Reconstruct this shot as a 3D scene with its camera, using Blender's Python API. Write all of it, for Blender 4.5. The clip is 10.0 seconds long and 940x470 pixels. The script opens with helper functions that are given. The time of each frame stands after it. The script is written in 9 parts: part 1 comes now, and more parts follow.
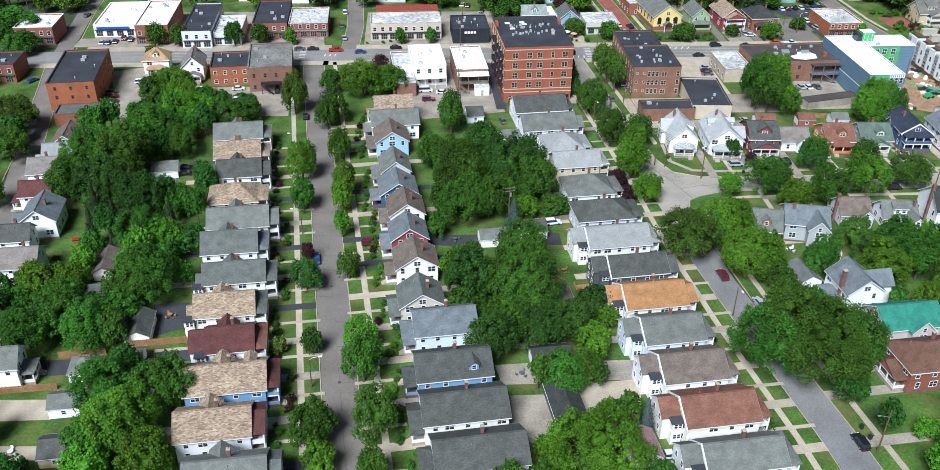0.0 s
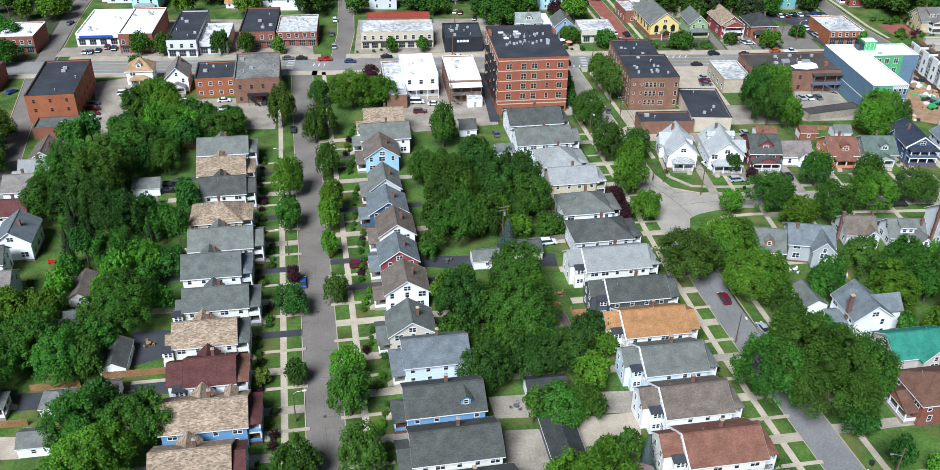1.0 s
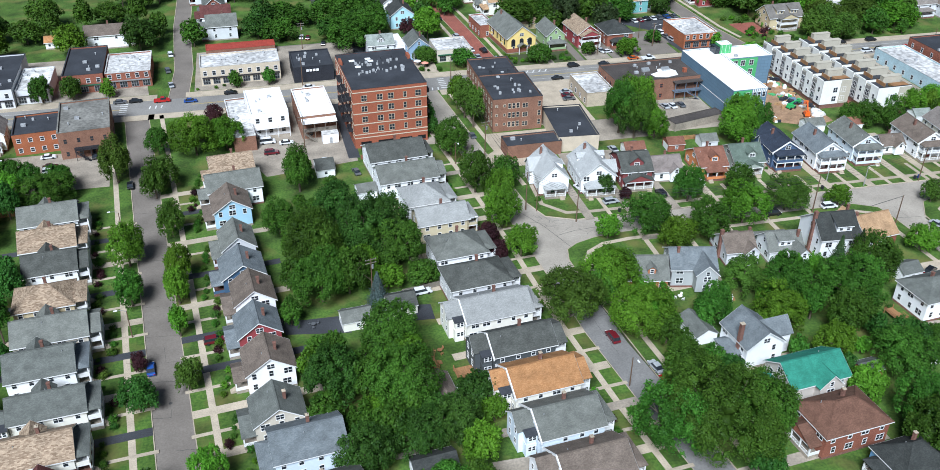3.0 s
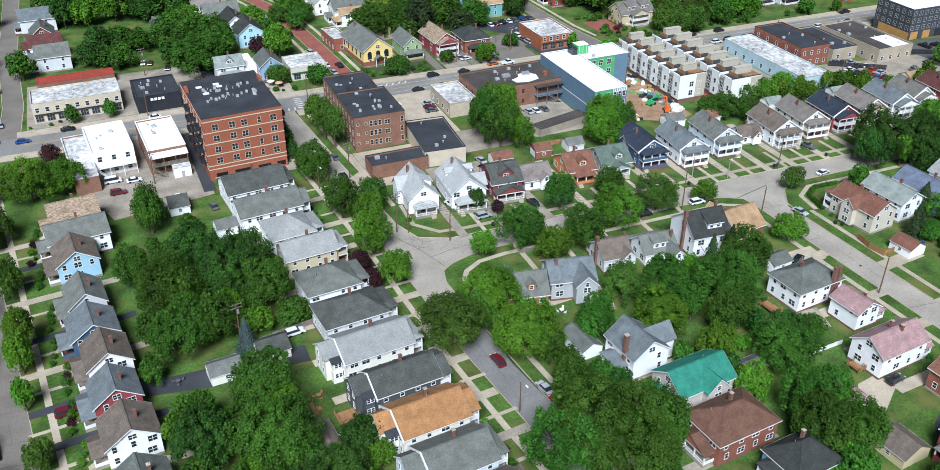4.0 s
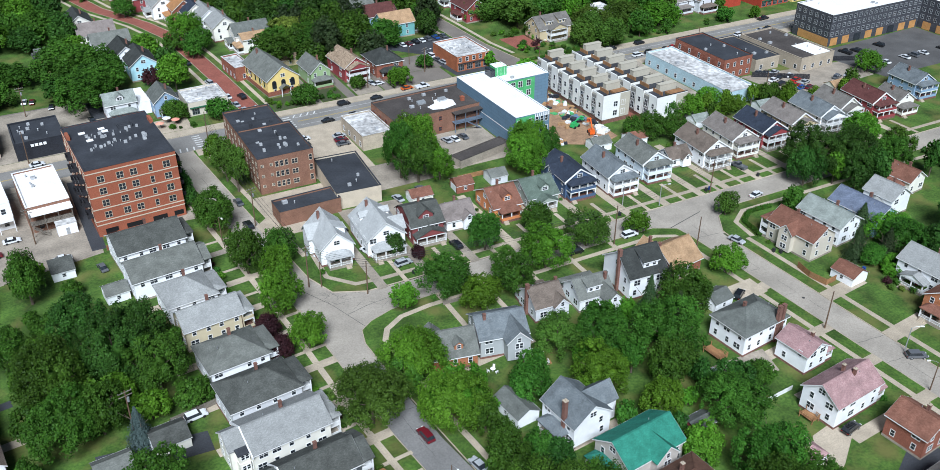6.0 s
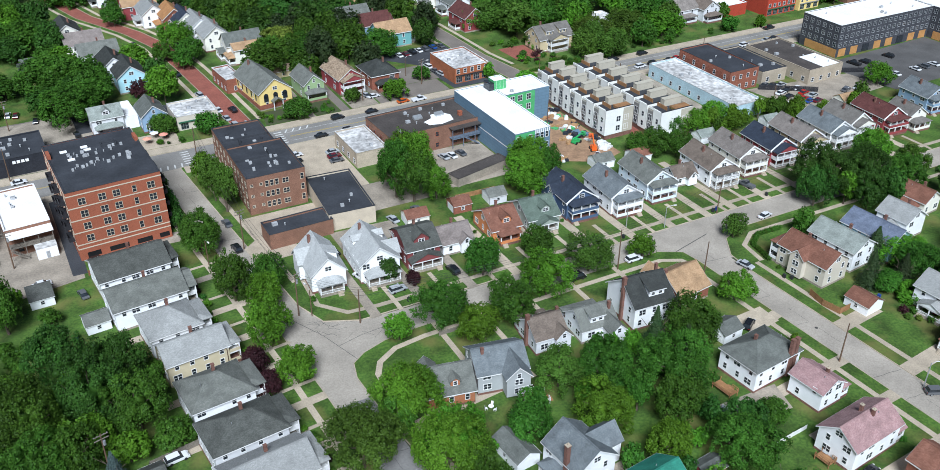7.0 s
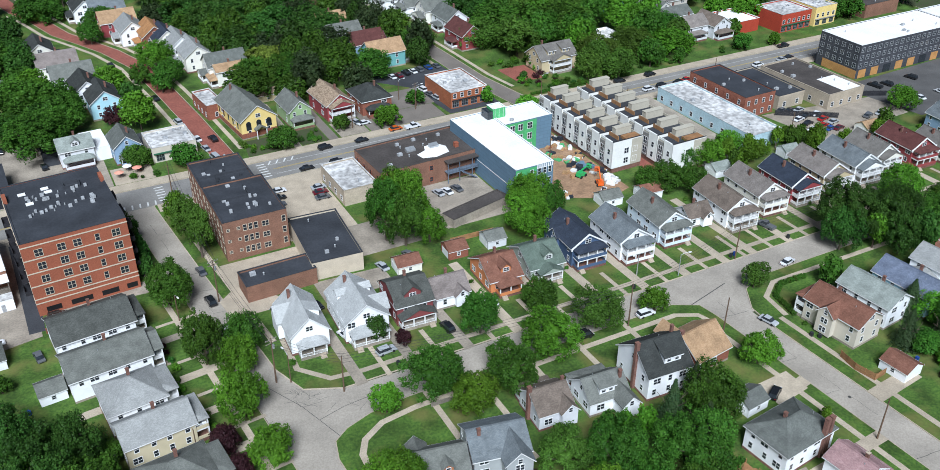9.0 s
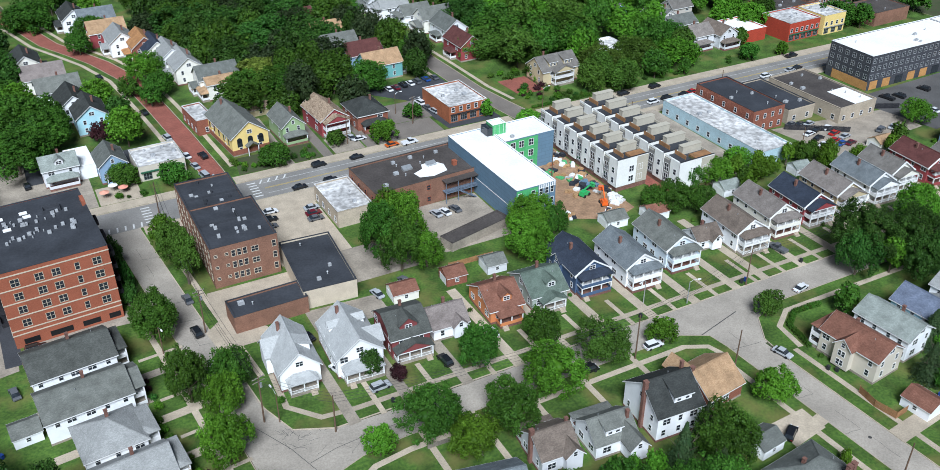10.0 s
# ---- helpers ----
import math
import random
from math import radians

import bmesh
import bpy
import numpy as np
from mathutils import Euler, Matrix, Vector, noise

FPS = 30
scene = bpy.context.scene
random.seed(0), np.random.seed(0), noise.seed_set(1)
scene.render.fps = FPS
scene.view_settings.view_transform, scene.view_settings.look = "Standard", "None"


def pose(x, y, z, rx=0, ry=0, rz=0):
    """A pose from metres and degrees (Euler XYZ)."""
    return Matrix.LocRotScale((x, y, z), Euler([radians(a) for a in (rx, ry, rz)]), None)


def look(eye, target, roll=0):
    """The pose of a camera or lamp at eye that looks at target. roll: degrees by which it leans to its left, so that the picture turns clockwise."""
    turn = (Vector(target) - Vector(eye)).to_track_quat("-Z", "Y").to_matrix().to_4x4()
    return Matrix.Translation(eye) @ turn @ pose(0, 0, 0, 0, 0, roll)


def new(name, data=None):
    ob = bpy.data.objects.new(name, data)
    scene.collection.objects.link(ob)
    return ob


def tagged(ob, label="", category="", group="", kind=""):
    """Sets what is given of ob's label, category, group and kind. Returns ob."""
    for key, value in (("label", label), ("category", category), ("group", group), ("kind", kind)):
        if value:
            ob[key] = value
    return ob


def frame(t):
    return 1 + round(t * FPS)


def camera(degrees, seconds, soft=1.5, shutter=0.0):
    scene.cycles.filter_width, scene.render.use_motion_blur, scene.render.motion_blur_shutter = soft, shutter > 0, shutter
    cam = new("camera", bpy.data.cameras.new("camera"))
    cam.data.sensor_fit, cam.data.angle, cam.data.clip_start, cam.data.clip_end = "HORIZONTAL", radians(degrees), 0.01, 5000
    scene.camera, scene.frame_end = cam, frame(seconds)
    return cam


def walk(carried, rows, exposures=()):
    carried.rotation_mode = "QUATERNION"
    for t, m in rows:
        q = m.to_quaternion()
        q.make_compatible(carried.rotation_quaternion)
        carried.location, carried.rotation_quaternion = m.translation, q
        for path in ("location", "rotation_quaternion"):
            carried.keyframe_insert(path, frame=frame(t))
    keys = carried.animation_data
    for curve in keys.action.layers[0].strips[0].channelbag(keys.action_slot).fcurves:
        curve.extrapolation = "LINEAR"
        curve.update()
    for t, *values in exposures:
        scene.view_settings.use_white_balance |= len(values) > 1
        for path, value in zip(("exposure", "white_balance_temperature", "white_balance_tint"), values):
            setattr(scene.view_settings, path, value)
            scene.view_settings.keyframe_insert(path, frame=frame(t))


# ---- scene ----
cam = camera(54.8, 10.0, 0.5)
PATH = [
    (0, (-0.001, -0.03, 129.938), (0.11, 1.665, 128.882), 0.8),
    (0.5, (0.596, 5.128, 129.995), (0.713, 6.822, 128.939), 0.9),
    (1, (1.199, 10.378, 130.043), (1.322, 12.072, 128.986), 0.9),
    (1.5, (1.871, 15.738, 130.106), (1.997, 17.432, 129.049), 0.9),
    (2, (2.712, 21.199, 130.224), (2.852, 22.891, 129.167), 0.9),
    (2.5, (3.918, 26.616, 130.445), (4.178, 28.295, 129.39), 0.8),
    (2.7, (4.525, 28.747, 130.514), (4.839, 30.417, 129.461), 0.7),
    (3.8, (8.759, 40.352, 130.767), (9.368, 41.944, 129.72), 0.1),
    (4, (9.765, 42.512, 130.777), (10.421, 44.084, 129.729), 0.2),
    (4.5, (12.522, 47.546, 130.75), (13.286, 49.07, 129.703), 0.0),
    (5, (15.166, 52.693, 130.732), (15.965, 54.2, 129.686), -0.0),
    (5.5, (18.176, 57.64, 130.741), (18.976, 59.146, 129.697), 0.0),
    (5.7, (19.323, 59.536, 130.782), (20.123, 61.042, 129.737), -0.0),
    (7, (27.013, 72.829, 130.946), (27.815, 74.334, 129.901), 0.1),
    (7.5, (30.076, 78.124, 130.981), (30.879, 79.628, 129.935), 0.1),
    (8, (33.105, 83.471, 130.949), (33.908, 84.974, 129.902), 0.1),
    (8.5, (36.197, 88.949, 130.939), (37.0, 90.452, 129.892), 0.1),
    (9, (39.43, 94.384, 130.98), (40.232, 95.887, 129.932), 0.1),
    (9.5, (42.372, 99.502, 131.047), (43.173, 101.005, 129.998), 0.0),
    (10, (45.543, 105.021, 130.988), (46.344, 106.524, 129.94), -0.0),
]
walk(cam, [(t, look(eye, target, roll)) for t, eye, target, roll in PATH], [(0, 0.38), (2, 0.38), (4, 0.31), (7, 0.21), (10, 0.17)])

# ---- light ----
world = bpy.data.worlds.new("overcast_sky")
scene.world = world
world.use_nodes = True
wn = world.node_tree
sky = wn.nodes.new("ShaderNodeTexSky")
sky.sky_type, sky.sun_disc = "NISHITA", False
sky.sun_elevation, sky.sun_rotation = radians(47), radians(207)
sky.air_density, sky.dust_density = 1.0, 0.6
wn.links.new(sky.outputs["Color"], wn.nodes["Background"].inputs["Color"])
wn.nodes["Background"].inputs["Strength"].default_value = 0.036
sun = new("sun", bpy.data.lights.new("sun", "SUN"))
sun.data.energy, sun.data.angle, sun.data.color = 5.2, radians(24), (0.86, 0.955, 1.08)
sun.matrix_world = look((-2, 9, 199), (60, 133, 50))


# ---- materials ----
def mat(name, col, rough=0.85, metal=0.0, var=0.25, fine=6.0, coarse=0.25, bump=0.3, pattern=None, tile=(1, 1), second=None, per=0.0, joint=0.55, mix=0.5):
    """A surface in metres: colour with fine grain and coarse stains; pattern 'brick' gives courses of tile size, 'lines' gives boards of that height."""
    m = bpy.data.materials.new(name)
    m.use_nodes = True
    nt = m.node_tree
    N, link = nt.nodes.new, nt.links.new
    b = nt.nodes["Principled BSDF"]
    b.inputs["Roughness"].default_value, b.inputs["Metallic"].default_value = rough, metal
    b.inputs["Specular IOR Level"].default_value = 0.3
    c2 = second or tuple(v * 0.6 for v in col)
    geo = N("ShaderNodeNewGeometry")
    n1, n2 = N("ShaderNodeTexNoise"), N("ShaderNodeTexNoise")
    for n, s in ((n1, fine), (n2, coarse)):
        n.inputs["Scale"].default_value, n.inputs["Detail"].default_value = s, 4
        link(geo.outputs["Position"], n.inputs["Vector"])
    base = N("ShaderNodeMix")
    base.data_type = "RGBA"
    base.inputs["A"].default_value, base.inputs["B"].default_value = (*col, 1), (*c2, 1)
    height = n1.outputs["Fac"]
    if pattern == "brick":
        uv, br = N("ShaderNodeUVMap"), N("ShaderNodeTexBrick")
        link(uv.outputs["UV"], br.inputs["Vector"])
        br.inputs["Color1"].default_value, br.inputs["Color2"].default_value = (*col, 1), (*c2, 1)
        br.inputs["Mortar"].default_value = (*[v * joint for v in col], 1)
        br.inputs["Scale"].default_value = 1
        br.inputs["Mortar Size"].default_value, br.inputs["Mortar Smooth"].default_value = tile[1] * 0.06, 0.3
        br.inputs["Brick Width"].default_value, br.inputs["Row Height"].default_value = tile
        br.inputs["Bias"].default_value = mix - 0.5
        colour, height = br.outputs["Color"], br.outputs["Fac"]
    elif pattern == "lines":
        uv, wv = N("ShaderNodeUVMap"), N("ShaderNodeTexWave")
        link(uv.outputs["UV"], wv.inputs["Vector"])
        wv.bands_direction, wv.wave_profile = "Y", "SAW"
        wv.inputs["Scale"].default_value = 0.314 / tile[1]
        colour, height = None, wv.outputs["Fac"]
        link(n1.outputs["Fac"], base.inputs["Factor"])
        colour = base.outputs["Result"]
    else:
        ramp = N("ShaderNodeMapRange")
        ramp.inputs["From Min"].default_value, ramp.inputs["From Max"].default_value = 0.35, 0.65
        link(n1.outputs["Fac"], ramp.inputs["Value"])
        link(ramp.outputs["Result"], base.inputs["Factor"])
        colour = base.outputs["Result"]
    hsv = N("ShaderNodeHueSaturation")
    link(colour, hsv.inputs["Color"])
    mr = N("ShaderNodeMapRange")
    mr.inputs["From Min"].default_value, mr.inputs["From Max"].default_value = 0.3, 0.7
    mr.inputs["To Min"].default_value, mr.inputs["To Max"].default_value = 1 - var, 1 + var
    link(n2.outputs["Fac"], mr.inputs["Value"])
    value = mr.outputs["Result"]
    if per:
        info, add = N("ShaderNodeObjectInfo"), N("ShaderNodeMath")
        pr = N("ShaderNodeMapRange")
        pr.inputs["To Min"].default_value, pr.inputs["To Max"].default_value = 1 - per, 1 + per
        link(info.outputs["Random"], pr.inputs["Value"])
        add.operation = "MULTIPLY"
        link(value, add.inputs[0])
        link(pr.outputs["Result"], add.inputs[1])
        value = add.outputs[0]
    link(value, hsv.inputs["Value"])
    link(hsv.outputs["Color"], b.inputs["Base Color"])
    if bump:
        bp = N("ShaderNodeBump")
        bp.inputs["Strength"].default_value, bp.inputs["Distance"].default_value = bump, 0.03
        link(height, bp.inputs["Height"])
        link(bp.outputs["Normal"], b.inputs["Normal"])
    return m


def leaf_mat(name, col, second, hue=0.025):
    """Foliage: leaf by leaf and bough by bough between two greens, and a little off in hue and depth from tree to tree."""
    m = bpy.data.materials.new(name)
    m.use_nodes = True
    nt = m.node_tree
    N, link = nt.nodes.new, nt.links.new
    b = nt.nodes["Principled BSDF"]
    b.inputs["Roughness"].default_value = 0.55
    b.inputs["Specular IOR Level"].default_value = 0.12
    geo, info = N("ShaderNodeNewGeometry"), N("ShaderNodeObjectInfo")
    noise, mean = N("ShaderNodeTexNoise"), N("ShaderNodeMath")
    noise.inputs["Scale"].default_value, noise.inputs["Detail"].default_value = 0.55, 3
    link(geo.outputs["Position"], noise.inputs["Vector"])
    mean.operation = "MULTIPLY_ADD"
    link(geo.outputs["Random Per Island"], mean.inputs[0])
    mean.inputs[1].default_value = 0.6
    spread = N("ShaderNodeMapRange")
    spread.inputs["From Min"].default_value, spread.inputs["From Max"].default_value = 0.3, 0.7
    spread.inputs["To Min"].default_value, spread.inputs["To Max"].default_value = 0.0, 0.4
    link(noise.outputs["Fac"], spread.inputs["Value"])
    link(spread.outputs["Result"], mean.inputs[2])
    mx, hsv = N("ShaderNodeMix"), N("ShaderNodeHueSaturation")
    mx.data_type = "RGBA"
    mx.inputs["A"].default_value, mx.inputs["B"].default_value = (*col, 1), (*second, 1)
    link(mean.outputs[0], mx.inputs["Factor"])
    link(mx.outputs["Result"], hsv.inputs["Color"])
    for out, sock, lo, hi in (("Random", "Hue", 0.5 - hue * 0.35, 0.5 + hue), ("Random", "Value", 0.66, 1.02)):
        r = N("ShaderNodeMapRange")
        r.inputs["To Min"].default_value, r.inputs["To Max"].default_value = lo, hi
        link(info.outputs[out], r.inputs["Value"])
        link(r.outputs["Result"], hsv.inputs[sock])
    stand, depth = N("ShaderNodeTexNoise"), N("ShaderNodeMapRange")
    stand.inputs["Scale"].default_value, stand.inputs["Detail"].default_value = 0.085, 1
    link(geo.outputs["Position"], stand.inputs["Vector"])
    depth.inputs["From Min"].default_value, depth.inputs["From Max"].default_value = 0.35, 0.65
    depth.inputs["To Min"].default_value, depth.inputs["To Max"].default_value = 0.72, 1.28
    link(stand.outputs["Fac"], depth.inputs["Value"])
    both = N("ShaderNodeMath")
    both.operation = "MULTIPLY"
    link(hsv.inputs["Value"].links[0].from_socket, both.inputs[0])
    link(depth.outputs["Result"], both.inputs[1])
    link(both.outputs[0], hsv.inputs["Value"])
    link(hsv.outputs["Color"], b.inputs["Base Color"])
    tr, ms = N("ShaderNodeBsdfTranslucent"), N("ShaderNodeMixShader")
    link(hsv.outputs["Color"], tr.inputs["Color"])
    ms.inputs["Fac"].default_value = 0.2
    link(b.outputs["BSDF"], ms.inputs[1])
    link(tr.outputs["BSDF"], ms.inputs[2])
    link(ms.outputs["Shader"], nt.nodes["Material Output"].inputs["Surface"])
    return m


def paint(name, col, rough=0.3, metal=0.0, coat=0.0):
    m = mat(name, col, rough, metal, var=0.05, bump=0.0, second=tuple(v * 0.93 for v in col))
    m.node_tree.nodes["Principled BSDF"].inputs["Coat Weight"].default_value = coat
    return m


SH = (0.32, 0.16)
ROOF_COL = {
    "gray": ((0.181, 0.188, 0.167), (0.134, 0.140, 0.127), "gray shingle"),
    "slate": ((0.144, 0.153, 0.139), (0.105, 0.113, 0.103), "slate-gray shingle"),
    "bluegray": ((0.175, 0.196, 0.204), (0.126, 0.144, 0.154), "blue-gray shingle"),
    "lightgray": ((0.332, 0.336, 0.324), (0.249, 0.253, 0.245), "pale gray shingle"),
    "paleroof": ((0.465, 0.473, 0.465), (0.365, 0.373, 0.365), "weathered pale gray shingle"),
    "dark": ((0.101, 0.105, 0.095), (0.067, 0.071, 0.064), "dark gray shingle"),
    "black": ((0.058, 0.061, 0.057), (0.037, 0.041, 0.039), "black shingle"),
    "navyroof": ((0.042, 0.053, 0.075), (0.030, 0.038, 0.055), "dark navy shingle"),
}
ROOF_COL.update({
    "tan": ((0.415, 0.315, 0.224), (0.183, 0.124, 0.083), "mottled tan wood-shingle"),
    "orangetan": ((0.432, 0.282, 0.166), (0.332, 0.207, 0.116), "orange-tan shingle"),
    "orange": ((0.440, 0.228, 0.104), (0.332, 0.158, 0.066), "weathered orange shingle"),
    "brown": ((0.187, 0.151, 0.124), (0.133, 0.104, 0.085), "gray-brown shingle"),
    "tangray": ((0.249, 0.220, 0.199), (0.170, 0.148, 0.133), "weathered taupe shingle"),
    "taupe": ((0.185, 0.173, 0.156), (0.144, 0.131, 0.119), "taupe shingle"),
    "darkbrown": ((0.166, 0.087, 0.062), (0.120, 0.062, 0.043), "dark brown shingle"),
    "maroon": ((0.129, 0.051, 0.046), (0.091, 0.035, 0.032), "maroon shingle"),
    "redbrown": ((0.237, 0.112, 0.079), (0.170, 0.075, 0.051), "red-brown shingle"),
    "pink": ((0.390, 0.249, 0.245), (0.299, 0.178, 0.174), "faded pink shingle"),
    "pinktan": ((0.250, 0.212, 0.195), (0.181, 0.152, 0.139), "pinkish-tan shingle"),
    "teal": ((0.037, 0.232, 0.166), (0.029, 0.183, 0.133), "teal green shingle"),
    "green": ((0.129, 0.166, 0.137), (0.091, 0.124, 0.100), "dull green shingle"),
    "slateblue": ((0.166, 0.195, 0.257), (0.108, 0.129, 0.178), "slate-blue shingle"),
    "sage": ((0.299, 0.332, 0.303), (0.216, 0.241, 0.220), "sage-gray shingle"),
})
ROOF = {k: mat("shingle_" + k, c, 0.9, 0, 0.1 if k in ("paleroof", "lightgray") else 0.2, 9, 0.5, 0.5, "brick", SH if k != "tan" else (0.5, 0.22), d, 0.07, 0.6) for k, (c, d, w) in ROOF_COL.items()}
for m in ROOF.values():
    m.node_tree.nodes["Principled BSDF"].inputs["Specular IOR Level"].default_value = 0.15
WALL_COL = {
    "white": ((0.88, 0.89, 0.90), "white-sided"), "cream": ((0.83, 0.80, 0.71), "cream-sided"), "beige": ((0.60, 0.54, 0.45), "beige-sided"),
    "ochre": ((0.56, 0.46, 0.29), "ochre-sided"), "palegray": ((0.66, 0.67, 0.69), "pale gray-sided"), "graywall": ((0.40, 0.42, 0.42), "gray-sided"),
    "blue": ((0.16, 0.33, 0.53), "blue-sided"), "skyblue": ((0.36, 0.58, 0.72), "sky-blue-sided"), "paleblue": ((0.68, 0.77, 0.84), "pale blue-sided"),
    "navy": ((0.06, 0.12, 0.2), "navy-sided"), "navywall": ((0.07, 0.115, 0.20), "navy-sided"), "denim": ((0.26, 0.38, 0.52), "denim-blue-sided"),
    "aqua": ((0.44, 0.72, 0.80), "aqua-sided"), "redwall": ((0.30, 0.06, 0.065), "dark red-sided"), "maroonwall": ((0.22, 0.06, 0.06), "maroon-sided"),
    "orangewall": ((0.60, 0.22, 0.09), "orange-sided"), "greenwall": ((0.30, 0.42, 0.22), "green-sided"), "sagewall": ((0.36, 0.41, 0.36), "sage-sided"),
    "tealwall": ((0.17, 0.42, 0.42), "teal-sided"), "yellow": ((0.82, 0.62, 0.24), "yellow-painted"), "charcoal": ((0.085, 0.095, 0.10), "charcoal-sided"),
    "taupe": ((0.55, 0.50, 0.45), "taupe-sided"), "sand": ((0.58, 0.50, 0.34), "sand-coloured"),
}
WALL = {k: mat("siding_" + k, c, 0.6, 0, 0.06, 3, 0.4, 0.18, "lines", (1, 0.15), tuple(v * 0.94 for v in c), 0.03) for k, (c, w) in WALL_COL.items()}
WALL["brick"] = mat("brick_red", (0.27, 0.10, 0.065), 0.9, 0, 0.12, 5, 0.4, 0.5, "brick", (0.22, 0.075), (0.2, 0.07, 0.045), 0, 1.6)
WALL["orangebrick"] = mat("brick_orange", (0.42, 0.17, 0.08), 0.9, 0, 0.12, 5, 0.4, 0.5, "brick", (0.22, 0.075), (0.32, 0.12, 0.06), 0, 1.4)
WALL_COL["brick"], WALL_COL["orangebrick"] = ((0, 0, 0), "red brick"), ((0, 0, 0), "orange brick")
OLD_BRICK = mat("brick_sooty", (0.21, 0.105, 0.08), 0.9, 0, 0.2, 5, 0.6, 0.5, "brick", (0.22, 0.075), (0.14, 0.07, 0.055), 0, 1.5)
BRICK_A = mat("brick_apartment", (0.332, 0.104, 0.058), 0.9, 0, 0.08, 4, 0.3, 0.4, "brick", (0.3, 0.1), (0.274, 0.083, 0.046), 0, 1.3)
BRICK_B = mat("brick_brown", (0.249, 0.129, 0.087), 0.9, 0, 0.16, 4, 0.3, 0.4, "brick", (0.3, 0.1), (0.174, 0.087, 0.058), 0, 1.3)
BRICK_C = mat("brick_orange_old", (0.365, 0.124, 0.058), 0.9, 0, 0.15, 4, 0.3, 0.4, "brick", (0.3, 0.1), (0.282, 0.091, 0.042), 0, 1.2)
TRIM = mat("white_trim", (0.80, 0.80, 0.79), 0.5, 0, 0.05, 3, 0.5, 0.05, second=(0.74, 0.74, 0.73))
CREAM_STONE = mat("cream_stone", (0.581, 0.498, 0.382), 0.8, 0, 0.08, 5, 0.5, 0.2, second=(0.498, 0.423, 0.324))
GLASS = mat("window_glass", (0.03, 0.037, 0.045), 0.08, 0, 0.2, 2, 0.5, 0.0)
GLASS.node_tree.nodes["Principled BSDF"].inputs["Specular IOR Level"].default_value = 0.6
GRASS = mat("lawn", (0.074, 0.140, 0.023), 0.95, 0, 0.45, 1.6, 0.16, 0.9, second=(0.038, 0.085, 0.015))
nt = GRASS.node_tree
dry, fac, blend = nt.nodes.new("ShaderNodeTexNoise"), nt.nodes.new("ShaderNodeMapRange"), nt.nodes.new("ShaderNodeMix")
dry.inputs["Scale"].default_value, dry.inputs["Detail"].default_value = 0.11, 3
fac.inputs["From Min"].default_value, fac.inputs["From Max"].default_value = 0.5, 0.68
fac.inputs["To Max"].default_value = 0.7
nt.links.new(nt.nodes.new("ShaderNodeNewGeometry").outputs["Position"], dry.inputs["Vector"])
nt.links.new(dry.outputs["Fac"], fac.inputs["Value"])
blend.data_type = "RGBA"
blend.inputs["B"].default_value = (0.155, 0.142, 0.045, 1)
nt.links.new(fac.outputs["Result"], blend.inputs["Factor"])
nt.links.new(nt.nodes["Principled BSDF"].inputs["Base Color"].links[0].from_socket, blend.inputs["A"])
nt.links.new(blend.outputs["Result"], nt.nodes["Principled BSDF"].inputs["Base Color"])
SOIL = mat("ground_cover", (0.042, 0.071, 0.023), 0.95, 0, 0.3, 1.2, 0.06, 0.8, second=(0.062, 0.058, 0.033))
ASPHALT = mat("worn_asphalt", (0.203, 0.176, 0.151), 0.92, 0, 0.16, 3, 0.12, 0.3, second=(0.166, 0.144, 0.124))
ASPHALT_D = mat("dark_asphalt", (0.054, 0.058, 0.065), 0.9, 0, 0.2, 3, 0.15, 0.3, second=(0.042, 0.044, 0.050))
ASPHALT_M = mat("gray_lot_asphalt", (0.108, 0.104, 0.101), 0.92, 0, 0.2, 3, 0.12, 0.3, second=(0.083, 0.080, 0.078))
ASPHALT_L = mat("main_street_asphalt", (0.249, 0.237, 0.220), 0.92, 0, 0.16, 3, 0.1, 0.3, second=(0.203, 0.193, 0.179))
ASPHALT_N = mat("gray_street_asphalt", (0.216, 0.207, 0.199), 0.92, 0, 0.16, 3, 0.12, 0.3, second=(0.166, 0.162, 0.154))
STREET_N = mat("pale_street_concrete", (0.375, 0.333, 0.281), 0.92, 0, 0.18, 3, 0.1, 0.3, second=(0.300, 0.265, 0.223))
CONC = mat("concrete", (0.465, 0.386, 0.290), 0.92, 0, 0.14, 3, 0.3, 0.2, second=(0.365, 0.307, 0.237), per=0.10)
CONC_OLD = mat("stained_concrete", (0.340, 0.290, 0.232), 0.92, 0, 0.25, 2, 0.2, 0.2, second=(0.257, 0.220, 0.178))
BRICKROAD = mat("brick_paving", (0.315, 0.108, 0.079), 0.9, 0, 0.12, 5, 0.2, 0.3, "brick", (0.6, 0.3), (0.241, 0.079, 0.058))
WOOD = mat("cedar_fence", (0.349, 0.183, 0.083), 0.85, 0, 0.2, 6, 0.6, 0.3, second=(0.249, 0.124, 0.058), per=0.1)
WOOD_G = mat("gray_weathered_wood", (0.224, 0.199, 0.166), 0.85, 0, 0.2, 6, 0.6, 0.3, second=(0.166, 0.141, 0.116), per=0.1)
BARK = mat("bark", (0.13, 0.10, 0.075), 0.95, 0, 0.2, 8, 1.0, 0.5)
POLE = mat("brown_pole_wood", (0.16, 0.10, 0.065), 0.9, 0, 0.15, 8, 0.4, 0.3)
METAL = mat("galvanised_metal", (0.50, 0.52, 0.53), 0.45, 0.6, 0.1, 6, 1, 0.05, second=(0.42, 0.44, 0.45))
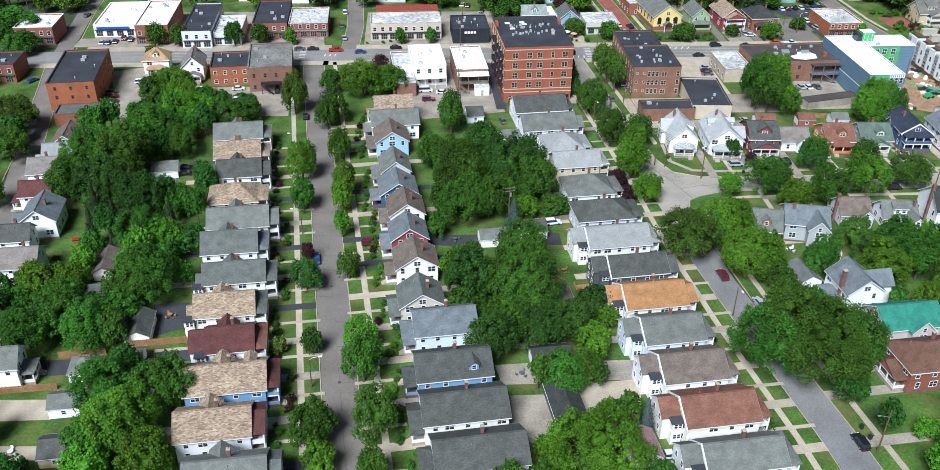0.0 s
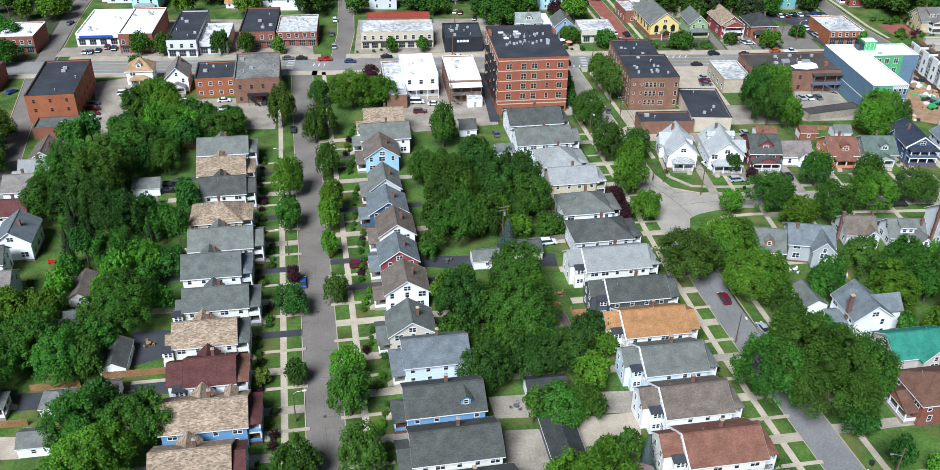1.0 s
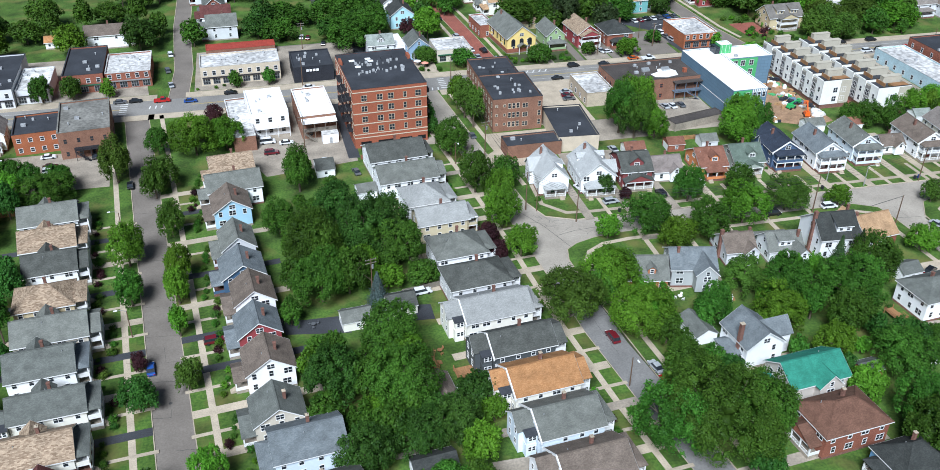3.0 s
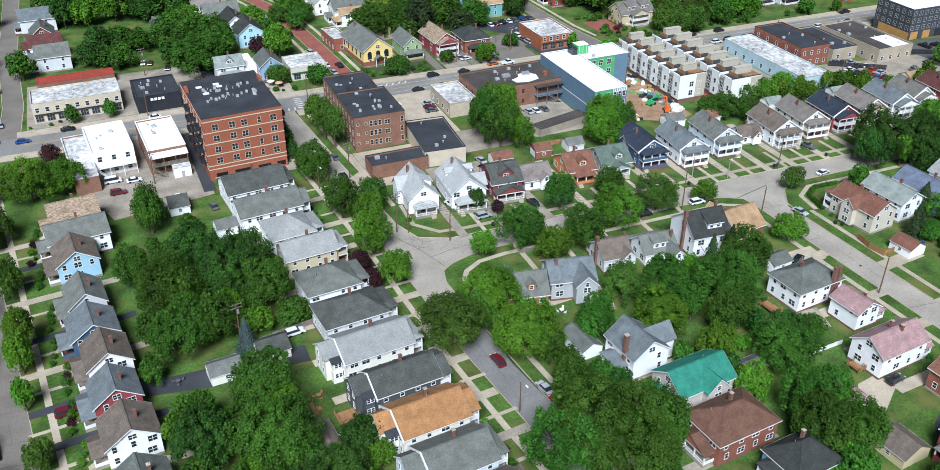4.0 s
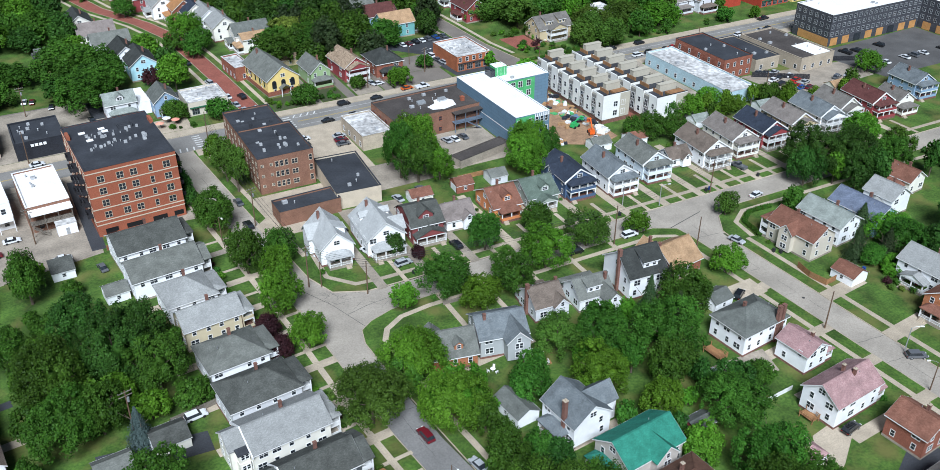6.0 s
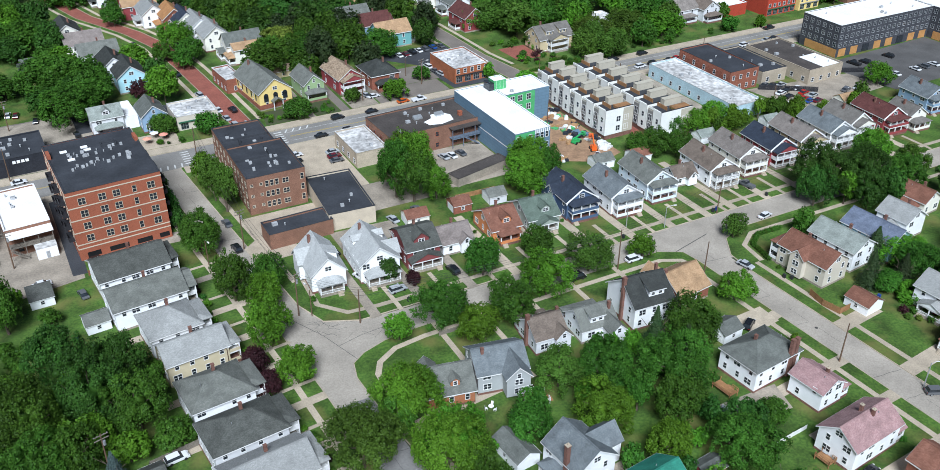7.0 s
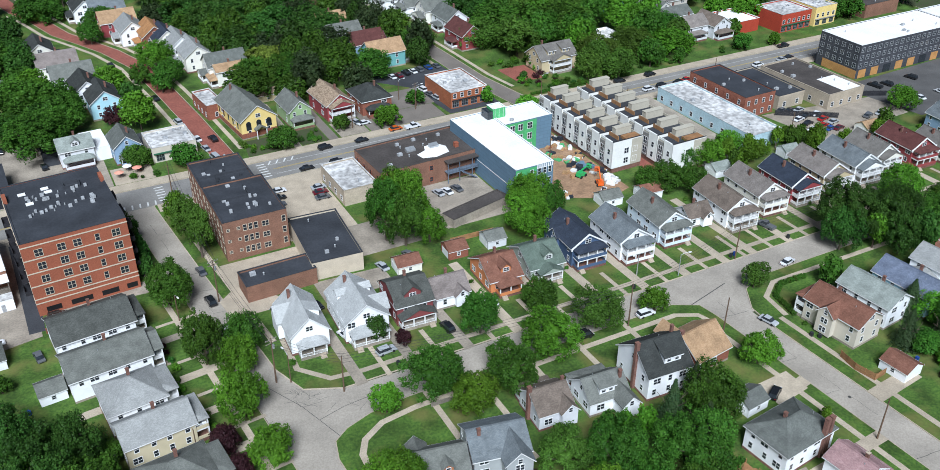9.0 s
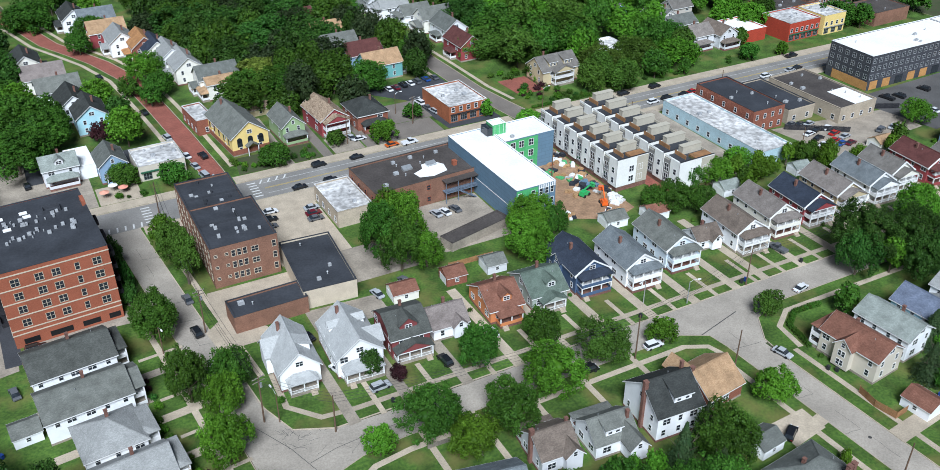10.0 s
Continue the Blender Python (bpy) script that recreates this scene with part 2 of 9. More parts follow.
FLAT_W = mat("white_roof_membrane", (0.87, 0.87, 0.86), 0.7, 0, 0.08, 2, 0.12, 0.1, second=(0.78, 0.78, 0.77))
FLAT_B = mat("black_roof_membrane", (0.046, 0.050, 0.058), 0.75, 0, 0.25, 2, 0.15, 0.1, second=(0.035, 0.038, 0.045))
FLAT_D = mat("brown_tar_roof", (0.083, 0.071, 0.065), 0.8, 0, 0.25, 2, 0.15, 0.2, second=(0.058, 0.050, 0.046))
FLAT_GR = mat("stained_gravel_roof", (0.224, 0.216, 0.195), 0.9, 0, 0.35, 1.0, 0.12, 0.3, second=(0.133, 0.129, 0.116))
FLAT_G = mat("streaked_gray_roof", (0.70, 0.69, 0.67), 0.8, 0, 0.3, 0.7, 0.10, 0.2, second=(0.34, 0.33, 0.32))
RUBBER = mat("tyre_rubber", (0.022, 0.022, 0.023), 0.8, 0, 0.1)
LEAVES = {
    "mid": leaf_mat("leaves_mid", (0.028, 0.085, 0.010), (0.091, 0.198, 0.025)),
    "dark": leaf_mat("leaves_dark", (0.022, 0.071, 0.012), (0.067, 0.154, 0.025)),
    "bright": leaf_mat("leaves_bright", (0.055, 0.143, 0.010), (0.143, 0.301, 0.028)),
    "yellow": leaf_mat("leaves_yellow", (0.077, 0.119, 0.011), (0.248, 0.304, 0.057)),
    "purple": leaf_mat("leaves_purple", (0.034, 0.012, 0.017), (0.060, 0.022, 0.026), 0.01),
    "spruce": leaf_mat("needles_blue", (0.060, 0.095, 0.090), (0.105, 0.150, 0.140), 0.01),
    "conifer": leaf_mat("needles_green", (0.022, 0.050, 0.018), (0.056, 0.085, 0.030)),
    "olive": leaf_mat("leaves_olive", (0.044, 0.088, 0.012), (0.105, 0.184, 0.027)),
}
LEAF_WORDS = {"mid": "full green", "dark": "dense dark green", "bright": "bright fresh green", "yellow": "yellow-green blossoming", "purple": "dark purple-leaved", "spruce": "blue-gray", "conifer": "dark green", "olive": "sparse olive-green"}


# ---- building blocks ----
class Geo:
    """Faces in metres, gathered into one mesh; texture coordinates run level and upward on every face."""

    def __init__(self):
        self.v, self.f = [], []

    def poly(self, *pts):
        i = len(self.v)
        self.v += [Vector(p) for p in pts]
        self.f.append(tuple(range(i, i + len(pts))))

    def box(self, x0, y0, z0, x1, y1, z1, m=None):
        c = [Vector((x, y, z)) for z in (z0, z1) for y in (y0, y1) for x in (x0, x1)]
        if m:
            c = [m @ p for p in c]
        for a in ((0, 2, 3, 1), (4, 5, 7, 6), (0, 1, 5, 4), (1, 3, 7, 5), (3, 2, 6, 7), (2, 0, 4, 6)):
            self.poly(*[c[k] for k in a])

    def slab(self, pts, t):
        """A plate: the polygon pts on top and its copy t lower, with sides."""
        pts = [Vector(p) for p in pts]
        low = [p - Vector((0, 0, t)) for p in pts]
        self.poly(*pts)
        self.poly(*reversed(low))
        for i in range(len(pts)):
            j = (i + 1) % len(pts)
            self.poly(pts[i], low[i], low[j], pts[j])

    def bar(self, a, b, w, h=None, up=Vector((0, 0, 1))):
        a, b = Vector(a), Vector(b)
        d = b - a
        x = d.normalized()
        y = up.cross(x)
        y = y.normalized() if y.length > 1e-4 else Vector((0, 1, 0))
        z = x.cross(y)
        h = h or w
        m = Matrix.Translation(a) @ Matrix((x, y, z)).transposed().to_4x4()
        self.box(0, -w / 2, -h / 2, d.length, w / 2, h / 2, m)

    def tube(self, a, b, r0, r1, n=8):
        a, b = Vector(a), Vector(b)
        x = (b - a).normalized()
        y = x.orthogonal().normalized()
        z = x.cross(y)
        ra, rb = [], []
        for k in range(n):
            w = 2 * math.pi * k / n
            o = y * math.cos(w) + z * math.sin(w)
            ra.append(a + o * r0)
            rb.append(b + o * r1)
        for k in range(n):
            j = (k + 1) % n
            self.poly(ra[k], ra[j], rb[j], rb[k])
        self.poly(*reversed(ra))
        self.poly(*rb)

    def mesh(self, name, material):
        me = bpy.data.meshes.new(name)
        me.from_pydata([tuple(p) for p in self.v], [], self.f)
        uv = me.uv_layers.new(name="UVMap")
        data = np.zeros((len(me.loops), 2), np.float32)
        k = 0
        for f in self.f:
            p = [self.v[i] for i in f]
            n = (p[1] - p[0]).cross(p[2] - p[0])
            n = n.normalized() if n.length > 1e-9 else Vector((0, 0, 1))
            u = Vector((-n.y, n.x, 0))
            u = u.normalized() if u.length > 0.02 else Vector((1, 0, 0))
            v = n.cross(u)
            for q in p:
                data[k] = (q.dot(u), q.dot(v))
                k += 1
        uv.data.foreach_set("uv", data.ravel())
        me.materials.append(material)
        return me


def part(name, geo, material, parent, label="", m=None):
    me = geo.mesh(name, material) if isinstance(geo, Geo) else geo
    ob = new(name, me)
    ob.parent = parent
    if m is not None:
        ob.matrix_basis = m
    return tagged(ob, label)


def thing(name, x, y, yaw, label, category, group="", kind="", z=0.0):
    e = new(name)
    e.empty_display_size = 0.3
    e.matrix_basis = pose(x, y, z, 0, 0, yaw)
    return tagged(e, label, category, group, kind)


WINDOW_MESH = {}


def window_mesh(w, h, trim=TRIM, bars=1):
    key = (round(w, 2), round(h, 2), trim.name, bars)
    if key not in WINDOW_MESH:
        g, p = Geo(), Geo()
        t = 0.11
        g.box(-w / 2 - t, -0.07, -t, w / 2 + t, 0.02, 0)
        g.box(-w / 2 - t, -0.05, h, w / 2 + t, 0.02, h + t)
        for s in (-1, 1):
            g.box(min(s * w / 2, s * (w / 2 + t)), -0.05, 0, max(s * w / 2, s * (w / 2 + t)), 0.02, h)
        g.box(-w / 2, -0.03, h / 2 - 0.035, w / 2, 0.02, h / 2 + 0.035)
        for k in range(1, bars):
            x = -w / 2 + w * k / bars
            g.box(x - 0.05, -0.04, 0, x + 0.05, 0.02, h)
        p.box(-w / 2, -0.012, 0, w / 2, 0.02, h)
        n = len(g.f)
        g.box(-w / 2, -0.008, 0, w / 2, 0.02, h)
        me = g.mesh("window", trim)
        me.materials.append(GLASS)
        for q in me.polygons[n:]:
            q.material_index = 1
        WINDOW_MESH[key] = (me, p.mesh("pane", GLASS))
    return WINDOW_MESH[key]


def add_window(parent, x, y, z, out, w=0.9, h=1.45, trim=TRIM, bars=1):
    """A window in the wall at (x, y), sill at z; out: degrees from -y to the wall's outward side."""
    f, p = window_mesh(w, h, trim, bars)
    win = part("window", f, None, parent, m=pose(x, y, z, 0, 0, out))
    if parent.location.y < 150:
        part("pane", p, None, win)
    return win


# ---- houses ----
def gable_roof(g, L, W, he, hr, over=0.0, t=0.2, x0=None, x1=None):
    a, b = (-L / 2 if x0 is None else x0), (L / 2 if x1 is None else x1)
    for s in (-1, 1):
        p = [(a, s * W / 2, he), (b, s * W / 2, he), (b, 0, hr), (a, 0, hr)]
        g.slab(p if s < 0 else p[::-1], t)


def hip_roof(g, L, W, he, hr, t=0.2):
    r = max(L - W, 0.6) / 2
    A, B, C, D = (-L / 2, -W / 2, he), (L / 2, -W / 2, he), (L / 2, W / 2, he), (-L / 2, W / 2, he)
    P, Q = (-r, 0, hr), (r, 0, hr)
    for p in ((A, B, Q, P), (B, C, Q), (C, D, P, Q), (D, A, P)):
        g.slab(p, t)


def wall_body(g, L, W, he, hr=None, base=0.0, x=0.0, y=0.0):
    """Four walls and, with hr, gables at both ends of x."""
    a, b, c, d = x - L / 2, x + L / 2, y - W / 2, y + W / 2
    g.poly((a, c, base), (b, c, base), (b, c, he), (a, c, he))
    g.poly((b, d, base), (a, d, base), (a, d, he), (b, d, he))
    if hr:
        g.poly((b, c, base), (b, d, base), (b, d, he), (b, y, hr), (b, c, he))
        g.poly((a, d, base), (a, c, base), (a, c, he), (a, y, hr), (a, d, he))
    else:
        g.poly((b, c, base), (b, d, base), (b, d, he), (b, c, he))
        g.poly((a, d, base), (a, c, base), (a, c, he), (a, d, he))
        g.poly((a, c, he), (b, c, he), (b, d, he), (a, d, he))


def chimney(parent, x, y, z0, z1, w=0.75, material=None):
    g, c = Geo(), Geo()
    g.box(-w / 2, -w / 2, z0, w / 2, w / 2, z1)
    c.box(-w / 2 - 0.07, -w / 2 - 0.07, z1, w / 2 + 0.07, w / 2 + 0.07, z1 + 0.14)
    c.tube((0, 0, z1 + 0.14), (0, 0, z1 + 0.42), 0.13, 0.11, 6)
    g.box(-w / 2 - 0.07, -w / 2 - 0.07, z1 - 0.2, w / 2 + 0.07, w / 2 + 0.07, z1 - 0.04)
    ob = part("chimney", g, material or OLD_BRICK, parent, "dull red brick chimney", pose(x, y, 0))
    if parent.location.y < 180:
        part("chimney_cap", c, CONC, ob)


def dormer(parent, x, y, side, he, hr, W, w, wall, roof, z=None, shed=False):
    """A dormer on the slope at side (+1 or -1 in y): w wide, with one window."""
    slope = (hr - he) / (W / 2)
    yf = side * y
    z0 = hr - slope * y
    h = 1.35
    top = z0 + h + (0.35 if shed else w * 0.42)
    back = max((hr - top) / slope, 0.1)
    d = thing_part(parent, "dormer", x, yf, 0 if side < 0 else 180)
    g, r = Geo(), Geo()
    depth = y - back
    g.poly((-w / 2, 0, z0 - 0.1), (w / 2, 0, z0 - 0.1), (w / 2, 0, z0 + h), (0, 0, top - 0.12), (-w / 2, 0, z0 + h))
    yb = (h) / slope + 0.3
    for s in (-1, 1):
        q = [(s * w / 2, 0, z0 - 0.1), (s * w / 2, yb, z0 + yb * slope - 0.1), (s * w / 2, yb, z0 + h), (s * w / 2, 0, z0 + h)]
        g.poly(*(q if s > 0 else q[::-1]))
        o = w / 2 + 0.3
        e = z0 + h - 0.14
        q = [(s * o, -0.3, e), (s * o, yb, e), (0, depth, top), (0, -0.3, top)]
        r.slab(q if s > 0 else q[::-1], 0.14)
    part("dormer_wall", g, wall, d)
    part("dormer_roof", r, roof, d)
    f, p = window_mesh(0.8 if w < 2.2 else 1.5, 1.0, TRIM, 1 if w < 2.2 else 2)
    part("dormer_window", f, None, d, m=pose(0, -0.02, z0 + 0.15))


def shed_dormer(parent, x, side, he, hr, W, w, wall, roof):
    """A broad dormer under one gently sloping roof that starts near the ridge; w wide, with two windows."""
    slope = (hr - he) / (W / 2)
    d = thing_part(parent, "dormer", x, side * W * 0.36, 0 if side < 0 else 180)
    z0 = hr - slope * W * 0.36
    top = z0 + 1.65
    g, r = Geo(), Geo()
    g.poly((-w / 2, 0, z0 - 0.2), (w / 2, 0, z0 - 0.2), (w / 2, 0, top), (-w / 2, 0, top))
    back = W * 0.36 - 0.35
    zb = hr - slope * 0.35 + 0.1
    for s in (-1, 1):
        q = [(s * w / 2, 0, z0 - 0.2), (s * w / 2, back, zb - 0.3), (s * w / 2, 0, top)]
        g.poly(*(q if s > 0 else q[::-1]))
    r.slab([(-w / 2 - 0.3, -0.4, top - 0.05), (w / 2 + 0.3, -0.4, top - 0.05), (w / 2 + 0.3, back, zb), (-w / 2 - 0.3, back, zb)], 0.15)
    part("dormer_wall", g, wall, d)
    part("dormer_roof", r, roof, d)
    f = Geo()
    f.box(-w / 2 - 0.3, -0.46, top - 0.24, w / 2 + 0.3, -0.4, top - 0.03)
    part("dormer_fascia", f, TRIM, d)
    for u in (-w * 0.24, w * 0.24) if w > 2.6 else (0,):
        a, b = window_mesh(0.85, 1.05)
        part("dormer_window", a, None, d, m=pose(u, -0.02, z0 + 0.3))


def thing_part(parent, name, x, y, yaw):
    """An Empty under a thing, to gather the pieces of one part."""
    e = new(name)
    e.empty_display_size = 0.2
    e.parent = parent
    e.matrix_basis = pose(x, y, 0, 0, 0, yaw)
    return e


def porch(parent, x, y, yaw, w, d, z, two, wall, roof, style, rng, far=False):
    """A porch whose back stands at (x, y) on the house wall; it reaches d out along its own -y and is w wide; z: its roof's height."""
    p = thing_part(parent, "porch", x, y, yaw)
    g = Geo()
    g.box(-w / 2, -d, 0, w / 2, 0, 0.75)
    part("porch_floor", g, OLD_BRICK if style % 2 else CONC_OLD, p)
    r = Geo()
    rise = 0.9 if not two else 0.7
    if style == 2:
        for s in (-1, 1):
            q = [(s * (w / 2 + 0.3), -d - 0.3, z), (s * (w / 2 + 0.3), 0.3, z), (0, 0.3, z + w * 0.24), (0, -d - 0.3, z + w * 0.24)]
            r.slab(q if s > 0 else q[::-1], 0.16)
        t = Geo()
        t.poly((-w / 2, -d - 0.1, z), (w / 2, -d - 0.1, z), (0, -d - 0.1, z + w * 0.23))
        part("porch_gable", t, wall, p)
    else:
        k = min(d * 0.8, w * 0.3)
        A, B, C, D = (-w / 2 - 0.3, -d - 0.3, z), (w / 2 + 0.3, -d - 0.3, z), (w / 2 + 0.3 - k, 0, z + rise), (-w / 2 - 0.3 + k, 0, z + rise)
        r.slab((A, B, C, D), 0.16)
        r.slab((B, (w / 2 + 0.3, 0, z), C), 0.16)
        r.slab(((-w / 2 - 0.3, 0, z), A, D), 0.16)
    part("porch_roof", r, roof, p)
    b = Geo()
    b.box(-w / 2, -d, z - 0.4, w / 2, -d + 0.2, z - 0.14)
    for s in (-1, 1):
        b.box(min(s * w / 2, s * (w / 2 - 0.2)), -d, z - 0.4, max(s * w / 2, s * (w / 2 - 0.2)), 0, z - 0.14)
    part("porch_beam", b, TRIM, p)
    n = 2 if far else 3 if w < 7 else 4
    for i in range(n):
        q = Geo()
        xx = -w / 2 + 0.14 + (w - 0.28) * i / (n - 1)
        q.box(xx - 0.13, -d + 0.02, 0.75, xx + 0.13, -d + 0.28, z - 0.4)
        part("porch_post", q, TRIM, p)
    for lev in ((0.75, 3.3) if two else (0.75,)):
        if lev > 1:
            f = Geo()
            f.box(-w / 2, -d, lev - 0.28, w / 2, 0, lev)
            part("porch_deck", f, TRIM, p)
        k = Geo()
        solid = style == 1
        if solid:
            k.box(-w / 2, -d, lev, w / 2, -d + 0.12, lev + 0.85)
        else:
            k.box(-w / 2, -d + 0.05, lev + 0.8, w / 2, -d + 0.13, lev + 0.88)
            k.box(-w / 2, -d + 0.05, lev + 0.1, w / 2, -d + 0.13, lev + 0.16)
            m = int(w / 0.22)
            for i in range(m):
                xx = -w / 2 + w * (i + 0.5) / m
                k.box(xx - 0.03, -d + 0.07, lev + 0.16, xx + 0.03, -d + 0.11, lev + 0.8)
        for s in (-1, 1):
            k.box(min(s * w / 2, s * (w / 2 - 0.1)), -d, lev + 0.08, max(s * w / 2, s * (w / 2 - 0.1)), 0, lev + 0.85)
        part("porch_rail", k, wall if solid else TRIM, p)
    if far:
        return
    st = Geo()
    xs = (-w / 2 + 1.2) if rng.random() < 0.5 else w / 2 - 1.2
    for i in range(4):
        st.box(xs - 0.7, -d - 0.3 * (i + 1), 0, xs + 0.7, -d - 0.3 * i, 0.75 - 0.17 * (i + 0.5))
    part("porch_steps", st, CONC, p)


HOUSE_N = [0]
FOOT = []


def house(x, y, yaw, L, W, he=5.8, hr=9.2, roof="gray", wall="white", front="E", kind="gable", porches="one", depth=2.6, dormers=(), chim=((0.1, 0.3),), cross=None, far=False, style=None, words="", wing=None, proof=None, rake=0, sheds=()):
    """A house on its plot: L along the ridge, W across, both at the eaves; front: the compass side of its porch."""
    HOUSE_N[0] += 1
    FOOT.append((x, y, yaw, L + 3, W + 2))
    rng = random.Random(HOUSE_N[0])
    storeys = "two-storey" if he > 5 else "one-and-a-half-storey"
    label = words or f"{WALL_COL[wall][1]} {storeys} house with a {ROOF_COL[roof][2]} {kind} roof"
    h = thing("house", x, y, yaw, label, "house", "neighbourhood houses")
    w, r = WALL[wall], ROOF[roof]
    o = 0.45
    l, b = L - 2 * o, W - 2 * o
    slope = (hr - he) / (W / 2)
    top = he + slope * o - 0.15
    g, f = Geo(), Geo()
    f.box(-l / 2 - 0.05, -b / 2 - 0.05, -0.3, l / 2 + 0.05, b / 2 + 0.05, 0.55)
    part("foundation", f, OLD_BRICK if rng.random() < 0.5 else CONC_OLD, h)
    rg = Geo()
    if kind == "hip":
        wall_body(g, l, b, top, None, 0.5)
        hip_roof(rg, L, W, he, hr)
    elif kind == "gambrel":
        zk, yk = he + (hr - he) * 0.62, W * 0.27
        wall_body(g, l, b, he + 0.2, None, 0.5)
        for s in (-1, 1):
            xx = s * l / 2
            q = [(xx, -b / 2, he), (xx, b / 2, he), (xx, yk, zk - 0.15), (xx, 0, hr - 0.2), (xx, -yk, zk - 0.15)]
            g.poly(*(q if s > 0 else q[::-1]))
            for p in ([(-L / 2, s * W / 2, he), (L / 2, s * W / 2, he), (L / 2, s * yk, zk), (-L / 2, s * yk, zk)], [(-L / 2, s * yk, zk), (L / 2, s * yk, zk), (L / 2, 0, hr), (-L / 2, 0, hr)]):
                rg.slab(p if s < 0 else p[::-1], 0.2)
    else:
        wall_body(g, l, b, top, hr - 0.22, 0.5)
        gable_roof(rg, L, W, he, hr)
    part("wall", g, w, h)
    part("roof", rg, r, h)
    # fascia boards
    fb = Geo()
    a, c, lo, hi = L / 2 + 0.04, W / 2 + 0.04, 0.28, 0.02
    for s in (-1, 1):
        fb.poly((-a, s * c, he - lo), (a, s * c, he - lo), (a, s * c, he - hi), (-a, s * c, he - hi))
        for e in (-1, 1):
            if kind in ("hip", "gambrel"):
                if s > 0:
                    fb.poly((e * a, -c, he - lo), (e * a, c, he - lo), (e * a, c, he - hi), (e * a, -c, he - hi))
            elif kind == "gable":
                fb.poly((e * a, s * c, he - lo), (e * a, 0, hr - lo), (e * a, 0, hr - hi), (e * a, s * c, he - hi))
    part("fascia", fb, TRIM, h)
    if kind != "gambrel" and not far:
        rc = Geo()
        rr = L / 2 if kind == "gable" else max(L - W, 0.6) / 2
        rc.bar((-rr, 0, hr + 0.01), (rr, 0, hr + 0.01), 0.34, 0.07)
        if kind == "hip":
            for sx in (-1, 1):
                for sy in (-1, 1):
                    rc.bar((sx * rr, 0, hr + 0.01), (sx * L / 2, sy * W / 2, he + 0.01), 0.3, 0.06)
        part("ridge_cap", rc, r, h)
    if rake:
        rk = Geo()
        for s in (-1, 1):
            rk.bar((rake * (L / 2 - 0.1), s * (W / 2 + 0.05), he + 0.02), (rake * (L / 2 - 0.1), 0, hr + 0.06), 0.26, 0.14)
            rk.box(min(rake * (L / 2 - 0.1) - 0.15, rake * (L / 2 - 0.1) + 0.15), s * W / 2 - 0.3, he - 0.45, rake * (L / 2 - 0.1) + 0.15, s * W / 2 + 0.1, he + 0.1)
        part("rake_board", rk, TRIM, h, "broad white gable board")
    # a narrower wing behind one gable
    if wing:
        end, reach, ww, off, wr = wing
        wg = thing_part(h, "rear_wing", end * l / 2, off, 0 if end > 0 else 180)
        a, q, fb2 = Geo(), Geo(), Geo()
        wall_body(a, reach, ww - 0.5, he, wr - 0.2, 0.0, reach / 2 - 0.01, 0)
        for s in (-1, 1):
            p = [(0, s * ww / 2, he - 0.1), (reach + 0.35, s * ww / 2, he - 0.1), (reach + 0.35, 0, wr), (0, 0, wr)]
            q.slab(p if s < 0 else p[::-1], 0.18)
            fb2.poly((reach + 0.38, s * ww / 2, he - 0.35), (reach + 0.38, 0, wr - 0.25), (reach + 0.38, 0, wr + 0.02), (reach + 0.38, s * ww / 2, he - 0.08))
        part("wing_wall", a, w, wg)
        part("wing_roof", q, r, wg)
        part("wing_fascia", fb2, TRIM, wg)
        for zz in (1.3, 4.0):
            for u in (-ww * 0.22, ww * 0.22):
                f_, p_ = window_mesh(0.85, 1.3)
                part("wing_window", f_, None, wg, m=pose(reach + 0.0, u, zz, 0, 0, 90))
        bx, gb = Geo(), Geo()
        bx.box(0.2, ww / 2 - 0.3, 0.0, 2.4, ww / 2 + 1.5, 3.2)
        bx.box(0.2, ww / 2 - 0.3, 4.1, 2.4, ww / 2 + 1.5, 5.6)
        bx.box(0.2, ww / 2 - 0.3, 3.2, 2.3, ww / 2 + 1.35, 4.1)
        part("back_porch", bx, w, wg, "two-storey enclosed back porch")
        for u in (0.75, 1.6):
            for zz in (1.5, 4.2):
                f_, p_ = window_mesh(0.62, 1.05)
                part("wing_window", f_, None, wg, m=pose(u, ww / 2 + 1.5, zz, 0, 0, 180))
        wr_ = Geo()
        wr_.slab([(0.0, ww / 2 - 0.2, 5.95), (2.65, ww / 2 - 0.2, 5.95), (2.65, ww / 2 + 1.75, 5.6), (0.0, ww / 2 + 1.75, 5.6)], 0.12)
        part("back_porch_roof", wr_, FLAT_B, wg)
    # a cross gable on one side
    if cross:
        cx, side, cw, reach = cross
        zr = min(he + cw / 2 * 0.95, hr - 0.15)
        cg = thing_part(h, "cross_gable", cx, side * W / 2, 0 if side < 0 else 180)
        a, q = Geo(), Geo()
        back = W / 2
        a.poly((-cw / 2 + o, -reach, 0.5), (cw / 2 - o, -reach, 0.5), (cw / 2 - o, -reach, he + 0.1), (0, -reach, zr - 0.25), (-cw / 2 + o, -reach, he + 0.1))
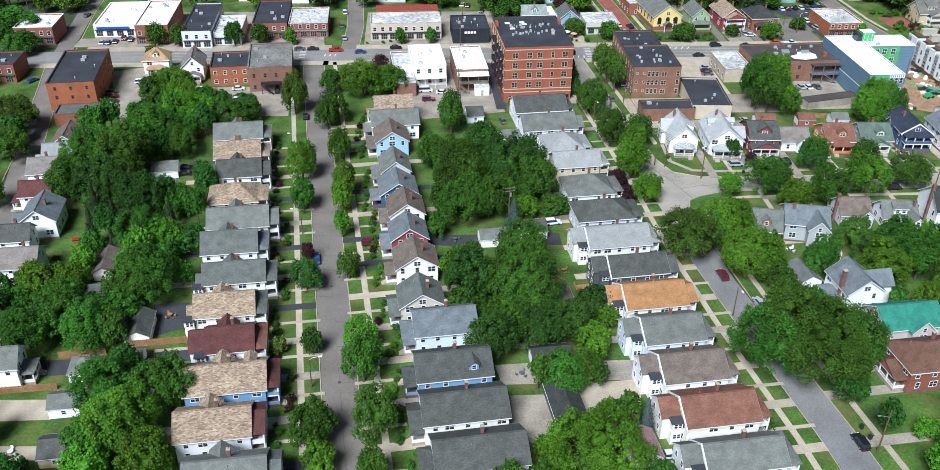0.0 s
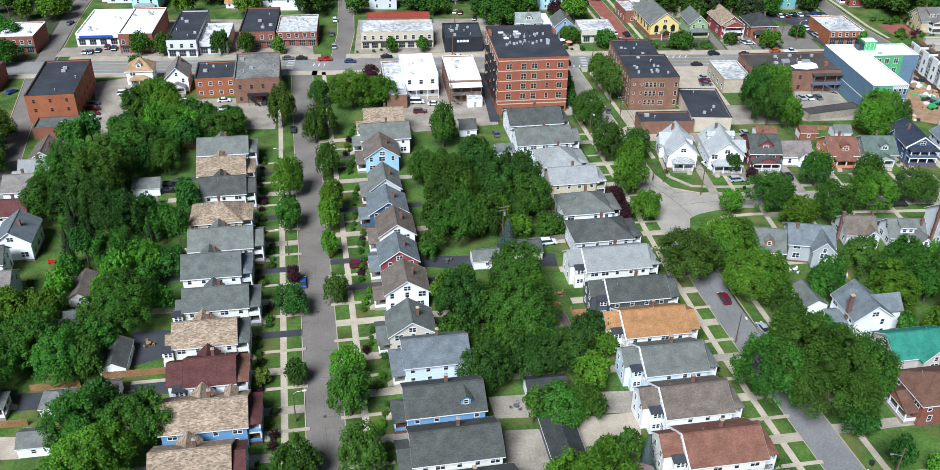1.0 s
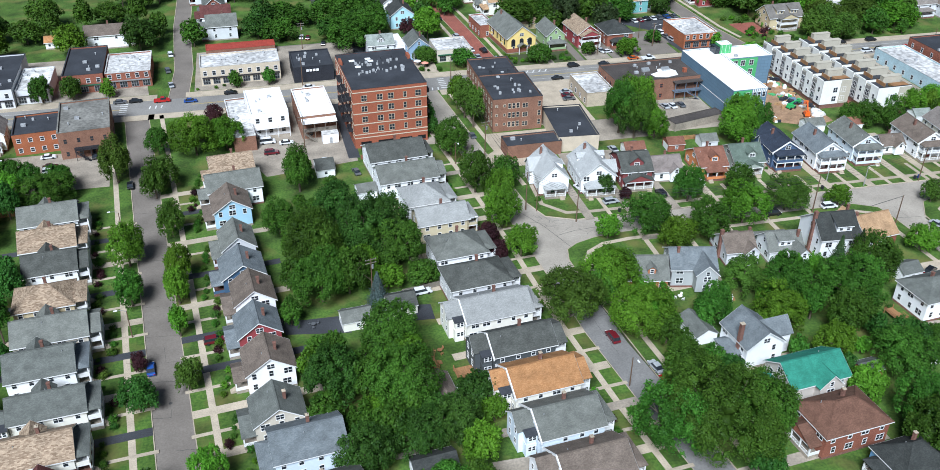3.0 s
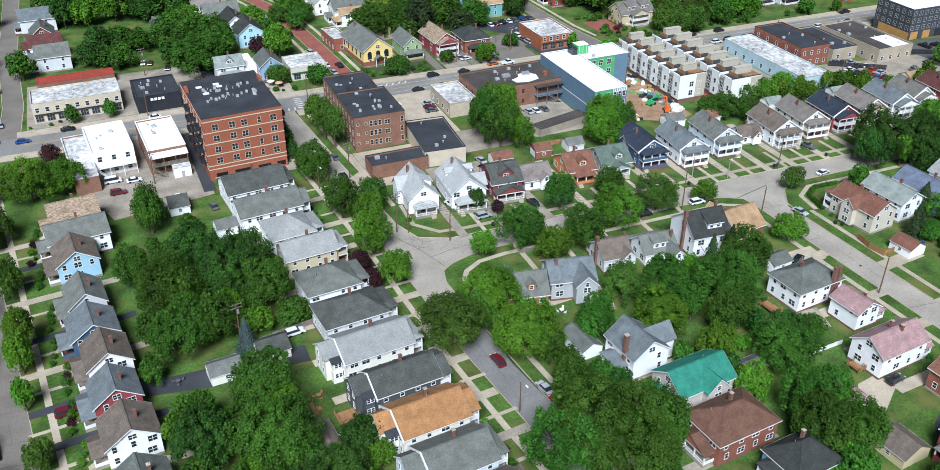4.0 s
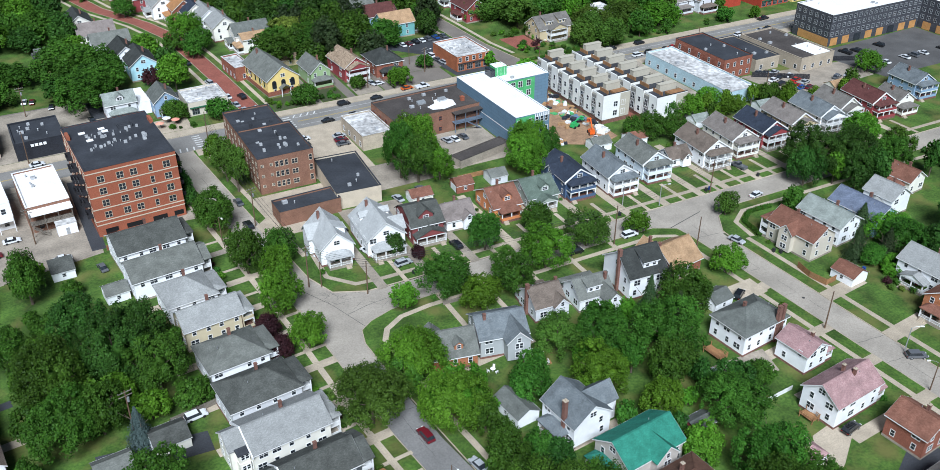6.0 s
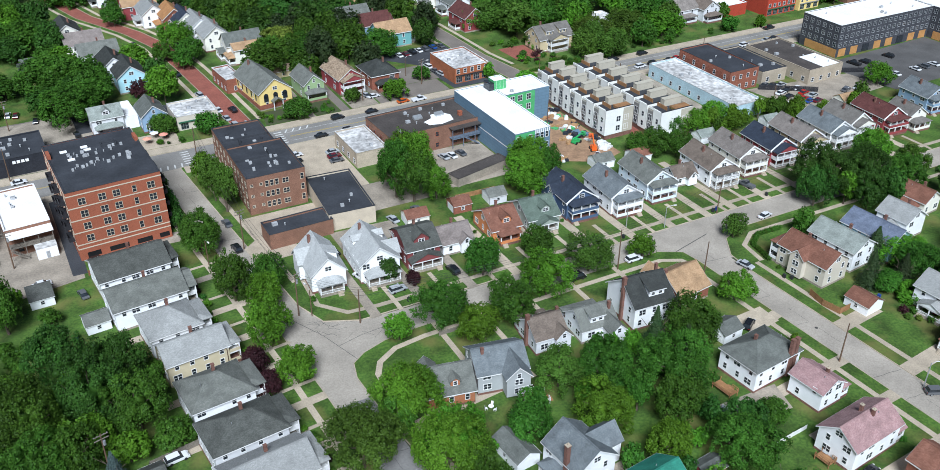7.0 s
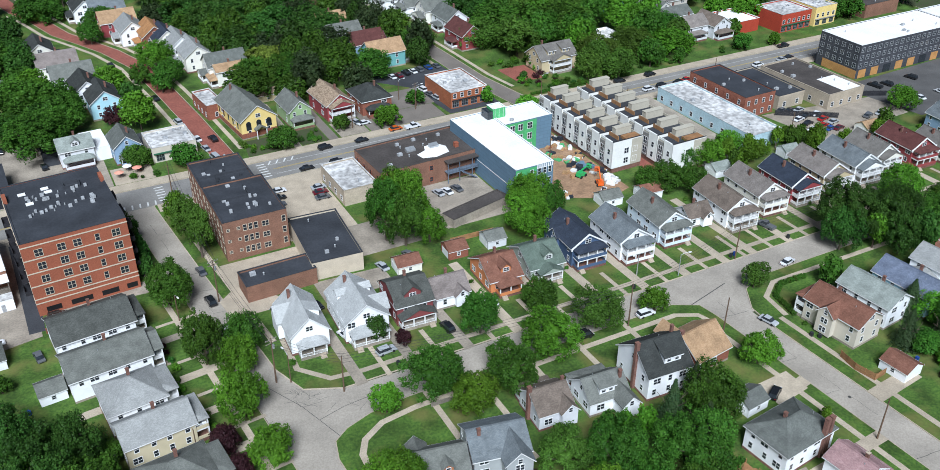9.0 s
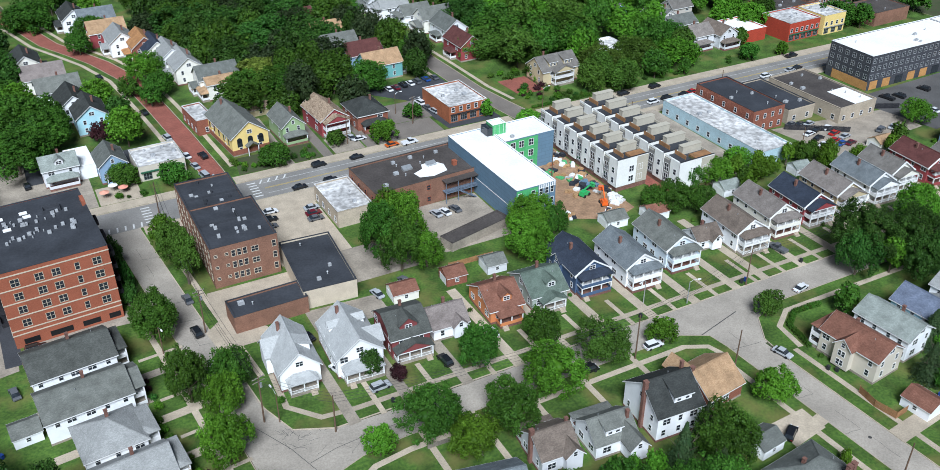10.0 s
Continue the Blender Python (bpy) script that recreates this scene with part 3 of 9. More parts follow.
        for s in (-1, 1):
            p = [(s * (cw / 2 - o), -reach, 0.5), (s * (cw / 2 - o), 1, 0.5), (s * (cw / 2 - o), 1, he), (s * (cw / 2 - o), -reach, he)]
            a.poly(*(p if s > 0 else p[::-1]))
            p = [(s * cw / 2, -reach - 0.35, he + 0.03), (s * cw / 2, 0.2, he + 0.03), (0, (zr - he) / slope + 0.2, zr), (0, -reach - 0.35, zr)]
            q.slab(p if s > 0 else p[::-1], 0.2)
        part("gable_wall", a, w, cg)
        part("gable_roof", q, r, cg)
        fb = Geo()
        for s in (-1, 1):
            fb.poly((s * cw / 2, -reach - 0.39, he - 0.25), (0, -reach - 0.39, zr - 0.25), (0, -reach - 0.39, zr), (s * cw / 2, -reach - 0.39, he))
        part("gable_fascia", fb, TRIM, cg)
        f_, p_ = window_mesh(0.8, 1.1)
        part("gable_window", f_, None, cg, m=pose(0, -reach - 0.01, he - 0.1))
        if he > 5 and not far:
            f_, p_ = window_mesh(0.8, 1.35)
            for u in (-0.42, 0.42):
                for zz in (1.2, 3.6):
                    part("gable_window", f_, None, cg, m=pose(u, -reach - 0.01, zz))
    # which local side is the front
    ang = {"E": 0, "N": 90, "W": 180, "S": -90}[front] - yaw
    k = round(ang / 90) % 4  # 0 +x, 1 +y, 2 -x, 3 -y
    fr = None
    if porches != "none":
        two = porches == "two"
        style_ = style if style is not None else rng.choice((0, 1, 2))
        span = (b if k % 2 == 0 else l)
        pw = min(span, 9.0) * (0.96 if two or rng.random() < 0.6 else 0.7)
        px_, py_, pa = ((l / 2, 0, 90), (0, b / 2, 180), (-l / 2, 0, -90), (0, -b / 2, 0))[k]
        porch(h, px_, py_, pa, pw, depth, 5.75 if two else 3.3, two, w, ROOF[proof] if proof else r, style_, rng, far)
        fr = k
    # windows
    n_st = 2 if he > 5 else 1
    for side in range(4):
        span = b if side % 2 == 0 else l
        world_side = (side * 90 + yaw) % 360
        if far and not (180 < world_side < 320):
            continue
        north = 60 < world_side < 120
        if north or x < -10 and 140 < world_side < 220 or x > 60 and (world_side < 40 or world_side > 320):
            continue
        n = max(2, int(span / 3.2))
        if far:
            n = 2
        for st in range(n_st):
            z = 1.35 + st * 2.75
            for i in range(n):
                u = -span / 2 + span * (i + 0.5) / n + rng.uniform(-0.35, 0.35)
                if rng.random() < 0.12:
                    continue
                if fr == side and st == 0 and i == n // 2:
                    continue
                if cross and side == (3 if cross[1] < 0 else 1) and abs((u if side == 3 else u) - cross[0]) < cross[2] / 2:
                    continue
                big = rng.random() < 0.28
                ww, bars = (1.7, 2) if big else (0.85, 1)
                pos = ((l / 2, u, 90), (-u, b / 2, 180), (-l / 2, -u, -90), (u, -b / 2, 0))[side]
                add_window(h, pos[0], pos[1], z, pos[2], ww, 1.4, TRIM, bars)
        if side % 2 == 0 and kind == "gable" and not north:
            add_window(h, l / 2 if side == 0 else -l / 2, 0, top + 0.5, 90 if side == 0 else -90, 0.8 if W < 9.5 else 1.5, 1.15, TRIM, 1 if W < 9.5 else 2)
    if fr is not None and not far:
        dg = Geo()
        dg.box(-0.5, -0.06, 0, 0.5, 0.02, 2.1)
        pos = ((l / 2, 0.3, 90), (0.3, b / 2, 180), (-l / 2, 0.3, -90), (0.3, -b / 2, 0))[fr]
        part("front_door", dg, DOORS[HOUSE_N[0] % len(DOORS)], h, m=pose(pos[0], pos[1], 0.75, 0, 0, pos[2]))
    for u, v in chim:
        cx, cy = u * L / 2, v * W / 2
        zc = hr - slope * abs(cy)
        if abs(u) > 0.93 or abs(v) > 0.9:
            chimney(h, cx * 0.97, cy * 0.97, 0.0, hr + 1.0, 0.85)
        else:
            chimney(h, cx, cy, min(zc - 0.6, hr - 1.2), hr + 0.75, 0.62)
    for dx, side, dw in dormers:
        dormer(h, dx, W * 0.36, side, he, hr, W, dw, w, r)
    for dx, side, dw in sheds:
        shed_dormer(h, dx, side, he, hr, W, dw, w, r)
    # a vent stack or two
    for i in range(0 if far else 1):
        v = Geo()
        vx, vy = rng.uniform(-0.35, 0.35) * L, rng.choice((-1, 1)) * W * 0.12
        zc = hr - slope * abs(vy)
        v.tube((vx, vy, zc - 0.2), (vx, vy, zc + 0.35), 0.09, 0.09, 6)
        part("roof_vent", v, METAL, h)
    return h


DOORS = [mat("door_" + n, c, 0.5, 0, 0.05) for n, c in (("white", (0.7, 0.7, 0.7)), ("red", (0.3, 0.04, 0.04)), ("brown", (0.16, 0.09, 0.05)), ("green", (0.05, 0.14, 0.09)))]


# ---- ground, streets, kerbs ----
def strip_points(pts, w):
    """Both edges of a strip of width w along a line of (x, y)."""
    P = [Vector((*p, 0)) for p in pts]
    left, right = [], []
    for i, p in enumerate(P):
        d = (P[min(i + 1, len(P) - 1)] - P[max(i - 1, 0)]).normalized()
        n = Vector((-d.y, d.x, 0)) * w / 2
        left.append(p + n)
        right.append(p - n)
    return left, right


def strip(name, pts, w, z, material, label, category, t=0.05, kind="structure"):
    l, r = strip_points(pts, w)
    g = Geo()
    for i in range(len(pts) - 1):
        g.slab([p + Vector((0, 0, z)) for p in (r[i], r[i + 1], l[i + 1], l[i])], t)
    return tagged(new(name, g.mesh(name, material)), label, category, "", kind)


def plate(name, pts, z, material, label, category, t=0.06):
    g = Geo()
    g.slab([(x, y, z) for x, y in pts], t)
    return tagged(new(name, g.mesh(name, material)), label, category, "", "structure")


def s1(y):
    return -17.8 - 0.117 * (y - 149.4)


def s2(y):
    return float(np.interp(y, (40, 120, 184, 240, 300, 340), (91, 84.7, 75.5, 72, 65.8, 62)))


def s4(y):
    return 181.5 - 0.05 * (y - 175)


LOW = -0.15
BRICK_LINE = [(92.4, 364.5), (90.1, 397), (87.8, 422), (83.8, 456), (76.7, 478), (69.7, 493), (61.3, 510), (54.3, 535), (49, 547)]
SIDE_LINE = [(201, 346), (197.6, 369), (195.2, 384), (194.2, 410), (193, 431), (188, 463), (184.2, 486), (181.6, 510), (173, 560)]
g = Geo()
for i in range(40):
    for j in range(40):
        a = [(-2000 + 100 * i, -1600 + 100 * j), (-1900 + 100 * i, -1600 + 100 * j), (-1900 + 100 * i, -1500 + 100 * j), (-2000 + 100 * i, -1500 + 100 * j)]
        g.poly(*[(x, y, LOW - 0.06) for x, y in a])
tagged(new("ground", g.mesh("ground", SOIL)), "rough green ground that reaches the horizon", "ground", "", "structure")

strip("road", [(s1(-40), -40), (s1(150), 150), (s1(340), 340)], 8.0, LOW, ASPHALT, "straight worn asphalt residential street", "road")
strip("road", [(s2(y), y) for y in (40, 120, 184, 213)], 8.0, LOW + 0.001, ASPHALT_N, "gray asphalt residential street with cracks", "road")
strip("road", [(s2(y), y) for y in (213, 240, 300, 340)], 8.0, LOW + 0.001, STREET_N, "pale concrete residential street with cracks", "road")
strip("road", [(73, 234.6), (120, 234.6), (180, 234.6), (320, 233.5), (420, 233)], 8.6, LOW + 0.004, STREET_N, "pale concrete cross street", "road")
strip("road", [(s4(40), 40), (s4(175), 175), (s4(234), 234)], 8.6, LOW + 0.002, STREET_N, "pale concrete residential street", "road")
strip("road", [(-420, 346), (420, 346)], 12.6, LOW + 0.006, ASPHALT_L, "main street with worn gray asphalt", "road")
strip("road", [(93, 346)] + BRICK_LINE + [(36, 600)], 6.6, LOW + 0.003, BRICKROAD, "red brick paved side street", "road")
strip("road", SIDE_LINE, 8.0, LOW + 0.003, ASPHALT, "gray asphalt side street", "road")
strip("road", [(-139, 346), (-133, 313), (-116, 234), (-100, 100)], 8.0, LOW + 0.003, ASPHALT, "gray asphalt side street", "road")
strip("road", [(-26.5, 346), (-25.5, 380), (-28, 432), (-28, 560)], 7.0, LOW + 0.003, ASPHALT, "gray asphalt side street", "road")
strip("road", [(-139, 346), (-145, 401), (-155, 520)], 7.0, LOW + 0.003, ASPHALT, "gray asphalt side street", "road")

plate("road", [(69, 252.5), (75.6, 252.5), (78.3, 243.2), (88, 239.2), (97, 238.9), (97, 230.2), (88, 229.3), (82, 227.3), (78.5, 224.9), (77.3, 219), (77.5, 213), (70, 213)], LOW + 0.005, STREET_N, "pale cracked concrete street junction", "road")
plate("road", [(166, 239), (190, 239), (198, 238), (197, 229.6), (189, 226.8), (184.3, 219), (174.5, 219), (172, 226), (166, 230.6)], LOW + 0.0055, STREET_N, "pale concrete street junction", "road")


def block(name, pts, label="mown lawn plots behind a concrete kerb"):
    """A raised plot of lawn with a kerb round it."""
    plate(name, pts, 0.0, GRASS, label, "ground", 0.2)
    k = Geo()
    n = len(pts)
    for i in range(n):
        a, b = Vector((*pts[i], -0.09)), Vector((*pts[(i + 1) % n], -0.09))
        k.bar(a, b, 0.2, 0.2)
    tagged(new("kerb", k.mesh("kerb", CONC)), "pale concrete street kerb", "kerb", "", "structure")


def edge(f, y0, y1, off, n=2):
    return [(f(y0 + (y1 - y0) * i / (n - 1)) + off, y0 + (y1 - y0) * i / (n - 1)) for i in range(n)]


w0 = lambda y: float(np.interp(y, (100, 234, 313, 346), (-100, -116, -133, -139)))
block("lawn_west", edge(w0, 100, 337, 4.0, 4) + [(s1(339.5) - 4, 339.5)] + edge(s1, 330, -40, -4.0, 3) + [(-80, -40)])
block("lawn_far_west", [(-300, 60)] + edge(w0, 100, 338, -4.0, 4) + [(-300, 338)])
block("lawn_middle", [(s1(-40) + 4, -40), (s2(40) - 4, 40)] + edge(s2, 100, 339.5, -4.0, 9) + edge(s1, 339.5, 100, 4.0, 2))
block("lawn_east", [(s2(40) + 4, 40), (s4(40) - 4.3, 40)] + edge(s4, 100, 222, -4.3, 2) + [(174, 227), (168, 230.3), (97, 230.3), (88, 229.4), (82, 227.4), (78.6, 225), (77.4, 220)] + edge(s2, 205, 90, 4.0, 4))
block("lawn_north", [(s2(252) + 4, 252), (78, 243), (86, 239.4), (150, 239), (420, 237.5), (420, 339.6), (s2(339) + 4, 339.6)] + edge(s2, 330, 262, 4.0, 3))
block("lawn_south_east", [(s4(40) + 4.3, 40), (420, 40), (420, 228.8), (196, 229.8), (189, 227), (184.5, 220)] + edge(s4, 212, 100, 4.3, 3))
block("lawn_north_of_main", [(96.5, 352.4), (196, 352.4)] + [(x - 4, y) for x, y in SIDE_LINE[1:]] + [(44, 600)] + [(x + 3.5, y) for x, y in reversed(BRICK_LINE)])
block("lawn_north_west", [(-23, 352.4), (88.5, 352.4)] + [(x - 3.5, y) for x, y in BRICK_LINE] + [(30, 600), (-24.5, 560), (-24.5, 432), (-22, 380)])
block("lawn_far_east", [(204.5, 352.4), (420, 352.4), (420, 560)] + [(x + 4, y) for x, y in reversed(SIDE_LINE[1:])])
block("lawn_far_north_west", [(-135, 352.4), (-30, 352.4), (-29, 380), (-31.5, 432), (-31.5, 520), (-150, 520), (-141, 401)])

# pavements along the streets
def pavement(pts, w=1.45, z=0.02):
    strip("pavement", pts, w, z, CONC, "pale concrete slab pavement", "pavement")


for f, offs, y0, y1 in ((s1, (-8.2, 8.2), 40, 338), (s2, (-8.4,), 60, 336), (s2, (8.2,), 60, 214), (s4, (-8.4,), 60, 220), (s4, (8.4,), 60, 214), (s2, (7.6,), 262, 336)):
    for o in offs:
        pavement([(f(y0 + (y1 - y0) * i / 8) + o, y0 + (y1 - y0) * i / 8) for i in range(9)])
pavement([(79.5, 262), (79.0, 250), (84.5, 243.6), (92, 242.8), (150, 242.6), (300, 241.4), (400, 241)])
pavement([(81.8, 214), (82.0, 219), (84.0, 222.6), (89, 225.6), (97, 226.6), (166, 226.5), (171, 224), (172.5, 219)])
pavement([(189.8, 214), (191, 222), (197, 226), (300, 225), (400, 224.5)])
for o in (-6.6, 6.6):
    pavement([(x + o, y) for x, y in BRICK_LINE])
for x0, x1, y in ((-300, -34, 337.2), (-36, 58, 337.2), (67, 400, 337.2), (-131, -34, 354.8), (-24, 88, 354.8), (97, 195, 354.8), (206, 400, 354.8)):
    strip("pavement", [(x0, y), (x1, y)], 4.4, 0.02, CONC, "wide concrete shop-front pavement", "pavement")


# ---- the houses, street by street ----
house(-56.1, 263.5, 5.5, 15.3, 10.9, 5.8, 9.2, "gray", "white", "E", porches='two', cross=(-1.0, 1, 5.0, 0.5))
house(-54.3, 250.4, 5.5, 14.1, 11.2, 5.8, 9.2, "tan", "white", "E", porches='two', cross=(-1.0, 1, 5.0, 0.5))
house(-52, 238.6, 5.5, 13, 11.2, 5.8, 9, "dark", "white", "E", porches='two', cross=(-1.0, 1, 5.0, 0.5))
house(-51.3, 223.6, 5.5, 14, 11.2, 5.8, 9.2, "tan", "ochre", "E", kind='hip', porches='two')
house(-47.9, 210.5, 5.5, 16.3, 11.2, 5.8, 9.2, "gray", "beige", "E", porches='two', cross=(-1.0, 1, 5.0, 0.5))
house(-48.1, 198.3, 5.5, 14.3, 11.2, 5.8, 9.4, "slate", "white", "E", porches='two', cross=(-1.0, 1, 5.0, 0.5), proof='bluegray')
house(-44.7, 184.3, 5.5, 15.1, 9.6, 5.8, 9.2, "slate", "cream", "E", porches='two', cross=(-1.0, 1, 5.0, 0.5), proof='slate', wing=(-1, 1.6, 5, -1.5, 7.2))
house(-44.8, 171.5, 5.5, 13.9, 10.1, 5.8, 9.2, "tan", "cream", "E", porches='two', cross=(-1.0, 1, 5.0, 0.5), proof='slate', wing=(-1, 1.6, 5, -1.5, 7.2))
house(-41.5, 158.9, 5.5, 10.6, 10.4, 5.8, 9.2, "maroon", "white", "E", porches='two', cross=(-1.0, 1, 5.0, 0.5), proof='redbrown', wing=(-1, 3.6, 8.6, 0.0, 8.6))
house(-40.4, 146, 5.5, 16.9, 10.9, 5.8, 9.2, "tan", "blue", "E", porches='two', cross=(-1.0, 1, 5.0, 0.5), proof='maroon', dormers=((5, 1, 2.2),))
house(-40.5, 132.7, 5.5, 14.9, 10.4, 5.8, 9.2, "tan", "palegray", "E", porches='two', cross=(-1.0, 1, 5.0, 0.5), proof='maroon')
house(-36, 119.4, 5.5, 15.2, 10.5, 5.8, 9.2, "gray", "white", "E", porches='two', cross=(-1.0, 1, 5.0, 0.5), proof='slate')
house(-8, 283.6, 6.5, 13.3, 10.2, 5.8, 9.2, "tan", "cream", "W")
house(-7.5, 272.1, 6.5, 15.8, 11, 5.8, 9.2, "gray", "white", "W")
house(-8.4, 260.6, -83.5, 11, 10.8, 5.4, 9, "brown", "skyblue", "W")
house(-7, 240.5, -83.5, 11, 9.2, 5.4, 9, "gray", "palegray", "W")
house(-6, 227, -83.5, 10.5, 11, 5.4, 9, "bluegray", "navy", "W")
house(-3.7, 215.5, -83.5, 10.5, 10.1, 5.4, 9, "brown", "white", "W")
house(-3, 202.4, -83.5, 9.6, 10.2, 5.4, 9, "bluegray", "redwall", "W")
house(-1.2, 189.6, -83.5, 10, 11, 5.4, 9, "brown", "white", "W")
house(-0.1, 173.5, -83.5, 9.5, 10.9, 5.4, 9, "slate", "beige", "W")
house(5, 163.3, 6.5, 14.5, 11, 5.8, 9.2, "bluegray", "paleblue", "W")
house(6.3, 148.3, 6.5, 16.3, 11, 5.8, 9.2, "dark", "blue", "W", dormers=((4.0, -1, 2.0),))
house(8, 135.7, 6.5, 17.5, 11, 5.8, 9.2, "dark", "cream", "W")
house(10.3, 123.2, 6.5, 18, 11, 5.8, 9.2, "dark", "white", "W")
house(41, 282.2, 6, 18, 13, 5.8, 9.2, "dark", "white", "E", porches='two')
house(42, 267.3, 6, 18, 11.8, 5.8, 9.2, "gray", "white", "E", porches='two')
house(44.7, 252.8, 6, 12.5, 12, 5.8, 9.4, "lightgray", "white", "E", kind='hip', porches='two')
house(47, 240.7, 6, 14.5, 9.6, 5.8, 9, "lightgray", "sand", "E", porches='two')
house(48.1, 224.9, 6, 14, 12, 5.8, 9.4, "gray", "white", "E", kind='hip', porches='two')
house(49.8, 210.9, 6, 16, 11.5, 5.8, 9.2, "dark", "palegray", "E", kind='hip', porches='two')
house(50.7, 197.6, 6, 17, 11.4, 5.8, 9, "lightgray", "cream", "E", porches='two', wing=(-1, 3.4, 7, 1.2, 8.3), rake=-1)
house(53, 183.9, 6, 15.2, 9.9, 5.8, 9, "dark", "charcoal", "E", porches='two', wing=(-1, 3.6, 6.5, 1.3, 8.3), rake=-1)
house(54.1, 171.4, 6, 15.4, 11.4, 5.8, 9.2, "orange", "cream", "E", porches='two', wing=(-1, 3.2, 6.5, 1.5, 8.3), rake=-1)
house(55.1, 158.5, 6, 14.3, 11.4, 5.8, 9.2, "gray", "paleblue", "E", porches='two', wing=(-1, 3.4, 6.5, 1.5, 8.3), rake=-1)
house(56.3, 145.7, 6, 14.6, 11.4, 5.8, 9.2, "brown", "white", "E", porches='two', wing=(-1, 3.6, 6.5, 1.5, 8.3), rake=-1)
house(58.1, 132.8, 6, 15.9, 11.4, 5.8, 9.2, "redbrown", "cream", "E", porches='two', wing=(-1, 3.8, 7, 1.5, 8.3), rake=-1)
house(59.2, 119.9, 6, 16.3, 9.6, 5.8, 9.2, "gray", "white", "E", porches='two', wing=(-1, 3.6, 6.5, 1.3, 8.3), rake=-1)
house(110.3, 160.6, 6, 15, 10.5, 5.8, 9.2, "teal", "taupe", "W", cross=(1.2, -1, 6.2, 1.2), style=1, chim=())
house(109.8, 146.9, 6, 16, 11.5, 5.8, 9.4, "darkbrown", "brick", "W", kind='hip')
house(117, 134, 6, 12, 10, 4.5, 8.5, "black", "blue", "W", kind='hip')
house(105, 174.5, -84, 11, 10.3, 5.8, 9.6, "bluegray", "white", "W", cross=(0, 1, 6.5, 3.0), chim=((0.35, -0.95),))
house(92.6, 206.6, -12, 11, 10.5, 3.6, 7.8, "gray", "orangebrick", "N", porches="none", dormers=((1, -1, 2.0),), cross=(-3.4, 1, 5, 0.6), chim=())
house(104.6, 206.2, -12, 12, 11, 5.4, 8.8, "bluegray", "graywall", "N", porches="none", cross=(2.6, -1, 6.2, 2.4), chim=((-0.6, -0.2),))
house(120.3, 212.2, -4, 8.7, 9.8, 4.2, 7.6, "brown", "palegray", "N", chim=((-0.98, 0), (0.85, 0.1)), dormers=(), cross=(2.5, -1, 4.5, 0.8))
house(132.4, 210.4, -4, 10, 9, 3.8, 7.4, "gray", "white", "N", cross=(3, -1, 4.8, 3.2), dormers=(), sheds=((-0.3, -1, 3.6),), chim=((0.75, -0.3),))
house(146.8, 210.8, -4, 11.5, 13, 6.4, 11.2, "black", "white", "E", chim=((-0.99, -0.15), (0.85, 0.25)), dormers=(), sheds=((1.2, -1, 4.2),))
house(160.2, 212.6, 7, 11, 11.8, 3.8, 8, "orangetan", "brick", "N", porches='none', chim=((-0.95, 0.05),), cross=(-2.4, 1, 5.2, 2.2))
house(157.2, 181.1, 6, 15, 11, 5.8, 9, "slate", "white", "E", kind='hip', chim=((-0.2, 0.15), (0.5, -0.95), (0.68, -0.95)))
house(161.5, 168.7, -84, 9, 8, 5.2, 7.6, "pink", "white", "E", chim=((0.3, 0.2),))
house(157.6, 153.9, 6, 15.1, 9.5, 5.8, 9, "pink", "white", "E", chim=((0.1, 0.25), (0.2, -0.2)))
house(163.1, 139.4, -84, 9.5, 9, 5.4, 8.2, "redbrown", "brick", "E", porches='one')
house(197.3, 204.7, -84, 15.4, 10, 6, 9.2, "redbrown", "beige", "N", cross=(-0.4, -1, 5, 1.2), porches='two', chim=((-0.3, 0.1),))
house(209.3, 206.3, -84, 14.8, 10, 6, 9, "sage", "white", "W")
house(221.1, 205.3, -84, 16, 10, 5.8, 9, "slateblue", "aqua", "W")
house(234, 208, -84, 10, 9.5, 5.8, 9, "lightgray", "white", "W")
house(213, 176.5, -84, 13, 9.9, 5.8, 9, "lightgray", "white", "W")
house(249.3, 214.6, -84, 10, 8.5, 4.5, 7.5, "redbrown", "cream", "W")
house(84.4, 261.6, 87, 15, 9.8, 5.0, 9.6, "paleroof", "white", "S", porches='one', cross=(2.5, 1, 6.5, 0.8), style=0, sheds=((-1.5, -1, 3.0),), chim=((0.55, 0.3),))
house(97.6, 260.2, 87, 15.5, 11.4, 5.2, 9.8, "paleroof", "white", "S", porches='one', depth=3.2, dormers=((3, -1, 2.2), (2.5, 1, 2.2)), style=0, cross=(-2, -1, 6, 0.6), chim=((0.6, 0.2),))
house(110, 259.5, -3, 10, 13, 5.4, 9, "dark", "maroonwall", "S", kind='gambrel', porches='one', dormers=((0, -1, 4.2),))
house(120.6, 259, -3, 9.5, 9.5, 3.6, 7, "pinktan", "white", "S", cross=(2, -1, 4, 0.8), porches='none')
house(135.5, 260.5, -3, 9.6, 13, 3.8, 7.5, "redbrown", "orangewall", "S", dormers=((0.5, -1, 2.6),))
house(147.5, 260.5, -3, 10.5, 13, 3.8, 7.5, "green", "sagewall", "S", dormers=((1, -1, 2.6),))
house(160.3, 262.6, 87, 15.6, 10.2, 5.8, 9.2, "navyroof", "navywall", "S", porches='two', style=1, cross=(1, 1, 4.5, 0.4), rake=-1)
house(173, 259.1, 87, 16, 10.2, 5.8, 9.2, "bluegray", "white", "S", porches='two', rake=-1)
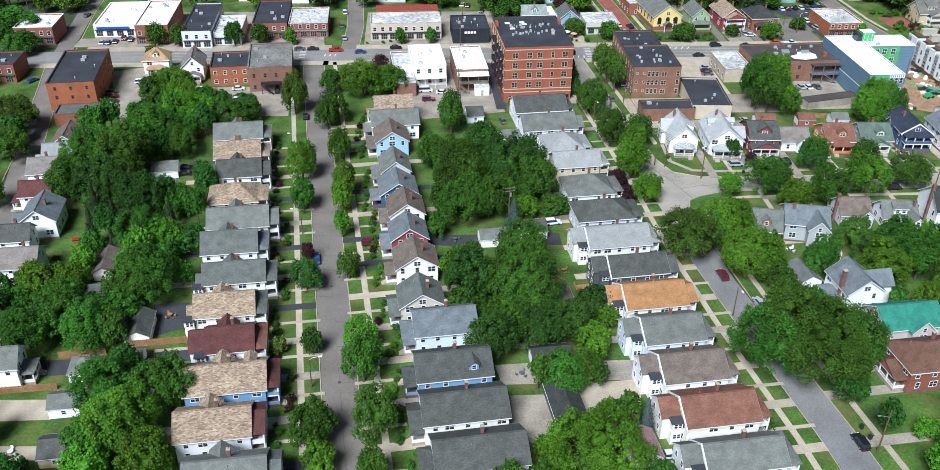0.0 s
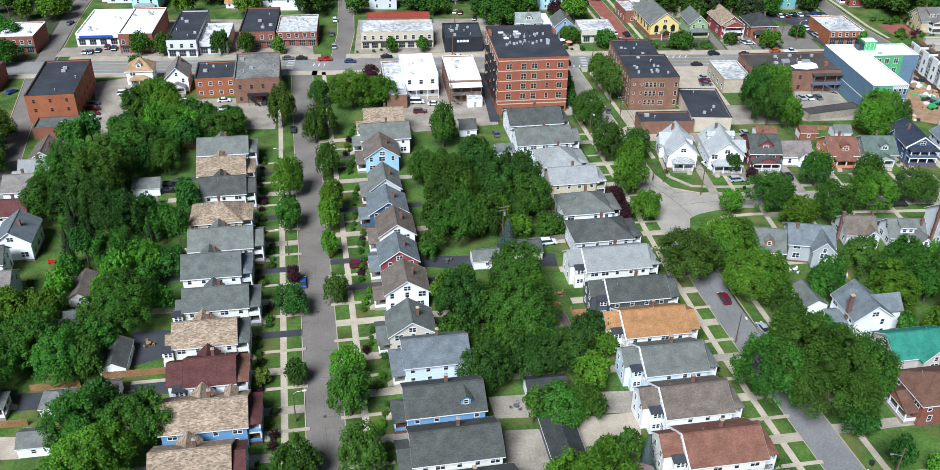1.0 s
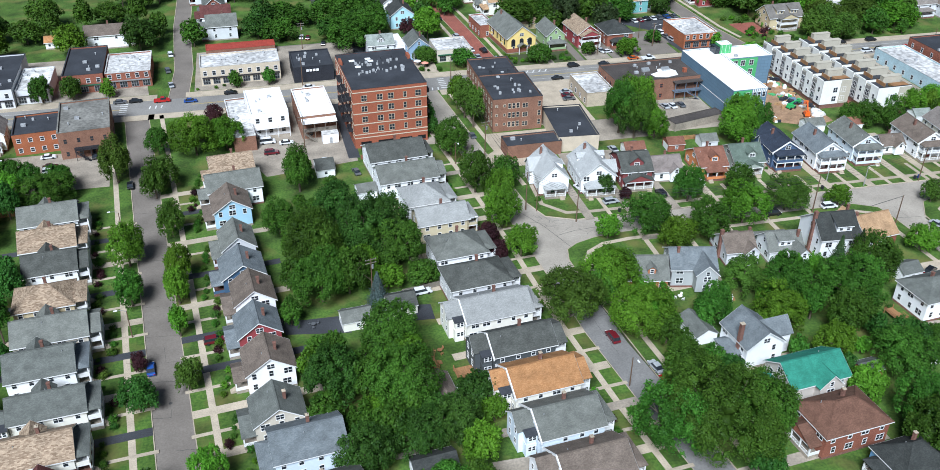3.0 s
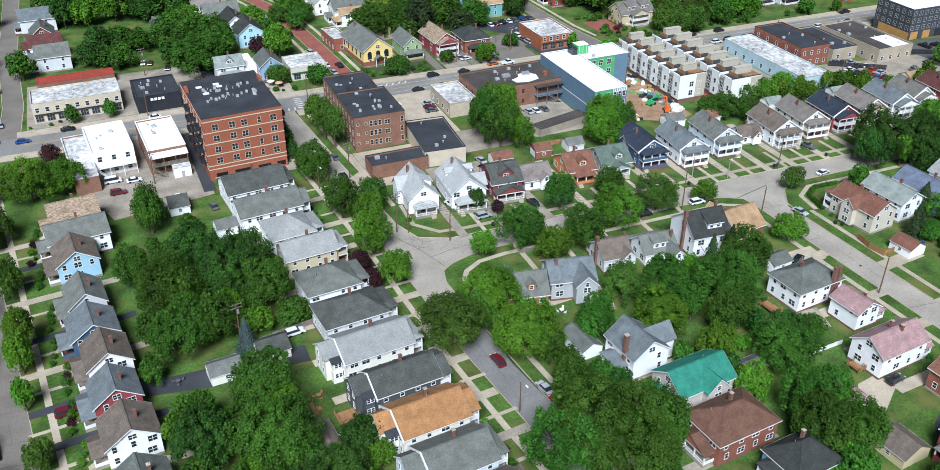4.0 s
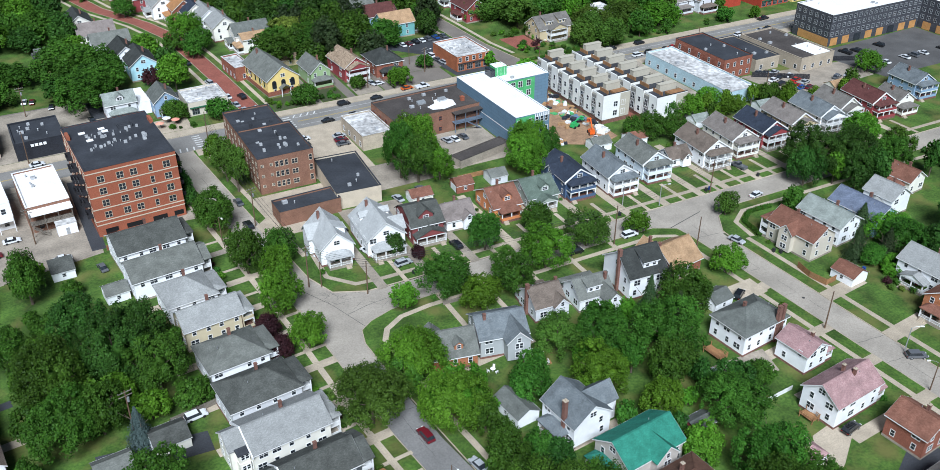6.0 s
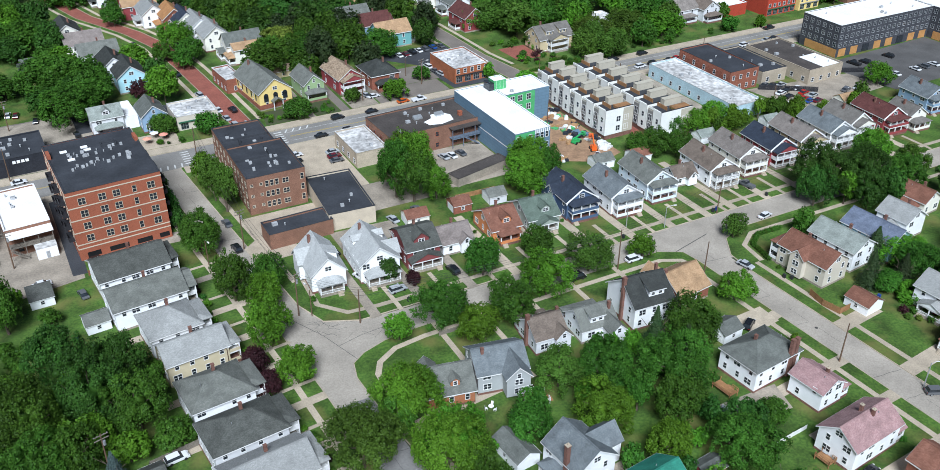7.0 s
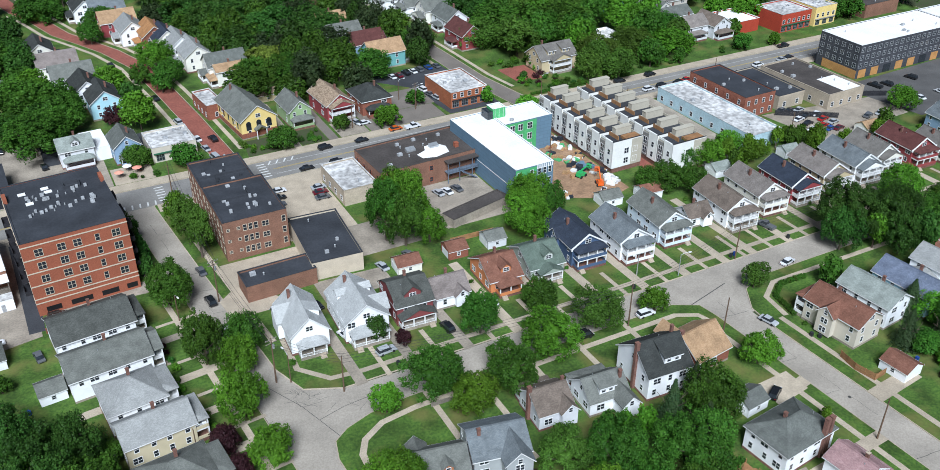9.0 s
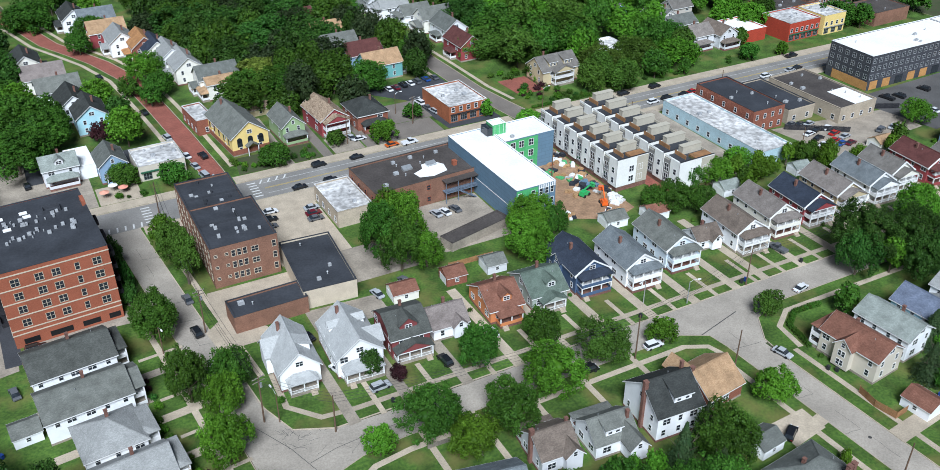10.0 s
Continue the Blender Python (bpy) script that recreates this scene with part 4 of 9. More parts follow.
house(187.1, 261.2, 87, 16, 10, 5.8, 9.2, "gray", "paleblue", "S", porches='two', rake=-1)
house(199, 259.7, -3, 8.5, 7.5, 3.2, 5.8, "brown", "white", "S", cross=(1.5, -1, 4, 1), porches='none')
house(208.8, 258.8, 87, 16, 10.2, 5.8, 9.2, "brown", "white", "S", porches='two', rake=-1)
house(222.4, 261.2, 87, 16, 10.2, 5.8, 9.2, "tangray", "cream", "S", porches='two', rake=-1)
house(235, 260.6, 87, 15.1, 10.2, 5.8, 9.2, "navyroof", "redwall", "S", porches='two', rake=-1)
house(248.1, 261.5, 87, 16, 10.1, 5.8, 9.2, "tangray", "ochre", "S", porches='two', rake=-1)
house(261.1, 261.4, 87, 16, 10.2, 5.8, 9.2, "bluegray", "white", "S", porches='two', rake=-1)
house(272, 262.3, 87, 14.1, 9.1, 5.8, 9.2, "taupe", "cream", "S", porches='two', rake=-1)
house(285.6, 260.9, 87, 15.5, 10.2, 5.8, 9.2, "maroon", "redwall", "S", porches='two', rake=-1)
house(295.5, 257.1, 87, 11, 8.7, 5, 8, "taupe", "cream", "S")
house(313.5, 265.1, 87, 13.2, 10.2, 5.8, 9.2, "bluegray", "denim", "S", porches='two')
church = house(106.2, 382.4, -84, 24, 13.2, 6.3, 11.2, "gray", "yellow", "S", far=True, porches='none', chim=((-0.7, -0.2),), words='yellow-painted church with a gray shingle gable roof')
g = Geo()
g.box(-11.7, -6.28, 0.5, 11.7, 6.28, 2.1)
part("brick_foot", g, WALL["brick"], church, "red brick wall foot")
for y in (-3.6, 0.0, 3.6):
    f = Geo()
    f.box(11.56, y - 0.85, 3.0, 11.66, y + 0.85, 5.2)
    f.tube((11.56, y, 5.2), (11.66, y, 5.2), 0.85, 0.85, 12)
    part("arched_window", f, GLASS, church, "dark arched church window")
for k in range(5):
    f = Geo()
    f.box(-9 + k * 4.2, -6.2, 3.0, -7.9 + k * 4.2, -6.1, 5.6)
    part("side_window", f, GLASS, church)
e = thing_part(church, "entrance_porch", 11.6, 0, 90)
g = Geo()
for q in (-1, 1):
    p = [(q * 2.0, -2.2, 3.2), (q * 2.0, 0.1, 3.2), (0, 0.1, 4.4), (0, -2.2, 4.4)]
    g.slab(p if q > 0 else p[::-1], 0.15)
part("porch_roof", g, ROOF["gray"], e)
for q in (-1.7, 1.7):
    g = Geo()
    g.box(q - 0.12, -2.1, 0, q + 0.12, -1.86, 3.1)
    part("porch_post", g, TRIM, e)
house(121.9, 378.5, -87, 14, 8.6, 5.8, 9.5, "gray", "greenwall", "S", far=True)
house(135.6, 379, -86, 17, 10.5, 5.8, 9.5, "tan", "redwall", "S", far=True, porches='two')
house(148.8, 375.4, -88, 14, 12, 5.8, 9.5, "black", "brick", "S", kind='hip', far=True)
house(65.1, 376.2, -88, 12, 9, 5.8, 9.5, "slate", "denim", "S", far=True)
house(50.8, 379.9, 2, 11, 9, 5.8, 9, "sage", "palegray", "S", far=True, dormers=((0, -1, 2.4),))
house(64.9, 416.4, -88, 15.5, 11.1, 6.2, 10.4, "black", "aqua", "E", far=True)
house(61, 428.2, -88, 15.5, 10.8, 6.2, 10.4, "black", "white", "E", far=True)
house(58.3, 442.8, 2, 15.5, 10.8, 6.2, 10.4, "gray", "white", "E", far=True)
house(54.9, 458.3, 2, 15.5, 10.8, 6.2, 10.4, "pinktan", "cream", "E", far=True)
house(50.3, 476.4, -88, 15.5, 11.6, 6.2, 10.4, "black", "cream", "E", far=True)
house(111.6, 429.1, 2, 15.5, 10.8, 6.2, 10.4, "slate", "cream", "W", far=True)
house(111.4, 422.7, 2, 12, 9, 6.2, 8, "orangetan", "cream", "W", far=True)
house(103.9, 446.7, -88, 17, 11.1, 6.2, 10.4, "lightgray", "cream", "W", far=True)
house(100.9, 459.5, -88, 17, 11.1, 6.2, 10.4, "lightgray", "white", "W", far=True)
house(97.5, 469.2, -88, 15.5, 11.1, 6.2, 10.4, "navyroof", "cream", "W", far=True)
house(94.1, 477.1, -88, 15.5, 11.1, 6.2, 10.4, "orange", "brick", "W", far=True)
house(87.1, 487, -88, 15.5, 10.8, 6.2, 10.4, "lightgray", "white", "W", far=True)
house(84.1, 500.5, 2, 15.5, 10.8, 6.2, 10.4, "orangetan", "redwall", "W", far=True)
house(82.8, 519, 2, 15.5, 10.8, 6.2, 10.4, "bluegray", "denim", "W", far=True)
house(74, 526.5, -88, 15.5, 10.8, 6.2, 10.4, "black", "white", "W", far=True)
house(163, 439.1, 2, 15.5, 10.8, 6.2, 10.4, "gray", "palegray", "E", far=True)
house(168.1, 426.4, 2, 15.5, 10.8, 6.2, 10.4, "maroon", "denim", "E", far=True)
house(170.3, 412.8, 2, 15.5, 10.8, 6.2, 10.4, "orangetan", "tealwall", "E", far=True)
house(212.8, 452.5, 2, 15.5, 10.8, 6.2, 10.4, "gray", "cream", "W", far=True)
house(212.7, 438.3, -88, 15.5, 10.8, 6.2, 10.4, "slate", "white", "W", far=True)
house(209, 417.9, -88, 15.5, 10.8, 6.2, 10.4, "maroon", "redwall", "W", far=True)
house(298.1, 381.8, 2, 14, 10.5, 5.8, 9.5, "tangray", "palegray", "S", far=True)
house(309.5, 380.2, -88, 14, 10.5, 5.8, 9.2, "brown", "palegray", "S", far=True)
house(227.5, 379.5, 2, 17, 12, 5.6, 10, "taupe", "ochre", "S", far=True, porches="two", sheds=((-3, -1, 3.4), (3.6, -1, 3.4)), chim=((-0.4, 0.3),))
house(301.2, 408.3, -88, 14, 10.5, 5.8, 9.2, "gray", "cream", "W", far=True)
house(301.7, 396.6, 2, 14, 10.5, 5.8, 9, "slate", "white", "W", far=True)
house(152.6, 124.2, 6, 14, 10, 5.8, 8.6, "tangray", "redwall", "W")
house(206.1, 164.8, 6, 11, 9, 5.4, 8.4, "redbrown", "orangebrick", "W")
house(-108, 261.3, -84.5, 12, 9, 5.8, 9.2, "brown", "greenwall", "S")
house(-107.9, 252, 5.5, 9, 8, 5.4, 8.6, "lightgray", "white", "W")
house(-109, 243, 5.5, 9, 10.5, 5.4, 8.4, "tangray", "white", "W")
house(-106.4, 228.4, 5.5, 9, 8, 5.4, 8.6, "maroon", "white", "W")
house(-101.1, 216.3, -84.5, 12, 10, 5.4, 9, "bluegray", "white", "W")
house(-104, 204.8, 5.5, 9, 8, 5.4, 8.6, "dark", "white", "W")
house(-98.2, 193.6, 5.5, 9, 10.5, 5.4, 8.6, "tangray", "white", "W")
house(-88.8, 153.7, 5.5, 9, 8, 5.8, 9, "gray", "white", "E")
house(-97, 330.5, 5, 10, 9, 5.8, 9.4, "orangetan", "white", "S", kind="hip", dormers=((0, -1, 1.8),))
house(-82.3, 325, -84, 12.5, 8.5, 5.8, 9.8, "tangray", "white", "S", chim=((-0.5, 0.2),))


# beyond the main street
house(164.5, 457.5, 2, 14, 10, 5.6, 9.8, "orangetan", "white", "E", kind="gambrel", far=True)
house(160, 480, 2, 14, 10, 5.8, 9.4, "maroon", "redwall", "E", far=True)
house(157, 494, -88, 12, 9, 5.8, 9.4, "slate", "greenwall", "E", far=True)
house(207.5, 462, 2, 14, 10, 5.8, 9.6, "gray", "white", "W", far=True, porches="two")
house(203, 476, 2, 14, 10, 5.8, 9.6, "lightgray", "white", "W", far=True, porches="two")
house(199.5, 490, -88, 12, 10, 5.8, 9.6, "slate", "palegray", "W", far=True)
house(287.7, 424.5, -88, 12, 8.5, 5.8, 9.4, "slate", "blue", "S", far=True)
house(315.5, 414.5, 2, 12, 9, 5.8, 9.2, "taupe", "taupe", "W", far=True, porches="none")
house(-10.5, 415.5, 2, 13, 9.5, 6.0, 10.0, "gray", "palegray", "W", far=True, porches="two")
house(-12.8, 428.5, 2, 13, 9, 6.0, 10.0, "maroon", "white", "W", far=True, porches="two")
house(-14, 443.5, -88, 12, 10, 6.0, 10.0, "slate", "brick", "W", far=True)
house(-15.8, 466, 2, 15, 10, 6.0, 10.0, "bluegray", "palegray", "W", far=True)
house(32.8, 446, 2, 8, 6.5, 3.0, 5.2, "black", "yellow", "S", far=True, porches="none", chim=())
house(-56.3, 415, 2, 17, 10, 5.8, 9.0, "brown", "white", "E", far=True)
house(-77.4, 417, 2, 7, 6, 3.0, 5.0, "orange", "white", "S", far=True, porches="none", chim=())
house(-114.8, 417.5, -88, 14, 12, 5.8, 9.2, "lightgray", "aqua", "S", far=True)
house(-129, 427, 2, 12, 10, 5.8, 9.2, "bluegray", "paleblue", "W", far=True)


# ---- flat-roofed buildings ----
def flat_building(name, x, y, yaw, w, d, h, wall, roof, label, category="building", parapet=0.5, cap=None, storeys=2, cols=(0, 0, 0, 0), win=(1.2, 1.6), trim=None, bars=1, z1=1.0, step=None, units=4, shop=None):
    """A flat-roofed building, w along x and d along y, with a parapet; cols: windows a storey on the S, E, N and W walls; shop: the side with a glazed shop front."""
    FOOT.append((x, y, yaw, w + 2, d + 2))
    b = thing(name, x, y, yaw, label, category)
    rng = random.Random(int(x * 13 + y))
    g = Geo()
    g.box(-w / 2, -d / 2, -0.2, w / 2, d / 2, h)
    part("wall", g, wall, b)
    r = Geo()
    r.box(-w / 2 + 0.3, -d / 2 + 0.3, h + 0.004, w / 2 - 0.3, d / 2 - 0.3, h + 0.05)
    part("roof", r, roof, b)
    p, c = Geo(), Geo()
    for a in ((-w / 2, -d / 2, w / 2, -d / 2 + 0.3), (-w / 2, d / 2 - 0.3, w / 2, d / 2), (-w / 2, -d / 2 + 0.3, -w / 2 + 0.3, d / 2 - 0.3), (w / 2 - 0.3, -d / 2 + 0.3, w / 2, d / 2 - 0.3)):
        p.box(a[0], a[1], h + 0.002, a[2], a[3], h + parapet)
        c.box(a[0] - 0.06, a[1] - 0.06, h + parapet, a[2] + 0.06, a[3] + 0.06, h + parapet + 0.1)
    part("parapet", p, wall, b)
    part("coping", c, cap or roof, b)
    st = step or h / storeys
    for side, n in enumerate(cols):
        if side == 2 or side == 1 and x > 60 or side == 3 and x < -20:
            continue
        span = w if side % 2 == 0 else d
        for k in range(storeys):
            for i in range(n):
                u = -span / 2 + span * (i + 0.5) / n
                pos = ((u, -d / 2, 0), (w / 2, u, 90), (-u, d / 2, 180), (-w / 2, -u, -90))[side]
                add_window(b, pos[0], pos[1], z1 + k * st, pos[2], win[0], win[1], trim or TRIM, bars)
    if shop is not None:
        span = w if shop % 2 == 0 else d
        n = max(2, int(span / 3.6))
        for i in range(n):
            u = -span / 2 + span * (i + 0.5) / n
            pos = ((u, -d / 2, 0), (w / 2, u, 90), (-u, d / 2, 180), (-w / 2, -u, -90))[shop]
            add_window(b, pos[0], pos[1], 0.5, pos[2], 2.4, 2.1, METAL, 3)
        s = Geo()
        s.box(-span / 2 + 0.4, -0.5, 2.9, span / 2 - 0.4, 0.0, 3.2)
        pos = ((0, -d / 2, 0), (w / 2, 0, 90), (0, d / 2, 180), (-w / 2, 0, -90))[shop]
        part("awning", s, AWNING[int(abs(x)) % 3], b, m=pose(pos[0], pos[1], 0, 0, 0, pos[2]))
    for i in range(units):
        u = Geo()
        ux, uy = rng.uniform(-0.38, 0.38) * w, rng.uniform(-0.38, 0.38) * d
        s = rng.uniform(0.35, 0.8)
        if i % 2:
            u.tube((ux, uy, h + 0.05), (ux, uy, h + 0.75), 0.16, 0.16)
            u.tube((ux, uy, h + 0.75), (ux, uy, h + 0.95), 0.28, 0.1)
        else:
            u.box(ux - s, uy - s * 0.7, h + 0.05, ux + s, uy + s * 0.7, h + 0.85)
            u.tube((ux, uy, h + 0.85), (ux, uy, h + 0.95), s * 0.5, s * 0.5)
        part("roof_unit", u, UNIT, b)
    return b


FB = flat_building
UNIT = mat("dull_roof_metal", (0.46, 0.47, 0.48), 0.6, 0.1, 0.25, 4, 0.8, 0.1, second=(0.30, 0.31, 0.32))
AWNING = [mat("awning_" + n, c, 0.7, 0, 0.1) for n, c in (("green", (0.03, 0.14, 0.08)), ("black", (0.03, 0.03, 0.035)), ("gray", (0.3, 0.3, 0.3)))]
DARKV = mat("dark_opening", (0.012, 0.012, 0.013), 0.7, 0, 0.2)
BLUEP = mat("blue_panels", (0.125, 0.21, 0.285), 0.6, 0, 0.06, 2, 0.3, 0.1, "brick", (3.0, 1.2), (0.115, 0.195, 0.265), 0, 0.8)
GREENP = mat("green_sheathing", (0.09, 0.42, 0.16), 0.6, 0, 0.12, 2, 0.5, 0.05, second=(0.07, 0.34, 0.13))
TANP = mat("tan_stucco", (0.47, 0.43, 0.35), 0.8, 0, 0.06, 3, 0.4, 0.1, second=(0.42, 0.385, 0.31))
GRAYP = mat("gray_stucco", (0.25, 0.245, 0.23), 0.8, 0, 0.06, 3, 0.4, 0.1, second=(0.22, 0.215, 0.20))
WHITEP = mat("white_stucco", (0.80, 0.80, 0.76), 0.7, 0, 0.05, 3, 0.4, 0.05, second=(0.74, 0.74, 0.70))
CHAR = mat("charcoal_panels", (0.055, 0.057, 0.066), 0.6, 0, 0.1, 2, 0.3, 0.1, "brick", (2.4, 0.5), (0.07, 0.072, 0.082), 0, 0.7)
CEDAR = mat("cedar_cladding", (0.52, 0.27, 0.10), 0.7, 0, 0.12, 3, 0.4, 0.1, second=(0.43, 0.21, 0.075))


def red_apartments():
    w, d, h = 24.0, 32.0, 20.1
    b = FB("apartment_building", 41.8, 314.2, 3.6, w, d, h, BRICK_A, FLAT_B, "five-storey red brick apartment building with cream bands and black roof", parapet=0.16, cap=FLAT_B, units=0)
    for z in (19.0, 15.4, 11.8, 8.2, 4.6, 3.4):
        g = Geo()
        g.box(-w / 2 - 0.07, -d / 2 - 0.08, z, w / 2 + 0.07, d / 2 + 0.08, z + 0.28)
        part("stone_band", g, CREAM_STONE, b)
    for z in (16.2, 12.6, 9.0, 5.4):
        for f, ww, n in ((0.15, 1.7, 2), (0.36, 1.7, 2), (0.51, 1.7, 2), (0.70, 0.9, 1), (0.88, 1.8, 2)):
            add_window(b, (f - 0.5) * w, -d / 2, z, 0, ww, 1.8, CREAM_STONE, n)
            g = Geo()
            g.box((f - 0.5) * w - ww / 2 - 0.2, -d / 2 - 0.05, z + 1.85, (f - 0.5) * w + ww / 2 + 0.2, -d / 2 + 0.02, z + 2.12)
            part("lintel", g, BRICK_C, b)
        for i in range(6):
            add_window(b, -w / 2, -12.5 + i * 5, z, -90, 1.7, 1.7, CREAM_STONE, 2)
    for f, ww in ((0.15, 3.4), (0.42, 5.0), (0.70, 4.0), (0.92, 2.6)):
        g = Geo()
        g.box((f - 0.5) * w - ww / 2, -d / 2 - 0.03, 0.7, (f - 0.5) * w + ww / 2, -d / 2 + 0.02, 2.1)
        part("garage_opening", g, DARKV, b)
    for s in (-1, 1):
        for z in (5.0, 8.6, 12.2, 15.8):
            for yy in (-11.5, -3.5, 4.5):
                g = Geo()
                x0, x1 = (s * w / 2, s * (w / 2 + 1.5))
                g.box(min(x0, x1), yy - 1.8, z - 0.2, max(x0, x1), yy + 1.8, z)
                g.box(min(x1, x1 - s * 0.06), yy - 1.8, z, max(x1, x1 - s * 0.06), yy + 1.8, z + 1.05)
                for e in (-1.8, 1.74):
                    g.box(min(x0, x1), yy + e, z, max(x0, x1), yy + e + 0.06, z + 1.05)
                part("balcony", g, AWNING[1], b)
    for s in (-1, 1):
        g = Geo()
        g.box(s * w / 2 - 0.9 * (s > 0) - 0.0, 6, h, s * w / 2 + 0.9 * (s < 0), 9.5, h + 1.3)
        part("brick_pier", g, BRICK_A, b)
    rng = random.Random(5)
    for i in range(38):
        g = Geo()
        x, y = rng.uniform(-7.5, 8), rng.choice((-3.5, -1.2, 3.5, 6.5)) + rng.uniform(-0.8, 0.8)
        if i % 3 == 0:
            g.tube((x, y, h + 0.05), (x, y, h + 0.6), 0.15, 0.15)
        else:
            e = rng.uniform(0.24, 0.5)
            g.box(x - e, y - e * 0.8, h + 0.05, x + e, y + e * 0.8, h + 0.75)
            g.tube((x, y, h + 0.75), (x, y, h + 0.83), e * 0.7, e * 0.7)
        part("roof_unit", g, UNIT, b)
    for x, y in ((-7.5, 9), (-2, 9.5), (-1.5, 7.3), (-6.5, 3)):
        g = Geo()
        g.box(x - 0.9, y - 0.6, h + 0.05, x + 0.9, y + 0.6, h + 0.3)
        part("skylight", g, FLAT_W, b)
    g = Geo()
    for a in ((2.2, 6.4, 6.2, 6.6), (2.2, 9.0, 6.2, 9.2), (2.2, 6.6, 2.4, 9.0), (6.0, 6.6, 6.2, 9.0)):
        g.box(a[0], a[1], h + 0.05, a[2], a[3], h + 1.0)
    part("roof_screen", g, FLAT_B, b)


def brown_apartments():
    w, d, h = 17.0, 22.0, 11.2
    b = FB("apartment_building", 85.7, 311.0, 0, w, d, h, BRICK_B, FLAT_B, "three-storey brown brick apartment building with black flat roof", units=0, parapet=0.5)
    for k in range(3):
        z = 1.6 + k * 3.3
        for f, ww, hh in ((0.07, 0.7, 0.7), (0.23, 0.7, 0.7), (0.33, 0.9, 1.7), (0.415, 0.9, 1.7), (0.50, 0.9, 1.7), (0.65, 1.7, 1.4), (0.94, 0.9, 1.7)):
            add_window(b, (f - 0.5) * w, -d / 2, z + (0.7 if hh < 1 else 0), 0, ww, hh, CREAM_STONE, 2 if ww > 1 else 1)
        for i in range(6):
            add_window(b, -w / 2, -9 + i * 3.6, z, -90, 1.1, 1.7, CREAM_STONE)
    n = FB("apartment_building", 84.6, 330.2, 0, 15.0, 16.2, 11.2, BRICK_B, FLAT_B, "three-storey brown brick apartment wing with black flat roof", units=0)
    for k in range(3):
        for i in range(4):
            add_window(n, -7.5, -6 + i * 4, 1.6 + k * 3.3, -90, 1.1, 1.7, CREAM_STONE)
    rng = random.Random(9)
    for i in range(24):
        g = Geo()
        x, y = rng.uniform(-5, 7), rng.uniform(-7, 9)
        s = rng.uniform(0.2, 0.55)
        g.box(x - s, y - s, h + 0.05, x + s, y + s, h + rng.uniform(0.4, 1.0))
        part("roof_unit", g, UNIT if i % 4 else FLAT_B, b if i % 2 else n)
    for q, o in ((b, (-8.2, 1.0, 3.5, 1.3)), (b, (2.0, 1.0, 2.3, 8.0)), (n, (-7, -3.0, 7, -2.7))):
        g = Geo()
        g.box(o[0], o[1], h + 0.05, o[2], o[3], h + 0.7)
        part("roof_step", g, FLAT_B, q)


def dark_block():
    w, d, h = 33.5, 18.5, 7.6
    b = FB("shop_building", 142.8, 322.8, 2.5, w, d, h, BRICK_B, FLAT_D, "two-storey brick shop block with patched tar roof and rear stairs", units=9, cols=(5, 2, 8, 4), storeys=2, win=(1.1, 1.5), trim=BRICK_A)
    g = Geo()
    pts = [(-1, -6), (3, -7.2), (8, -6), (9, -2), (7, 1.5), (3, 1.0), (2, -1.5), (-1.5, -3)]
    g.slab([(x, y, h + 0.06) for x, y in pts], 0.03)
    part("roof_patch", g, FLAT_W, b, "white coated roof patch")
    for x, y in ((-2, 0.5), (5.5, -0.5)):
        g = Geo()
        g.slab([(x - 1.5, y - 0.8, h + 0.6), (x + 1.5, y - 0.8, h + 0.6), (x + 1.5, y + 0.8, h + 1.1), (x - 1.5, y + 0.8, h + 1.1)], 0.9)
        part("skylight", g, METAL, b)
    chimney(b, 11.5, -4, h, h + 1.6, 1.2, BRICK_A)
    STEEL = mat("blue_gray_steel", (0.22, 0.28, 0.36), 0.5, 0.3, 0.1)
    s = thing_part(b, "rear_stairs", 9.5, -d / 2, 0)
    for z in (0.0, 3.4):
        for xx in (-5, -1, 3.4, 6.8):
            g = Geo()
            g.box(xx - 0.09, -2.4, z, xx + 0.09, -2.2, z + 3.4)
            part("post", g, STEEL, s)
    for z in (3.4,):
        g = Geo()
        g.box(-5, -2.4, z - 0.2, 6.8, 0, z)
        part("deck", g, STEEL, s)
        g = Geo()
        for k in range(3):
            g.box(-5, -2.42, z + 0.3 + k * 0.35, 6.8, -2.36, z + 0.37 + k * 0.35)
        for k in range(40):
            g.box(-5 + k * 0.3, -2.41, z, -4.96 + k * 0.3, -2.37, z + 1.07)
        part("railing", g, STEEL, s)
    g = Geo()
    g.box(-5.2, -2.6, 6.7, 7.0, 0, 6.9)
    part("roof", g, FLAT_D, s)
    g = Geo()
    for k in range(12):
        g.box(-0.5 + k * 0.42, -3.6, 3.2 - k * 0.27, 0.0 + k * 0.42, -2.5, 3.26 - k * 0.27)
    g.bar((-0.5, -3.6, 3.9), (4.6, -3.6, 0.9), 0.06)
    part("stair_flight", g, STEEL, s)


